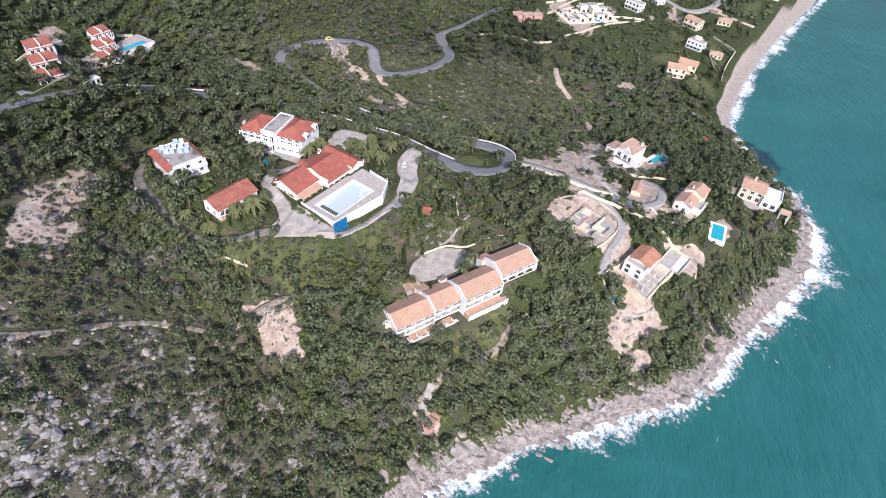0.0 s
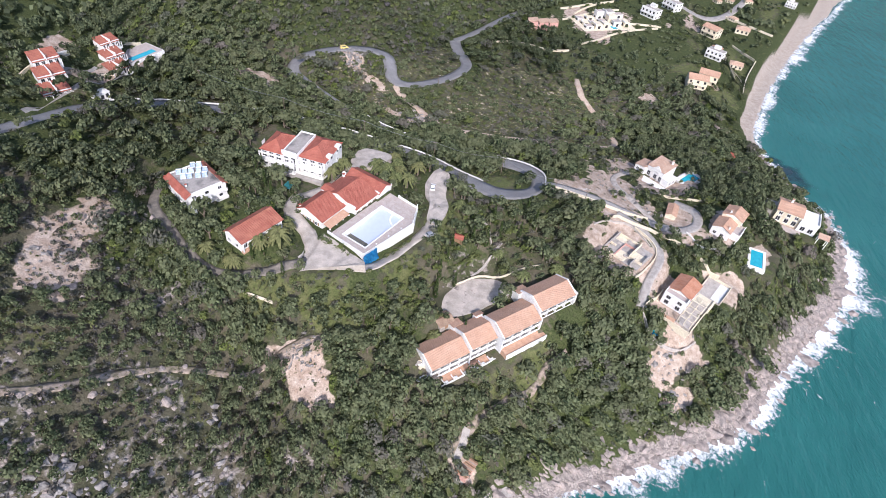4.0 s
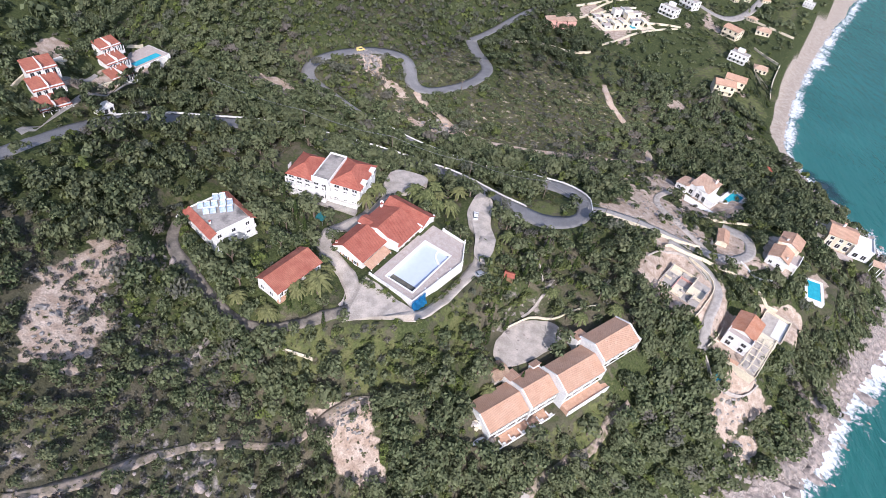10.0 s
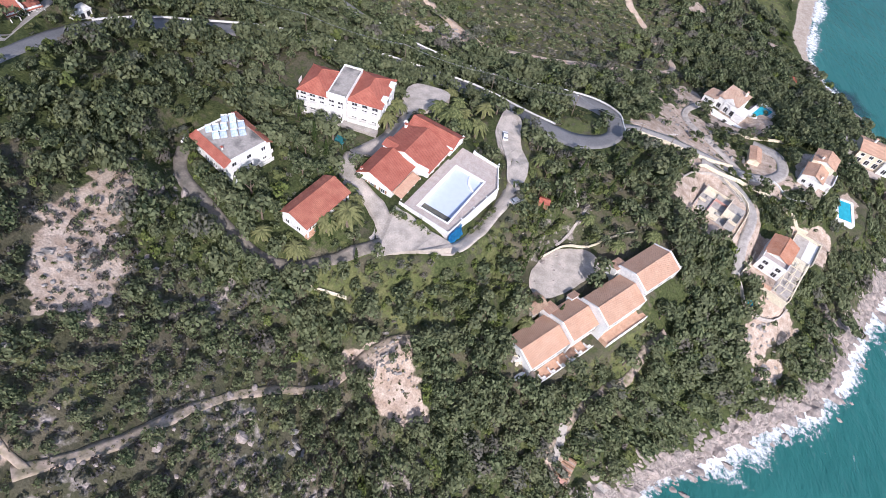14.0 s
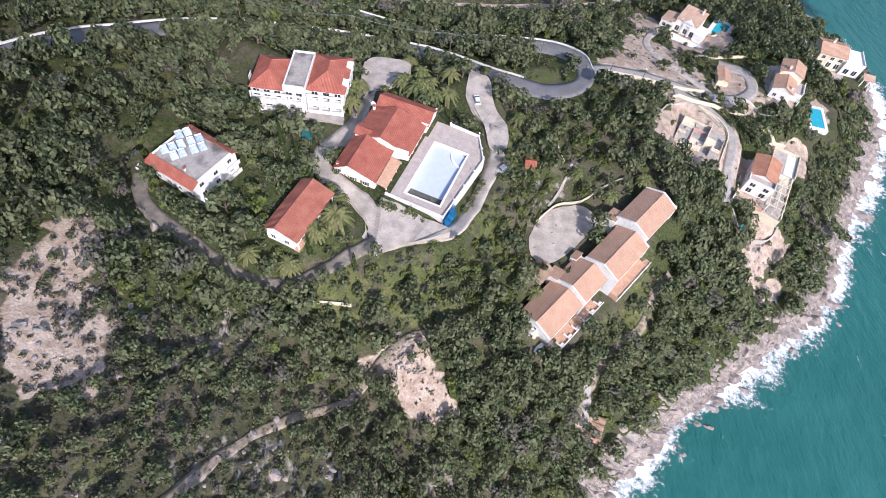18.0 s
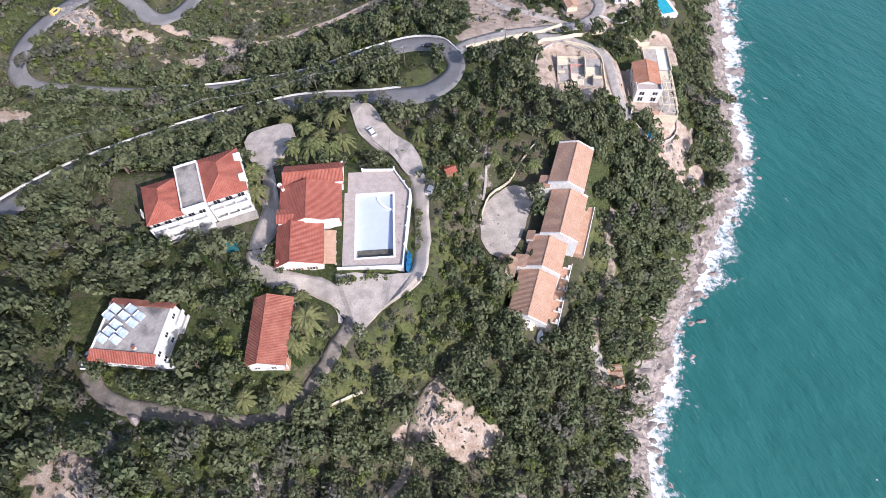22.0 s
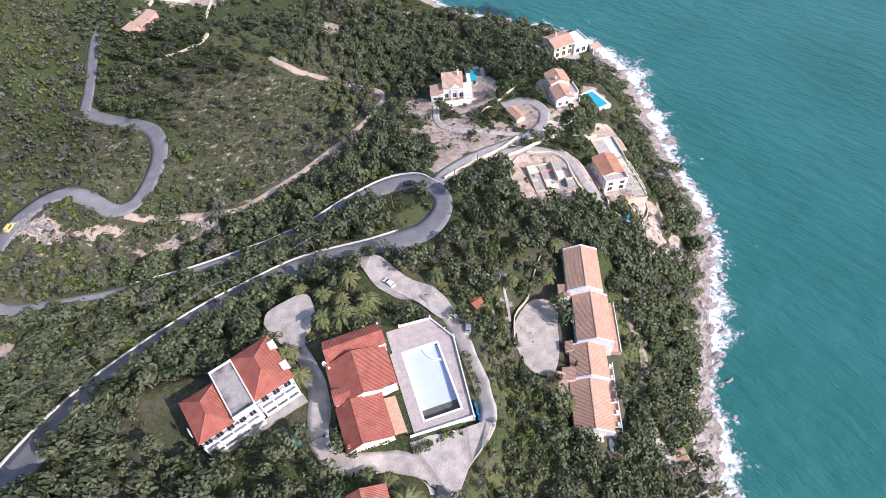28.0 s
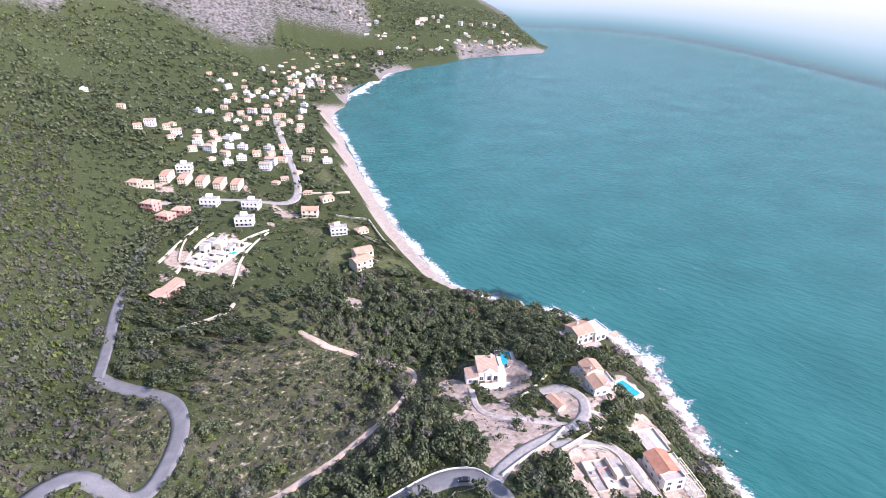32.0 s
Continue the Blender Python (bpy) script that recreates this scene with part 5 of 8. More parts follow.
def terrace_block():
    """The long stepped row of rooms above the sea: four tiled sections, each lower than the last."""
    root = pose(-84, 118, 0, 0, 0, -22) @ Matrix.Diagonal((0.96, 1.08, 1, 1))
    # start, end along the row, offset across, ridge height, bays, floor
    secs = [(11.6, 26.4, 0.1, 32.0, 4, 24.0), (-3.4, 11.6, 1.7, 29.6, 4, 21.6), (-13.2, -3.4, -0.8, 27.6, 3, 19.6), (-26.8, -13.2, -1.2, 26.2, 4, 18.2)]
    h = thing("apartment_row", "long stepped white apartment row with tan tiled roofs", "building", root)
    for u0, u1, v, ridge, bays, floor in secs:
        e = ridge - 2.3
        x0, x1 = v - 5.2, v + 5.3
        part("wall", box(x0, u0 + 0.02, floor - 2.5, v + 3.6, u1 - 0.02, e - 0.05), "plaster", h)
        for xe, xr in ((x0 - 0.35, v), (x1 + 0.3, v)):
            part("roof_slope", slab([(xe, u0 + 0.2, e), (xe, u1 - 0.2, e), (xr, u1 - 0.2, ridge), (xr, u0 + 0.2, ridge)], 0.2, (0, 1, 0)), "tile_tan", h)
        part("ridge_cap", box(v - 0.16, u0 + 0.2, ridge - 0.08, v + 0.16, u1 - 0.2, ridge + 0.09, 0.04), "tile_tan", h)
        # party walls that stand above the tiles
        for uu in (u0, u1):
            bm = bmesh.new()
            prof = [(x0 - 0.4, floor - 2.5), (x1 + 0.3, floor - 2.5), (x1 + 0.3, e + 0.25), (v, ridge + 0.32), (x0 - 0.4, e + 0.25)]
            a, b = [bm.verts.new((p, uu - 0.19, q)) for p, q in prof], [bm.verts.new((p, uu + 0.19, q)) for p, q in prof]
            bm.faces.new(a)
            bm.faces.new(b[::-1])
            for k in range(5):
                bm.faces.new((a[k], b[k], b[(k + 1) % 5], a[(k + 1) % 5]))
            part("party_wall", bm, "plaster", h, "white gable wall standing above the tiles")
        step = (u1 - u0) / bays
        for lvl in (0, 1):
            zf = floor + lvl * 2.85
            lg = part("loggia", box(v + 3.6, u0 + 0.2, zf - 0.22, x1, u1 - 0.2, zf), "plaster", h, "row of shaded white loggias")
            for k in range(bays):
                a = u0 + k * step
                part("balustrade", box(x1 - 0.16, a + 0.35, zf, x1, a + step - 0.05, zf + 0.85), "plaster", lg)
                if k:
                    part("dividing_wall", box(v + 3.6, a - 0.12, zf, x1, a + 0.12, zf + 2.63), "plaster", lg)
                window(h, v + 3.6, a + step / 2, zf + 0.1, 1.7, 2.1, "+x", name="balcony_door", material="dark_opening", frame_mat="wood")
        part("lintel", box(x1 - 0.3, u0 + 0.2, e - 0.35, x1, u1 - 0.2, e - 0.12), "plaster", h)
        for k in range(bays):
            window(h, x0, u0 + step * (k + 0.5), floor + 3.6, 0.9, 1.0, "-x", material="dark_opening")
    # entrance blocks on the uphill side
    for x0, u0, x1, u1, z in ((-8.0, 10.4, -4.6, 14.2, 29.0), (-8.6, -13.6, -5.2, -10.4, 26.0), (-7.2, -5.4, -5.2, -3.0, 26.6)):
        s = part("stair_block", box(x0, u0, z - 8, x1, u1, z - 0.4), "plaster", h, "small white stair block")
        part("stair_roof", slab([(x0 - 0.25, u0 - 0.25, z - 0.4), (x0 - 0.25, u1 + 0.25, z - 0.4), (x1, u1 + 0.25, z + 0.5), (x1, u0 - 0.25, z + 0.5)], 0.15, (0, 1, 0)), "tile_tan", s)
    for y, z in ((-25, 20), (-22, 20.2)):
        window(h, 0.5 - 1.1, -26.99, 21.6 + (y + 25) * 0.6, 0.8, 1.0, "-y", material="dark_opening")
    # garden terraces in front, with white dividing walls
    tr = part("front_terrace", box(4.2, -26.8, 15.5, 7.6, -3.6, 18.1), "terracotta_floor", h, "tiled terrace edged with a low white wall")
    part("terrace_wall", box(7.6, -27.0, 15.0, 7.85, -3.6, 18.75), "plaster", tr)
    for k in range(8):
        u = -26.8 + k * 3.3
        part("terrace_divider", box(5.4, u - 0.09, 18.1, 7.6, u + 0.09, 18.8, 0.03), "plaster", tr)
        part("terrace_bench", box(6.7, u + 0.3, 18.1, 7.5, u + 1.3, 18.6, 0.06), "plaster", tr, "white rendered seat")
    tr = part("front_terrace", box(6.9, -3.4, 18.5, 10.2, 12.5, 21.5), "terracotta_floor", h, "red tiled terrace")
    part("terrace_wall", box(10.2, -3.4, 18.0, 10.42, 12.5, 21.9), "plaster", tr)
    # roof end of the north section, cut in two steps
    part("roof_step", box(2.2, 26.4, 24, 5.4, 27.6, 29.5), "plaster", h)
    s = thing("shed", "stone shed with a weathered brown tiled roof by the yard", "shed", pose(-101.6, 109.2, 22.6, 0, 0, -20))
    part("wall", box(-2.3, -2.6, -2.5, 2.3, 2.6, 2.4), "stone", s)
    gable(s, -2.5, -2.8, 2.5, 2.8, 2.4, 3.4, "y", "tile_brown")
    part("door", box(2.3, -0.6, 0, 2.36, 0.6, 2.0), "wood", s)


def ragged(line, amount=0.55):
    """The outline with an uneven, worn edge."""
    d = np.gradient(line, axis=0)
    d /= np.linalg.norm(d, axis=1)[:, None]
    return line + np.stack([d[:, 1], -d[:, 0]], -1) * (amount * (waves2(line[:, 0], line[:, 1], 66, 6, 2) * 2 - 0.3))[:, None]


def gravel_yard():
    poly = [(-106.5, 115.5), (-109.2, 123), (-109, 131), (-104.5, 136), (-98.8, 137.3), (-92.3, 136), (-89.6, 132), (-93.5, 124.6), (-98, 116.5), (-101.5, 112.5)]
    line = ragged(catmull(poly + [poly[0]], 0.8))
    me = link_mesh("yard", prism([tuple(p) for p in line[:-1]], 23.4, 24.36), "gravel")
    tagged(me, "grey gravel parking yard behind the apartment row", "yard", kind="structure")
    wall_line("yard_wall", [(-110, 129), (-105.5, 136.5), (-98, 138.6), (-94, 141.5), (-87, 146)], 0.9, 0.35, "plaster_cream", "low cream stone wall round the gravel yard")
    apron = catmull([(-131, 96.5), (-135, 92.5), (-141, 89.5), (-145, 85.5), (-149.5, 80.5), (-153, 81.5), (-152, 86), (-152.5, 91), (-157, 94.5), (-166, 96), (-167, 99.8), (-150, 99.2), (-138, 97.6), (-131, 96.5)], 0.8)
    apron = ragged(apron, 0.5)
    me = link_mesh("forecourt", prism([tuple(p) for p in apron[:-1]], 44, 47.95), "gravel")
    tagged(me, "pale gravel forecourt before the restaurant", "yard", kind="structure")
    north = catmull([(-171, 145.5), (-169, 148.6), (-164, 150.5), (-159.5, 150.8), (-159.5, 146), (-161.5, 142), (-166.5, 137), (-170, 139), (-171, 145.5)], 0.8)
    north = ragged(north)
    zn = max(float(ground_z(x, y)) for x, y in ((-170, 145), (-160, 146), (-166, 137))) + 0.15
    me = link_mesh("court", prism([tuple(p) for p in north[:-1]], zn - 4, zn), "gravel")
    tagged(me, "pale gravel court between guest house and restaurant", "yard", kind="structure")
    top = catmull([(-143.3, 160.5), (-137, 158), (-133.6, 150.5), (-128.6, 146), (-127, 138), (-131, 136), (-135, 142.5), (-141, 147.2), (-143.3, 160.5)], 0.8)
    top = ragged(top)
    me = link_mesh("car_park", prism([tuple(p) for p in top[:-1]], 39, 42.75), "gravel")
    tagged(me, "pale gravel car park", "yard", kind="structure")


def wall_line(name, pts, h, w, material, label, kind="structure"):
    line = catmull(pts, 2.0)
    d = np.gradient(line, axis=0)
    d /= np.linalg.norm(d, axis=1)[:, None]
    s = np.stack([d[:, 1], -d[:, 0]], -1) * w / 2
    z = ground_z(line[:, 0], line[:, 1])
    bm = bmesh.new()
    rings = [[bm.verts.new((*(line[k] + sg * s[k]), z[k] + zz)) for sg, zz in ((-1, -0.8), (1, -0.8), (1, h), (-1, h))] for k in range(len(line))]
    for a, b in zip(rings, rings[1:]):
        for k in range(4):
            bm.faces.new((a[k], a[(k + 1) % 4], b[(k + 1) % 4], b[k]))
    bm.faces.new(rings[0][::-1])
    bm.faces.new(rings[-1])
    return tagged(link_mesh(name, bm, material), label, "wall", kind=kind)


restaurant()
pool_deck()
guest_house()
solar_house()
small_house()
terrace_block()
gravel_yard()


# ---- villas on the headland ----
def pool_basin(name, label, m, w, l, surround=1.4, rim="stone"):
    p = thing(name, label, "pool", m)
    for x0, y0, x1, y1 in ((-w / 2 - surround, -l / 2 - surround, w / 2 + surround, -l / 2), (-w / 2 - surround, l / 2, w / 2 + surround, l / 2 + surround), (-w / 2 - surround, -l / 2, -w / 2, l / 2), (w / 2, -l / 2, w / 2 + surround, l / 2)):
        part("surround", box(x0, y0, -2.5, x1, y1, 0.25, 0.04), rim, p)
    part("water", box(-w / 2, -l / 2, -1.5, w / 2, l / 2, 0.08), "pool_water", p, "clear turquoise water")
    return p


def windows_row(h, side, at, centres, z, w=1.2, ht=1.3, **kw):
    for c in centres:
        if side in ("+x", "-x"):
            window(h, at, c, z, w, ht, side, material="dark_opening", **kw)
        else:
            window(h, c, at, z, w, ht, side, material="dark_opening", **kw)


def lower_villa():
    z = float(ground_z(-36, 172))
    h = thing("villa", "white villa with a tan tiled roof above terraces on the headland", "villa", pose(-35.5, 173.5, z, 0, 0, -10))
    part("wall", box(-4.2, -7.0, -2, 4.2, 7.0, 5.0), "plaster", h)
    gable(h, -4.2, -3.2, 4.2, 7.0, 5.0, 6.6, "y", "tile_orange")
    part("roof_terrace", box(-4.2, -7.0, 5.0, 4.2, -3.6, 5.12), "paving", h)
    for x0, y0, x1, y1 in ((-4.2, -7.1, 4.2, -6.85), (-4.3, -7.0, -4.05, -3.6), (4.05, -7.0, 4.3, -3.6)):
        part("parapet", box(x0, y0, 4.8, x1, y1, 6.0), "plaster", h)
    for lvl in (0.3, 3.0):
        windows_row(h, "+x", 4.2, (-4, 0, 4), lvl + 0.6)
        windows_row(h, "-x", -4.2, (-4, 0, 4), lvl + 0.6)
        windows_row(h, "-y", -7.0, (-2.2, 2.2), lvl + 0.4, 1.6, 1.8)
    pg = part("pergola", box(4.4, -11.5, -2.5, 10, 4, 0.1), "stone", h, "pale pergola frame over a paved sea terrace")
    for x in (4.8, 7.2, 9.6):
        for y in (-11, -6, -1, 3.6):
            part("post", box(x - 0.14, y - 0.14, 0.1, x + 0.14, y + 0.14, 2.9), "plaster_cream", pg)
        part("beam", box(x - 0.12, -11.2, 2.75, x + 0.12, 3.8, 3.0), "plaster_cream", pg)
    for k in range(5):
        part("beam", box(4.6, -11 + 3.6 * k, 3.0, 9.8, -10.8 + 3.6 * k, 3.2), "plaster_cream", pg)
    part("lower_terrace", box(-5, -13, -3.0, 4.2, -7.2, -0.1), "terracotta_floor", h, "unfinished ochre terrace")
    zz = float(ground_z(-22, 187))
    t = thing("villa_terrace", "pale walled roof terrace beside the villa", "terrace", pose(-23.5, 187, zz, 0, 0, -12))
    part("slab", box(-5, -6.5, -2, 5, 6.5, 0.5), "stone", t)
    for x0, y0, x1, y1 in ((-5, 6.2, 5, 6.5), (4.7, -6.5, 5, 6.2), (-5, -6.5, -4.7, 6.2)):
        part("parapet", box(x0, y0, 0.5, x1, y1, 1.5), "plaster_cream", t)
    part("white_floor", box(0.6, -5.8, 0.5, 4.4, 5.8, 0.56), "plaster", t)
    # sandy front court behind low walls, and a seaward terrace
    f = part("front_court", box(-11.5, -8.0, -3.0, -4.4, 3.0, -0.25), "stone", h, "bare sandy front court behind low walls")
    for x0, y0, x1, y1 in ((-11.8, -8.3, -11.5, 3.0), (-11.5, -8.3, -4.4, -8.0)):
        part("court_wall", box(x0, y0, -3.0, x1, y1, 0.75, 0.03), "plaster_cream", f)
    f = part("sea_terrace", box(4.3, 4.1, -2.6, 11.0, 9.0, -0.1), "plaster_cream", h, "sandy terrace beside the pergola")
    part("terrace_edge", box(10.3, -11.8, -2.6, 10.6, 9.0, 0.55, 0.03), "plaster_cream", f)
    part("terrace_edge", box(-5.2, -13.3, -3.0, 10.3, -13.0, 0.4, 0.03), "plaster_cream", f)
    p = thing("paddling_pool", "small round blue paddling pool on the bare ground", "paddling pool", pose(-37.5, 156.5, float(ground_z(-37.5, 156.5)) + 0.1))
    part("rim", cyl(1.45, -0.4, 0.5, 18, 1.4), "blue_tarp", p)
    part("water", cyl(1.2, 0.44, 0.53, 18), "pool_water", p)


rng_floor = random.Random(2)


def ruin():
    z = float(ground_z(-65, 171))
    r = thing("unfinished_building", "roofless shell of an unfinished building with pale concrete walls", "ruin", pose(-66, 171, z, 0, 0, -6))
    part("slab", box(-8, -7, -1.5, 8, 7, 0.25), "concrete", r)
    for x0, y0, x1, y1 in ((-7.6, 3.2, -3.1, 6.6), (-2.6, -6.6, 1.8, -1.0), (2.4, -2.8, 7.6, 2.6)):
        part("floor_screed", box(x0, y0, 0.25, x1, y1, 0.29), rng_floor.choice(("plaster_cream", "concrete", "earth")), r)
    rng = random.Random(4)
    for x0, y0, x1, y1 in ((-8, 6.7, 2, 7), (-8, -7, -7.7, 7), (-8, -7, 1, -6.7), (-3, -7, -2.7, 3), (2, -3, 2.3, 7), (-3, 2.8, 2, 3.1), (2, -3.2, 8, -2.9), (7.7, -3, 8, 3), (-8, -1, -5, -0.7), (4.6, -7, 4.9, -3)):
        part("wall_stub", box(x0, y0, 0.25, x1, y1, 0.9 + rng.random() * 1.5, 0.03), rng.choice(("plaster_cream", "concrete", "plaster_pink")), r)
    for k in range(5):
        x, y = rng.uniform(-7, 7), rng.uniform(-6, 6)
        part("block_pile", box(x, y, 0.25, x + 1.6, y + 1.0, 0.9, 0.08), rng.choice(("concrete", "stone")), r, "pile of building blocks")


def pool_villa():
    z = float(ground_z(-29, 218))
    h = thing("villa", "cream villa with stepped tan tiled roofs beside a turquoise pool", "villa", pose(-29, 218.5, z, 0, 0, -6))
    part("wall", box(-5, -8, -2, 2.5, 0.5, 4.2), "plaster", h)
    part("wall", box(-4.5, 0.5, -2, 3.8, 8.5, 6.0), "plaster_cream", h)
    part("wall", box(2.5, -5, -2, 6, 2, 3.2), "plaster", h)
    gable(h, -5, -8, 2.5, 0.5, 4.2, 5.9, "y", "tile_tan")
    gable(h, -4.5, 0.7, 3.8, 8.5, 6.0, 7.7, "y", "tile_tan")
    part("roof_terrace", box(2.6, -4.9, 3.2, 6, 2, 3.3), "paving", h)
    part("parapet", box(5.8, -5, 3.1, 6.05, 2, 4.1), "plaster", h)
    windows_row(h, "+x", 6.0, (-3.6, -0.6), 0.8, 1.5, 1.9)
    windows_row(h, "-y", -8.0, (-3.2, -0.2), 1.0)
    windows_row(h, "-x", -5.0, (-6, -3), 1.0)
    windows_row(h, "+x", 3.8, (3.6, 6.6), 3.2)
    windows_row(h, "-x", -4.5, (2.4, 5.2, 7.6), 3.2)
    chimney(h, -2, 2.0, 6.0, 8.4, 0.7, "tile_tan")
    chimney(h, 1.2, -6.5, 4.2, 6.3, 0.6, "tile_tan")
    for k in range(2):
        part("verandah_post", box(5.6, -7.5 + 2.2 * k, -2, 5.9, -7.2 + 2.2 * k, 2.4), "plaster", h)
    pool_basin("swimming_pool", "bright turquoise swimming pool with a white surround", pose(-12.2, 213.8, float(ground_z(-12.2, 213.8)) + 0.3, 0, 0, 8), 5.0, 11.0, 1.2, "plaster")
    zg = float(ground_z(-55, 211))
    g = thing("garage", "low garage with a tan tiled roof by the villa drive", "garage", pose(-55, 211, zg, 0, 0, 12))
    part("wall", box(-2.2, -4.2, -1, 2.2, 4.2, 2.4), "plaster_cream", g)
    gable(g, -2.2, -4.2, 2.2, 4.2, 2.4, 3.3, "y", "tile_tan", wall="plaster_cream")
    for y in (-2, 2):
        part("garage_door", box(2.2, y - 1.2, 0, 2.27, y + 1.2, 2.0), "wood", g)


def tip_villa():
    z = float(ground_z(-4, 255))
    h = thing("villa", "large white and cream villa among trees on the headland", "villa", pose(-4, 254, z, 0, 0, 14))
    part("wall", box(-7, -4.5, -2, 2, 4.5, 5.6), "plaster_cream", h)
    part("wall", box(2, -5.5, -2, 8.5, 3.5, 4.6), "plaster", h)
    part("wall", box(-11, -3, -2, -7, 4, 3.4), "concrete", h)
    gable(h, -7, -4.5, 2, 4.5, 5.6, 7.2, "x", "tile_tan", wall="plaster_cream")
    part("flat_roof", box(2.1, -5.4, 4.6, 8.5, 3.5, 4.72), "plaster", h)
    part("parapet", box(2.0, -5.6, 4.4, 8.6, -5.3, 5.3), "plaster", h)
    part("parapet", box(8.35, -5.5, 4.4, 8.65, 3.5, 5.3), "plaster", h)
    windows_row(h, "-y", -4.5, (-5.4, -2.4, 0.4), 0.9, 1.4, 1.9)
    windows_row(h, "-y", -4.5, (-5.4, -2.4, 0.4), 3.7, 1.2, 1.2)
    windows_row(h, "-y", -5.5, (3.8, 6.6), 0.8, 1.5, 1.8)
    windows_row(h, "-x", -11, (-1.5, 1.8), 0.9)
    windows_row(h, "+x", 8.5, (-3, 0.5), 1.0, 1.4, 1.6)
    part("terrace", box(-9, -9, -2.5, 4, -5.6, 0.1), "paving", h)
    chimney(h, -3, 1.5, 6.4, 8.2, 0.7, "tile_tan")
    part("porch_roof", slab([(9.5, -8.5, 2.2), (13.5, -8.5, 2.2), (13.5, -5.5, 2.9), (9.5, -5.5, 2.9)], 0.14, (1, 0, 0)), "tile_pink", h)
    for x in (9.8, 13.2):
        part("porch_post", box(x - 0.12, -8.3, -2, x + 0.12, -8.06, 2.1), "plaster", h)
        part("porch_post", box(x - 0.12, -5.9, -2, x + 0.12, -5.66, 2.7), "plaster", h)


def white_villa():
    z = float(ground_z(-69, 238))
    h = thing("villa", "angular white villa with pink-tan roofs and a pool terrace", "villa", pose(-69.5, 238.5, z, 0, 0, -12))
    part("wall", box(-4.5, -4.5, -2, 3.5, 4.5, 5.0), "plaster", h)
    part("wall", box(-9.5, -6, -2, -4.5, 0.5, 3.0), "plaster", h)
    part("wall", box(3.5, -5.5, -2, 7, 1, 3.0), "plaster", h)
    part("gable_front", _tri([(-2.2, -4.9, 4.8), (2.2, -4.9, 4.8), (0, -4.9, 6.6)], (0, 0.4, 0)), "plaster", h)
    part("roof_slope", slab([(-4.8, -4.8, 5.0), (3.8, -4.8, 5.0), (3.8, 4.8, 6.0), (-4.8, 4.8, 6.0)], 0.2, (1, 0, 0)), "tile_pink", h)
    part("roof_slope", slab([(-9.8, -6.3, 3.0), (-9.8, 0.8, 3.0), (-4.5, 0.8, 4.1), (-4.5, -6.3, 4.1)], 0.18, (0, 1, 0)), "tile_pink", h)
    rail_arch(h, -1.6, 1.6, -4.95, 0, 4.2, "tall_arch", 0.3)
    windows_row(h, "-y", -4.5, (-3.2, 0, 2.6), 0.4, 1.4, 2.0)
    windows_row(h, "-y", -6, (-8, -6), 0.8)
    windows_row(h, "-x", -9.5, (-4, -1.5), 0.8)
    windows_row(h, "+x", 7, (-3.8, -1), 0.8)
    chimney(h, 2, 3, 5.6, 7.6, 0.7, "tile_pink")
    part("terrace", box(-10, -11, -2.5, 9, -6.0, 0.05), "plaster", h, "white paved terrace")
    pool_basin("swimming_pool", "pale turquoise pool on a white terrace", pose(-55.5, 243.5, float(ground_z(-55.5, 243.5)) + 0.3, 0, 0, -12), 4.5, 8.5, 1.6, "plaster")
    pool_basin("swimming_pool", "small turquoise pool among trees", pose(-57.5, 290, float(ground_z(-57.5, 290)) + 0.3, 0, 0, 20), 4, 8, 1.2)
    z = float(ground_z(-49, 288))
    c = thing("cottage", "small pool house with a red tiled roof among trees", "building", pose(-49, 288, z, 0, 0, 15))
    part("wall", box(-3, -2.4, -1.5, 3, 2.4, 2.6), "plaster_cream", c)
    gable(c, -3, -2.4, 3, 2.4, 2.6, 3.7, "x", "tile_red", wall="plaster_cream")
    windows_row(c, "-y", -2.4, (-1.4, 1.4), 0.8, 1.0, 1.1)


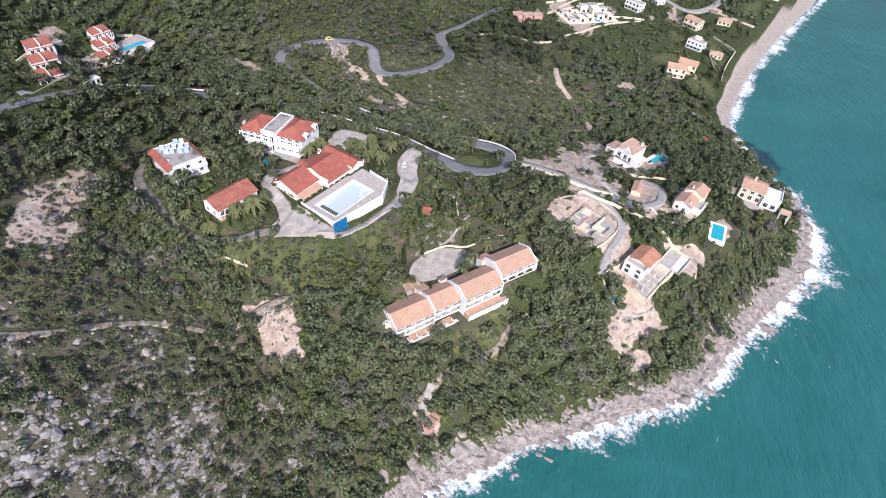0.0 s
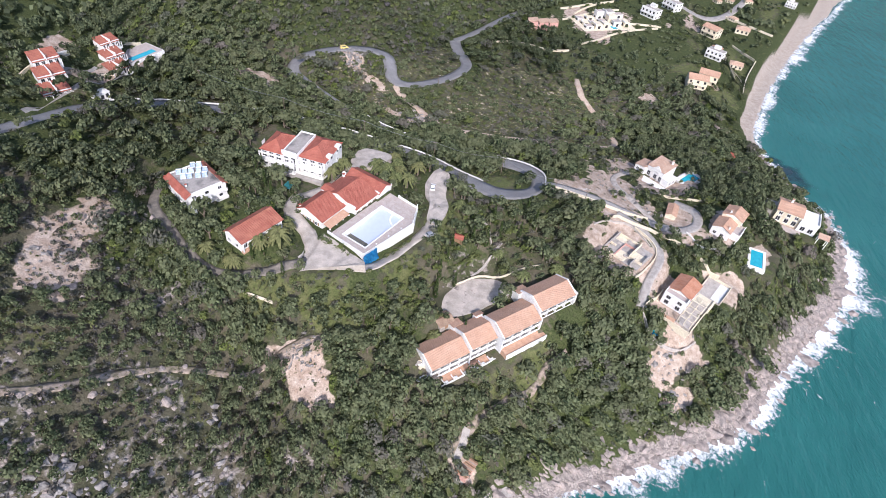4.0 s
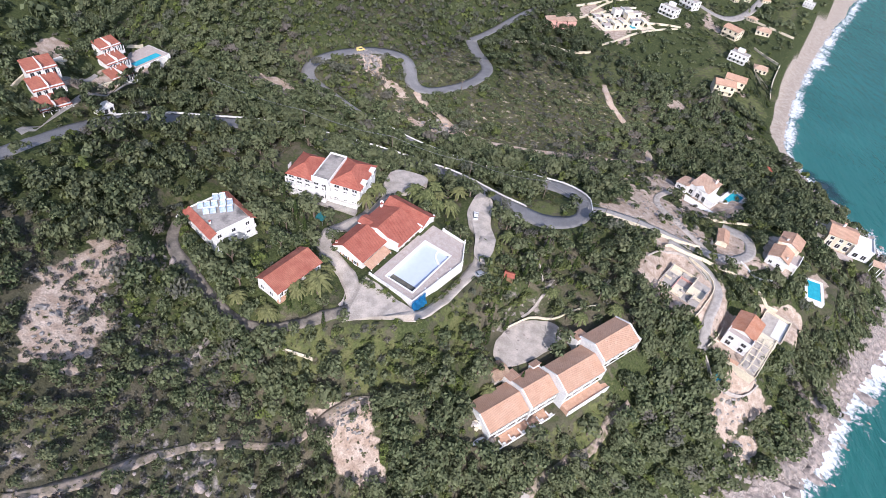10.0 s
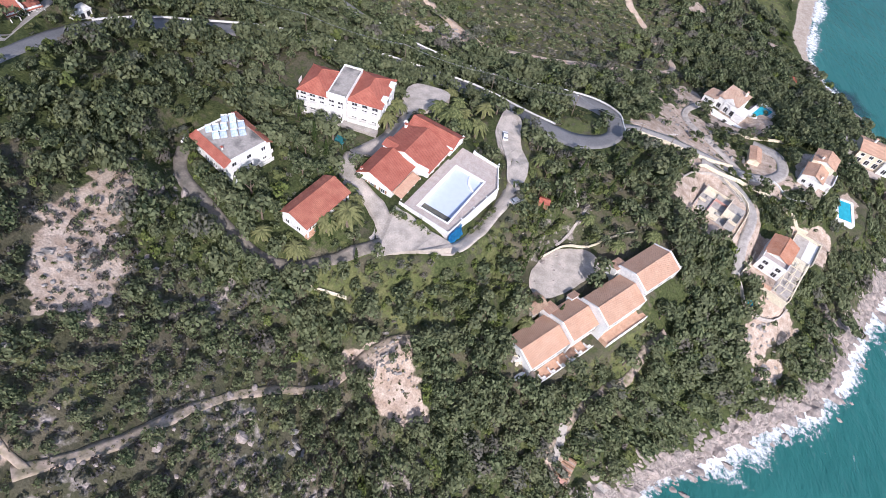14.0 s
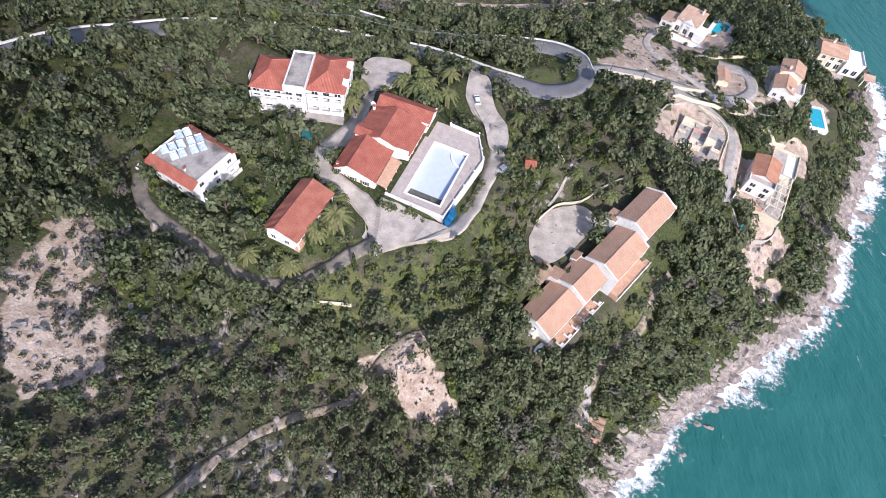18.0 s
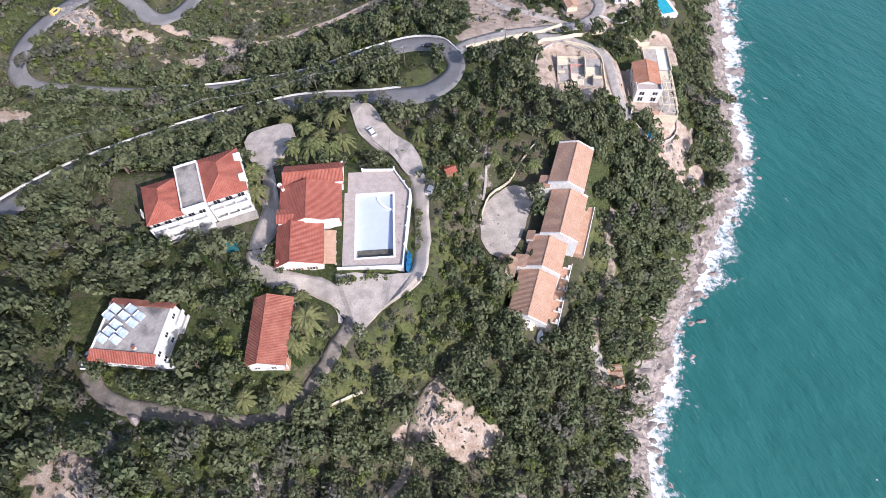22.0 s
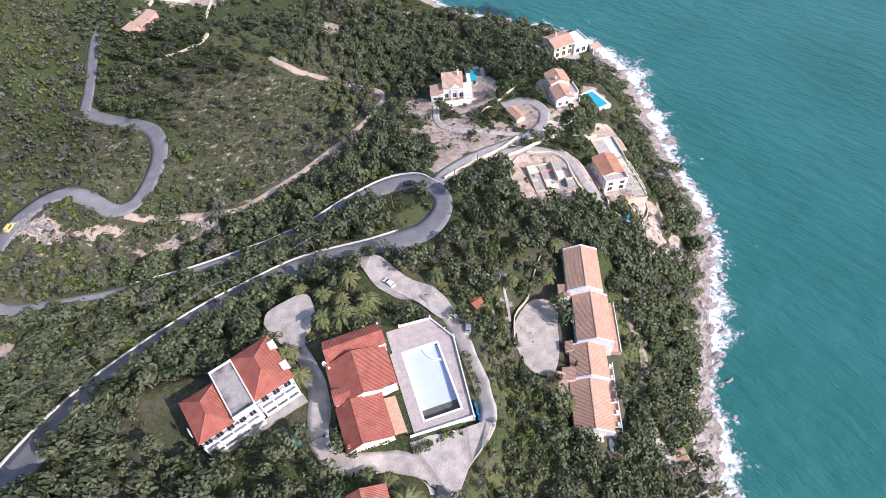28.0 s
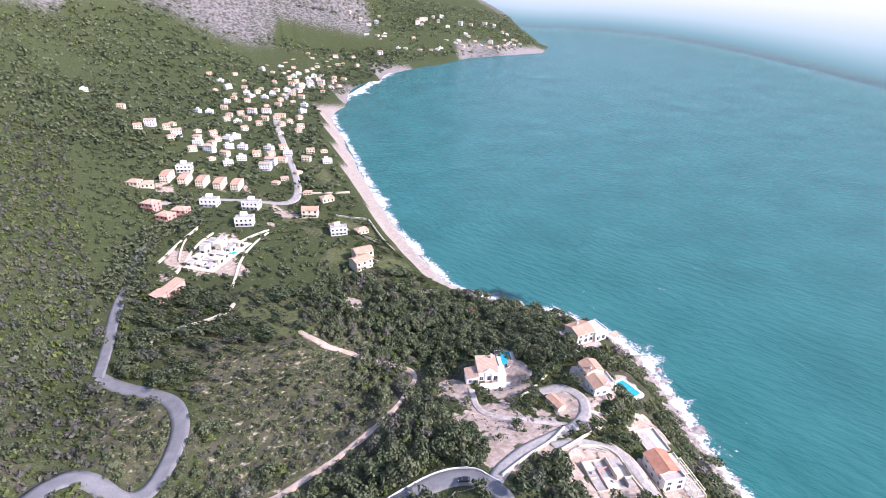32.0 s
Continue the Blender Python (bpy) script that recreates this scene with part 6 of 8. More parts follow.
def villa_walls():
    wall_line("garden_wall", [(-175.6, 348.8), (-160, 366), (-145, 383)], 1.2, 0.8, "plaster_cream", "long pale terrace wall")
    wall_line("retaining_wall", [(-56, 164), (-54.5, 172), (-53.5, 179), (-58, 182.5), (-68, 183)], 1.1, 0.4, "plaster_cream", "pale retaining wall beside the villa drive")
    wall_line("retaining_wall", [(-46, 160), (-44, 166), (-43, 172)], 1.6, 0.4, "plaster_cream", "pale retaining wall below the villa")
    wall_line("retaining_wall", [(-45, 157), (-36, 154), (-27, 157), (-23, 164)], 1.4, 0.45, "stone", "stone retaining wall of the lower garden")
    wall_line("garden_wall", [(-103, 177.5), (-89, 183), (-76, 188), (-64, 195)], 1.3, 0.4, "plaster_cream", "pale rendered wall along the villa road")
    wall_line("garden_wall", [(-78, 181.5), (-61, 188), (-49, 193.5), (-38, 195), (-23.5, 194.5)], 1.5, 0.4, "plaster_cream", "pale stone boundary wall of the villas")
    wall_line("garden_wall", [(-66.4, 219), (-55, 223.5), (-40.4, 231)], 1.2, 0.4, "plaster_cream", "pale garden wall")
    wall_line("garden_wall", [(-82, 171), (-78, 178), (-70, 182), (-58, 180)], 0.8, 0.4, "stone", "low stone wall round the unfinished building")
    wall_line("garden_wall", [(-45, 203), (-36, 201), (-30, 204)], 0.7, 0.4, "plaster", "low white wall beside the lawn")
    wall_line("retaining_wall", [(-163, 64), (-157, 66.5), (-149, 69.5)], 0.9, 0.5, "plaster_cream", "pale retaining wall on the slope")
    wall_line("field_wall", [(-196, 295), (-187.6, 303.6), (-175, 317), (-162, 332.5)], 1.2, 0.8, "plaster_cream", "long pale field wall")
    wall_line("field_wall", [(-180.5, 356), (-166, 372), (-152, 388.7)], 1.2, 0.8, "plaster_cream", "long pale terrace wall")
    wall_line("field_wall", [(-157, 341.8), (-138, 361), (-119.8, 380)], 1.0, 0.7, "plaster_cream", "pale field wall")
    for name, width, material, label, line, z in ROAD_LINES[:1]:
        d = np.gradient(line, axis=0)
        d /= np.linalg.norm(d, axis=1)[:, None]
        s = np.stack([d[:, 1], -d[:, 0]], -1)
        near = lambda px, py: int(np.argmin(np.hypot(line[:, 0] - px, line[:, 1] - py)))
        k0, k1, k2, k3 = near(-240, 85), near(-126, 164), near(-108, 175), near(-207, 182)
        wall_line("road_wall", [tuple(p) for p in (line - s * 2.95)[k0:k1:4]], 0.75, 0.3, "plaster", "low white parapet along the road")
        wall_line("road_wall", [tuple(p) for p in (line + s * 2.95)[k2:k3:3]], 0.75, 0.3, "plaster", "low white parapet round the hairpin bend")


def terraced_row(x, y, turn):
    """Three white houses stepping down the slope, each with a red roof over a balcony."""
    z = float(ground_z(x, y)) - 2.2
    for k in range(3):
        h = thing("terraced_house", "white terraced house with red tiled roof on the hillside", "house", pose(x, y, z, 0, 0, turn) @ pose(0, -5.4 * k, 4.4 - 2.9 * k) @ Matrix.Diagonal((0.78, 1, 1, 1)), "terraced houses on the hill")
        part("wall", box(-5.0, -2.6, -7, 5.0, 2.8, 2.9), "plaster", h)
        for s in (0, 1):
            part("roof_slope", slab([(-5.2 + 5.3 * s, -2.9, 2.7), (-0.1 + 5.3 * s, -2.9, 2.7), (-0.1 + 5.3 * s, 2.9, 4.1), (-5.2 + 5.3 * s, 2.9, 4.1)], 0.2, (1, 0, 0)), "tile_red_weathered", h)
        part("party_wall", box(-0.15, -3.0, 2.2, 0.15, 2.9, 4.2), "plaster", h)
        b = part("balcony", box(-5.0, -4.2, -0.25, 5.0, -2.6, 0), "plaster", h)
        for px in (-5.0, -2.5, 0.0, 2.5, 4.75):
            part("pillar", box(px, -4.2, 0, px + 0.25, -3.95, 2.6), "plaster", b)
        part("balustrade", box(-5.0, -4.2, 0, 5.0, -4.08, 0.8), "plaster", b)
        windows_row(h, "-y", -2.6, (-3.6, -1.4, 1.4, 3.6), 0.3, 1.3, 2.0)
        windows_row(h, "+x", 5.0, (-1, 1.4), 0.8, 0.9, 1.0)


def hill_pool():
    z = float(ground_z(-253, 112)) + 1.4
    p = thing("pool_platform", "white pool platform built out on tall walls over the slope", "terrace", pose(-252.5, 112, z, 0, 0, -14))
    part("platform", box(-6, -8, -6, 5.5, 9, 0), "plaster", p)
    part("paving", box(-5.7, -7.7, 0, 5.2, 8.7, 0.06), "paving", p)
    part("water", box(1.2, -6, 0.06, 4.2, 6, 0.12), "pool_water", p, "dark turquoise water")
    for y in (-5, -1, 3, 7):
        part("buttress", box(5.5, y - 0.3, -6, 6.3, y + 0.3, -0.2), "plaster", p)
    zs = float(ground_z(-243.5, 83))
    s = thing("roadside_shed", "small white flat-roofed shed beside the hill road", "shed", pose(-244.5, 83, zs, 0, 0, -12))
    part("wall", box(-2.0, -3.6, -1.5, 2.0, 3.6, 2.4), "plaster", s)
    part("flat_roof", box(-2.2, -3.8, 2.4, 2.2, 3.8, 2.6), "plaster", s)
    # dark plates on the solid wall, shade of the openings painted in
    for y in (-2, 0.5, 2.5):
        part("opening", box(1.98, y - 0.6, 0.4, 2.05, y + 0.6, 2.0), "dark_opening", s)
    wall_line("terrace_wall", [(-272.2, 78), (-272, 88)], 1.6, 1.2, "plaster", "long white wall on the hillside")
    wall_line("terrace_wall", [(-256, 84), (-255, 92), (-252, 97)], 0.9, 0.5, "plaster_cream", "pale garden terrace wall")
    wall_line("terrace_wall", [(-259, 118), (-267, 108), (-271, 96)], 1.2, 0.6, "plaster_cream", "pale terrace wall on the hillside")
    wall_line("terrace_wall", [(-268, 66), (-272, 78), (-270, 86)], 1.2, 0.6, "plaster_cream", "pale terrace wall on the hillside")


lower_villa()
ruin()
pool_villa()
tip_villa()
white_villa()
villa_walls()
terraced_row(-264, 102.3, 72)
terraced_row(-264.5, 75.6, 70)
hill_pool()


# ---- the village along the bay ----
def house_mesh(wall, tile, w, d, storeys, style):
    h = new("house")
    e = 2.9 * storeys
    part("wall", box(-w / 2, -d / 2, -3, w / 2, d / 2, e), wall, h)
    if style == "gable":
        gable(h, -w / 2, -d / 2, w / 2, d / 2, e, e + 1.7, "x", tile, wall=wall)
    elif style == "hip":
        hip(h, -w / 2, -d / 2, w / 2, d / 2, e, e + 1.7, tile)
    else:
        part("flat_roof", box(-w / 2 + 0.2, -d / 2 + 0.2, e, w / 2 - 0.2, d / 2 - 0.2, e + 0.1), "concrete", h)
        part("parapet", box(-w / 2, -d / 2 - 0.02, e - 0.1, w / 2, -d / 2 + 0.25, e + 0.8), wall, h)
        part("stair_head", box(-w / 4, d / 8, e, w / 8, d / 2 - 0.3, e + 2.2), wall, h)
    for s in range(storeys):
        for x in np.linspace(-w / 2 + 1.6, w / 2 - 1.6, max(2, int(w / 3))):
            part("window", box(x - 0.6, -d / 2 - 0.04, 0.8 + 2.9 * s, x + 0.6, -d / 2 + 0.02, 2.2 + 2.9 * s), "dark_opening", h)
        for y in (-d / 4, d / 4):
            part("window", box(w / 2 - 0.02, y - 0.55, 0.8 + 2.9 * s, w / 2 + 0.04, y + 0.55, 2.1 + 2.9 * s), "dark_opening", h)
    if storeys > 1:
        b = part("balcony", box(-w / 2 + 0.4, -d / 2 - 1.4, 2.7, w / 2 - 0.4, -d / 2, 2.9), wall, h)
        part("balustrade", box(-w / 2 + 0.4, -d / 2 - 1.4, 2.9, w / 2 - 0.4, -d / 2 - 1.28, 3.7), wall, b)
    return h


HOUSES = []


def village():
    kinds = [("plaster_cream", "tile_tan", 10, 8, 2, "hip", "cream two-storey house with a hipped tiled roof"), ("plaster_cream", "tile_tan", 11, 8, 2, "gable", "cream two-storey house with a tan tiled roof"),
             ("plaster", "tile_tan", 12, 8, 2, "flat", "white flat-roofed apartment house with balconies"), ("plaster_cream", "tile_pink", 9, 7, 1, "hip", "small cream house with a tiled roof"),
             ("plaster_pink", "tile_pink", 10, 8, 2, "hip", "pink house with a tiled roof"), ("plaster", "tile_pink", 14, 9, 3, "gable", "tall white house with a tiled roof"),
             ("plaster_cream", "tile_tan", 9, 22, 3, "gable", "long narrow cream apartment block with a tiled roof")]
    made = {}

    def put(kind, x, y, turn, group, size=0.64):
        if float(coast_field(x, y)) < 16:
            return
        z = float(ground_z(x, y))
        m = pose(x, y, z, 0, 0, turn)
        HOUSES.append((x, y))
        if kind in made:
            h, first = made[kind]
            k = size / first
            tagged(copy_thing(h, m @ Matrix.Diagonal((k, k, k, 1))), group=group)
        else:
            h = house_mesh(*kinds[kind][:6])
            made[kind] = h, size
            h.matrix_world = m @ Matrix.Diagonal((size, size, size, 1))
            tagged(h, kinds[kind][6] + " near the bay", "house", group)

    # the houses nearest the headland
    near = [(1, -87, 337, 20), (1, -82, 345, 20), (2, -86, 371, 12), (0, -83, 395, 30), (1, -87, 427, 5), (2, -127, 395, -10), (2, -117, 427, -10), (2, -139, 427, -10), (4, -172, 411, -35), (4, -157, 408, -20), (4, -166, 399, -35),
            (3, -178, 437, -20), (3, -171, 439, 10), (2, -146, 473, 0), (3, -66, 415, 40), (3, -70, 455, 20)]
    for k in range(5):
        x, y = -158 + 10 * k, 455 + 1.6 * k
        put(6, x, y, -8, "apartment blocks in a row")
    for k, x, y, turn in near:
        put(k, x, y, turn, "houses behind the beach", 0.95)
    rng = random.Random(11)
    # clusters further along the bay: centre, spread, how many
    for cx, cy, sx, sy, n in ((-148, 528, 9, 9, 7), (-115, 512, 14, 8, 14), (-78, 514, 12, 7, 14), (-128, 519, 8, 8, 6), (-91, 575, 10, 12, 12), (-62, 568, 9, 10, 14), (-50, 628, 14, 16, 26), (-8, 695, 14, 14, 26), (-80, 645, 9, 9, 6), (5, 657, 10, 8, 12), (-184, 562, 6, 6, 2), (-85, 480, 8, 8, 4), (40, 720, 20, 9, 10)):
        done = []
        for _ in range(n * 6):
            x, y = rng.gauss(cx, sx), rng.gauss(cy, sy)
            if len(done) < n and all(math.hypot(x - a, y - b) > 8.5 for a, b in done + HOUSES):
                done.append((x, y))
                put(rng.choice((0, 1, 1, 2, 2, 3, 3, 5)), x, y, rng.uniform(-40, 40), "houses of the bay village")
    # on the far cape
    for _ in range(60):
        s = rng.random()
        x, y = 110 + 230 * s, 735 + 40 * s
        x, y = x - rng.uniform(0, 20), y + 14 + 90 * rng.random() ** 1.5
        put(rng.choice((0, 1, 2, 2, 5)), x, y, rng.uniform(-60, 60), "houses on the far cape")


def hillside_complex():
    z = float(ground_z(-149, 363))
    c = thing("holiday_complex", "sprawling white flat-roofed holiday complex on terraces", "building", pose(-149, 363, z, 0, 0, -41))
    rng = random.Random(6)
    for k in range(15):
        x0, y0 = -9.5 + 6.2 * (k % 3) + rng.uniform(-1.2, 1.2), -17 + 7.0 * (k // 3) + rng.uniform(-1.5, 1.5)
        x1, y1, zz = x0 + rng.uniform(3.2, 6.0), y0 + rng.uniform(3.5, 6.5), rng.choice((1.6, 2.9, 2.9, 3.4, 5.2))
        b = part("wing", box(x0, y0, -3, x1, y1, zz), rng.choice(("plaster", "plaster_cream", "plaster_cream")), c)
        part("parapet", box(x0 - 0.1, y0 - 0.1, zz - 0.1, x1 + 0.1, y0 + 0.2, zz + 0.5), "plaster", b)
        part("flat_roof", box(x0 + 0.2, y0 + 0.3, zz, x1 - 0.2, y1 - 0.2, zz + 0.1), rng.choice(("concrete", "plaster_cream", "paving")), b)
        xx, yy = (x0 + x1) / 2, (y0 + y1) / 2
        part("window", box(xx - 0.9, y0 - 0.15, 0.3, xx + 0.9, y0 - 0.05, min(zz, 2.4) - 0.3), "dark_opening", b)
        part("window", box(x1 - 0.02, yy - 0.9, 0.3, x1 + 0.05, yy + 0.9, min(zz, 2.4) - 0.3), "dark_opening", b)
    part("terrace", box(-12, -19, -4, 11, 19, 0.15), "plaster_cream", c, "pale paved terraces")
    part("pool_water", box(3.5, 2.5, 0.15, 9.5, 6.0, 0.2), "pool_water", c, "small dark pool")
    z = float(ground_z(-181, 312))
    for k in range(3):
        h = thing("terraced_house", "small pink terraced house with balconies below the woods", "house", pose(-187.5 + 4.3 * k, 325 + 6.3 * k, float(ground_z(-187.5 + 4.3 * k, 325 + 6.3 * k)), 0, 0, -35), "pink terraced houses")
        part("wall", box(-2.9, -2.8, -2, 2.9, 2.8, 4.6), "plaster_pink", h)
        part("roof_slope", slab([(-3.1, -3.0, 4.6), (3.1, -3.0, 4.6), (3.1, 3.0, 5.5), (-3.1, 3.0, 5.5)], 0.2, (1, 0, 0)), "tile_pink", h)
        for lvl in (0.1, 2.4):
            for x in (-1.45, 1.45):
                # no recess is cut: loggia shade is a near-black plate on the wall
                part("loggia_opening", box(x - 1.1, -2.86, lvl, x + 1.1, -2.75, lvl + 1.9), "dark_opening", h)
                part("balustrade", box(x - 1.3, -3.2, lvl, x + 1.3, -3.05, lvl + 0.7), "plaster", h)


village()
hillside_complex()


def garden_walls():
    for pts in ([(-170.4, 358), (-161, 375), (-151.2, 391)], [(-149.5, 358), (-134.2, 372.7), (-118.5, 383.6)], [(-56, 436), (-58, 409), (-58.6, 384)], [(-83.3, 461), (-67, 463.5), (-53, 465.5)], [(-74, 413), (-70, 400), (-66, 386)], [(-57, 436.5), (-64, 436.3), (-71.8, 436)], [(-60, 400), (-67, 401), (-74, 403)]):
        wall_line("garden_wall", pts, 1.5, 0.5, "plaster_cream", "pale stone wall along the garden plots by the beach")


garden_walls()


# ---- cars, poles and small things ----
def car(x, y, turn, paint, label, van=False):
    z = float(ground_z(x, y))
    d, lv = near_road(np.array([x]), np.array([y]))
    z = max(z, float(lv[0]) + 0.2 if float(d[0]) < 0 else z)
    for yx, yy, yr, yz in ((-138, 146, 9, 42.75),):
        if math.hypot(x - yx, y - yy) < yr:
            z = max(z, yz)
    c = thing("van" if van else "car", label, "van" if van else "car", pose(x, y, z, 0, 0, turn), "parked cars")
    bm = bmesh.new()
    L, W, H = (2.5, 0.92, 1.95) if van else (2.1, 0.86, 1.45)
    prof = [(-L, 0.32), (-L, 0.85), (-L * 0.92, 1.0), (-L * (0.97 if van else 0.70), H - 0.08), (-L * 0.5, H), (L * (0.35 if van else 0.12), H), (L * 0.52, 0.98), (L * 0.95, 0.80), (L, 0.6), (L, 0.32)]
    a, b = [bm.verts.new((p, -W, q)) for p, q in prof], [bm.verts.new((p, W, q)) for p, q in prof]
    for v in (a, b):
        for k in (3, 4, 5):
            v[k].co.y *= 0.84
    bm.faces.new(a)
    bm.faces.new(b[::-1])
    for k in range(len(prof)):
        j = (k + 1) % len(prof)
        bm.faces.new((a[k], b[k], b[j], a[j]))
    bmesh.ops.bevel(bm, geom=bm.edges[:], offset=0.04, segments=1, affect="EDGES")
    part("body", bm, paint, c)
    part("windscreen", slab([(L * 0.17, -W * 0.8, H - 0.08), (L * 0.17, W * 0.8, H - 0.08), (L * 0.50, W * 0.86, 1.05), (L * 0.50, -W * 0.86, 1.05)], -0.03, (0, 1, 0)), "glass", c)
    part("rear_window", slab([(-L * 0.73, -W * 0.8, H - 0.12), (-L * 0.73, W * 0.8, H - 0.12), (-L * 0.90, W * 0.86, 1.08), (-L * 0.90, -W * 0.86, 1.08)], -0.03, (0, 1, 0)), "glass", c)
    for s in (-1, 1):
        part("side_window", box(-L * 0.66, s * W * 0.87, 1.0, L * 0.28, s * W * 0.94, H - 0.16), "glass", c)
        for px in (-L * 0.62, L * 0.62):
            w = part("wheel", bar((px, s * (W - 0.2), 0.32), (px, s * (W + 0.02), 0.32), 0.32, 12), "rubber", c)
            part("rim", bar((px, s * (W + 0.0), 0.32), (px, s * (W + 0.035), 0.32), 0.18, 10), "steel", w)
        part("headlight", box(L * 0.96, s * 0.45, 0.62, L * 1.005, s * 0.75, 0.76), "white_paint", c)


def pole(x, y, h=8.0):
    z = float(ground_z(x, y))
    p = thing("utility_pole", "weathered wooden utility pole beside the road", "pole", pose(x, y, z, 0, 0, 20), "utility poles along the road")
    part("mast", cyl(0.17, -0.8, h, 8, 0.11), "trunk", p)
    part("cross_arm", box(-0.9, -0.06, h - 0.6, 0.9, 0.06, h - 0.46), "trunk", p)
    for k in (-0.8, -0.3, 0.3, 0.8):
        part("insulator", cyl(0.05, h - 0.46, h - 0.25, 6, x=k), "white_paint", p)
    return Vector((x, y, z + h - 0.3))


def wires(name, a, b, off):
    bm = bmesh.new()
    pts = []
    for k in range(13):
        t = k / 12
        q = a.lerp(b, t) + Vector(off)
        q.z -= 1.6 * 4 * t * (1 - t)
        pts.append(q)
    rings = [[bm.verts.new(q + Vector((0.03 * math.cos(c), 0, 0.03 * math.sin(c)))) for c in (0, 2.1, 4.2)] for q in pts]
    for p, q in zip(rings, rings[1:]):
        for k in range(3):
            bm.faces.new((p[k], p[(k + 1) % 3], q[(k + 1) % 3], q[k]))
    tagged(link_mesh(name, bm, "steel"), "thin overhead cable sagging between the poles", "cable")


def small_things():
    car(-138.8, 149.5, 118, "car_white", "white pickup parked on the gravel car park", van=False)
    car(-125.2, 131.0, 70, "car_silver", "silver-blue car parked beside the garden wall")
    car(-204.6, 77.2, 80, "car_white", "small white car parked beside the solar house")
    car(-114.5, 181.2, 155, "car_black", "dark car on the hairpin bend")
    car(-233.2, 221.0, 76, "car_yellow", "yellow van on the winding road", van=True)
    car(-186.0, 136.5, 10, "car_white", "white car half hidden by trees")
    poles = [pole(x, y, h) for x, y, h in ((-228, 125, 8), (-205, 146, 8), (-180, 164.5, 9), (-152, 171, 9), (-124, 174, 9), (-101, 174, 8), (-90, 179, 8))]
    for a, b in zip(poles, poles[1:]):
        for off in ((-0.6, 0, 0), (0, 0, 0.15), (0.6, 0, 0)):
            wires("cable", a, b, off)
    pole(-192, 240, 8)
    pole(-214, 214, 8)
    # pulled-up boat
    z = float(ground_z(-95.2, 84.2))
    b = thing("boat", "upturned white rowing boat lying on the rubble", "boat", pose(-94.7, 84.1, z + 0.15, 0, 0, 62))
    bm = bmesh.new()
    rings = []
    for k in range(9):
        t = -1 + 2 * k / 8
        w = 0.85 * (1 - t * t) ** 0.6 + 0.03
        rings.append([bm.verts.new((2.2 * t, w * math.cos(math.pi * j / 6), 0.62 * w * math.sin(math.pi * j / 6))) for j in range(7)])
    for r, q in zip(rings, rings[1:]):
        for j in range(6):
            bm.faces.new((r[j], r[j + 1], q[j + 1], q[j]))
        bm.faces.new((r[6], r[0], q[0], q[6]))
    bm.faces.new(rings[0])
    bm.faces.new(rings[-1][::-1])
    hull = part("hull", bm, "white_paint", b)
    part("keel", box(-2.0, -0.05, 0.45, 2.0, 0.05, 0.62), "white_paint", hull)
    # green covered frame in the garden
    z = float(ground_z(-177, 107.8))
    g = thing("covered_frame", "low garden frame under a dark green cover", "garden frame", pose(-177, 107.8, z, 0, 0, 8))
    for x in (-1.3, 1.3):
        for y in (-1.5, 1.5):
            part("leg", cyl(0.06, -0.4, 2.0, 6, x=x, y=y), "steel", g)
    part("cover", slab([(-1.5, -1.8, 1.9), (1.5, -1.8, 1.9), (1.5, 1.8, 2.2), (-1.5, 1.8, 2.2)], 0.08, (1, 0, 0)), "green_cover", g)
    # platform and hut by the sea
    z = float(ground_z(-64, 68))
    p = thing("sea_platform", "weathered concrete platform above the rocks", "platform", pose(-63.5, 68, z, 0, 0, 60))
    part("slab", box(-3.5, -2.0, -2.5, 3.5, 2.0, 0.6, 0.05), "concrete", p)
    part("kerb", box(-3.5, 1.7, 0.6, 3.5, 2.0, 1.0), "concrete", p)
    z = float(ground_z(-71.2, 72))
    h = thing("hut", "small hut with an orange-brown slatted roof by the sea path", "hut", pose(-71.2, 72, z, 0, 0, -14))
    part("wall", box(-1.7, -3.1, -1.5, 1.7, 3.1, 2.1), "plaster_pink", h)
    # plate on the wall, coloured as the dark inside
    part("doorway", box(-1.74, -0.5, 0, -1.69, 0.5, 1.9), "dark_opening", h)
    for k in range(14):
        y = -3.5 + 0.5 * k
        part("roof_slat", slab([(-2.1, y, 2.1), (-2.1, y + 0.42, 2.1), (2.1, y + 0.42, 2.5), (2.1, y, 2.5)], 0.07, (0, 1, 0)), ("terracotta_floor", "wood", "terracotta_floor", "earth")[k % 4], h)
    wall_line("concrete_path", [(-75.5, 84), (-74.6, 78), (-74.4, 72), (-72, 67)], 0.25, 2.2, "concrete", "worn concrete path beside the hut")
    wall_line("concrete_path", [(-60, 77), (-62, 72), (-65, 67)], 0.3, 2.6, "concrete", "worn concrete landing above the rocks")
    # jumble behind the apartment row
    rng = random.Random(8)
    for k in range(7):
        x, y = -97.5 + rng.uniform(-1.6, 1.6), 87.6 + rng.uniform(-1.4, 1.2)
        s = rng.uniform(0.5, 1.0)
        t = thing("rubble_block", "pale broken block in a rubble heap", "rubble", pose(x, y, float(ground_z(x, y)), rng.uniform(-20, 20), rng.uniform(-20, 20), rng.uniform(0, 90)), "rubble heap")
        part("block", box(-s, -s * 0.6, -0.2, s, s * 0.6, s * 0.7, 0.12), rng.choice(("plaster", "concrete", "plaster_cream")), t)
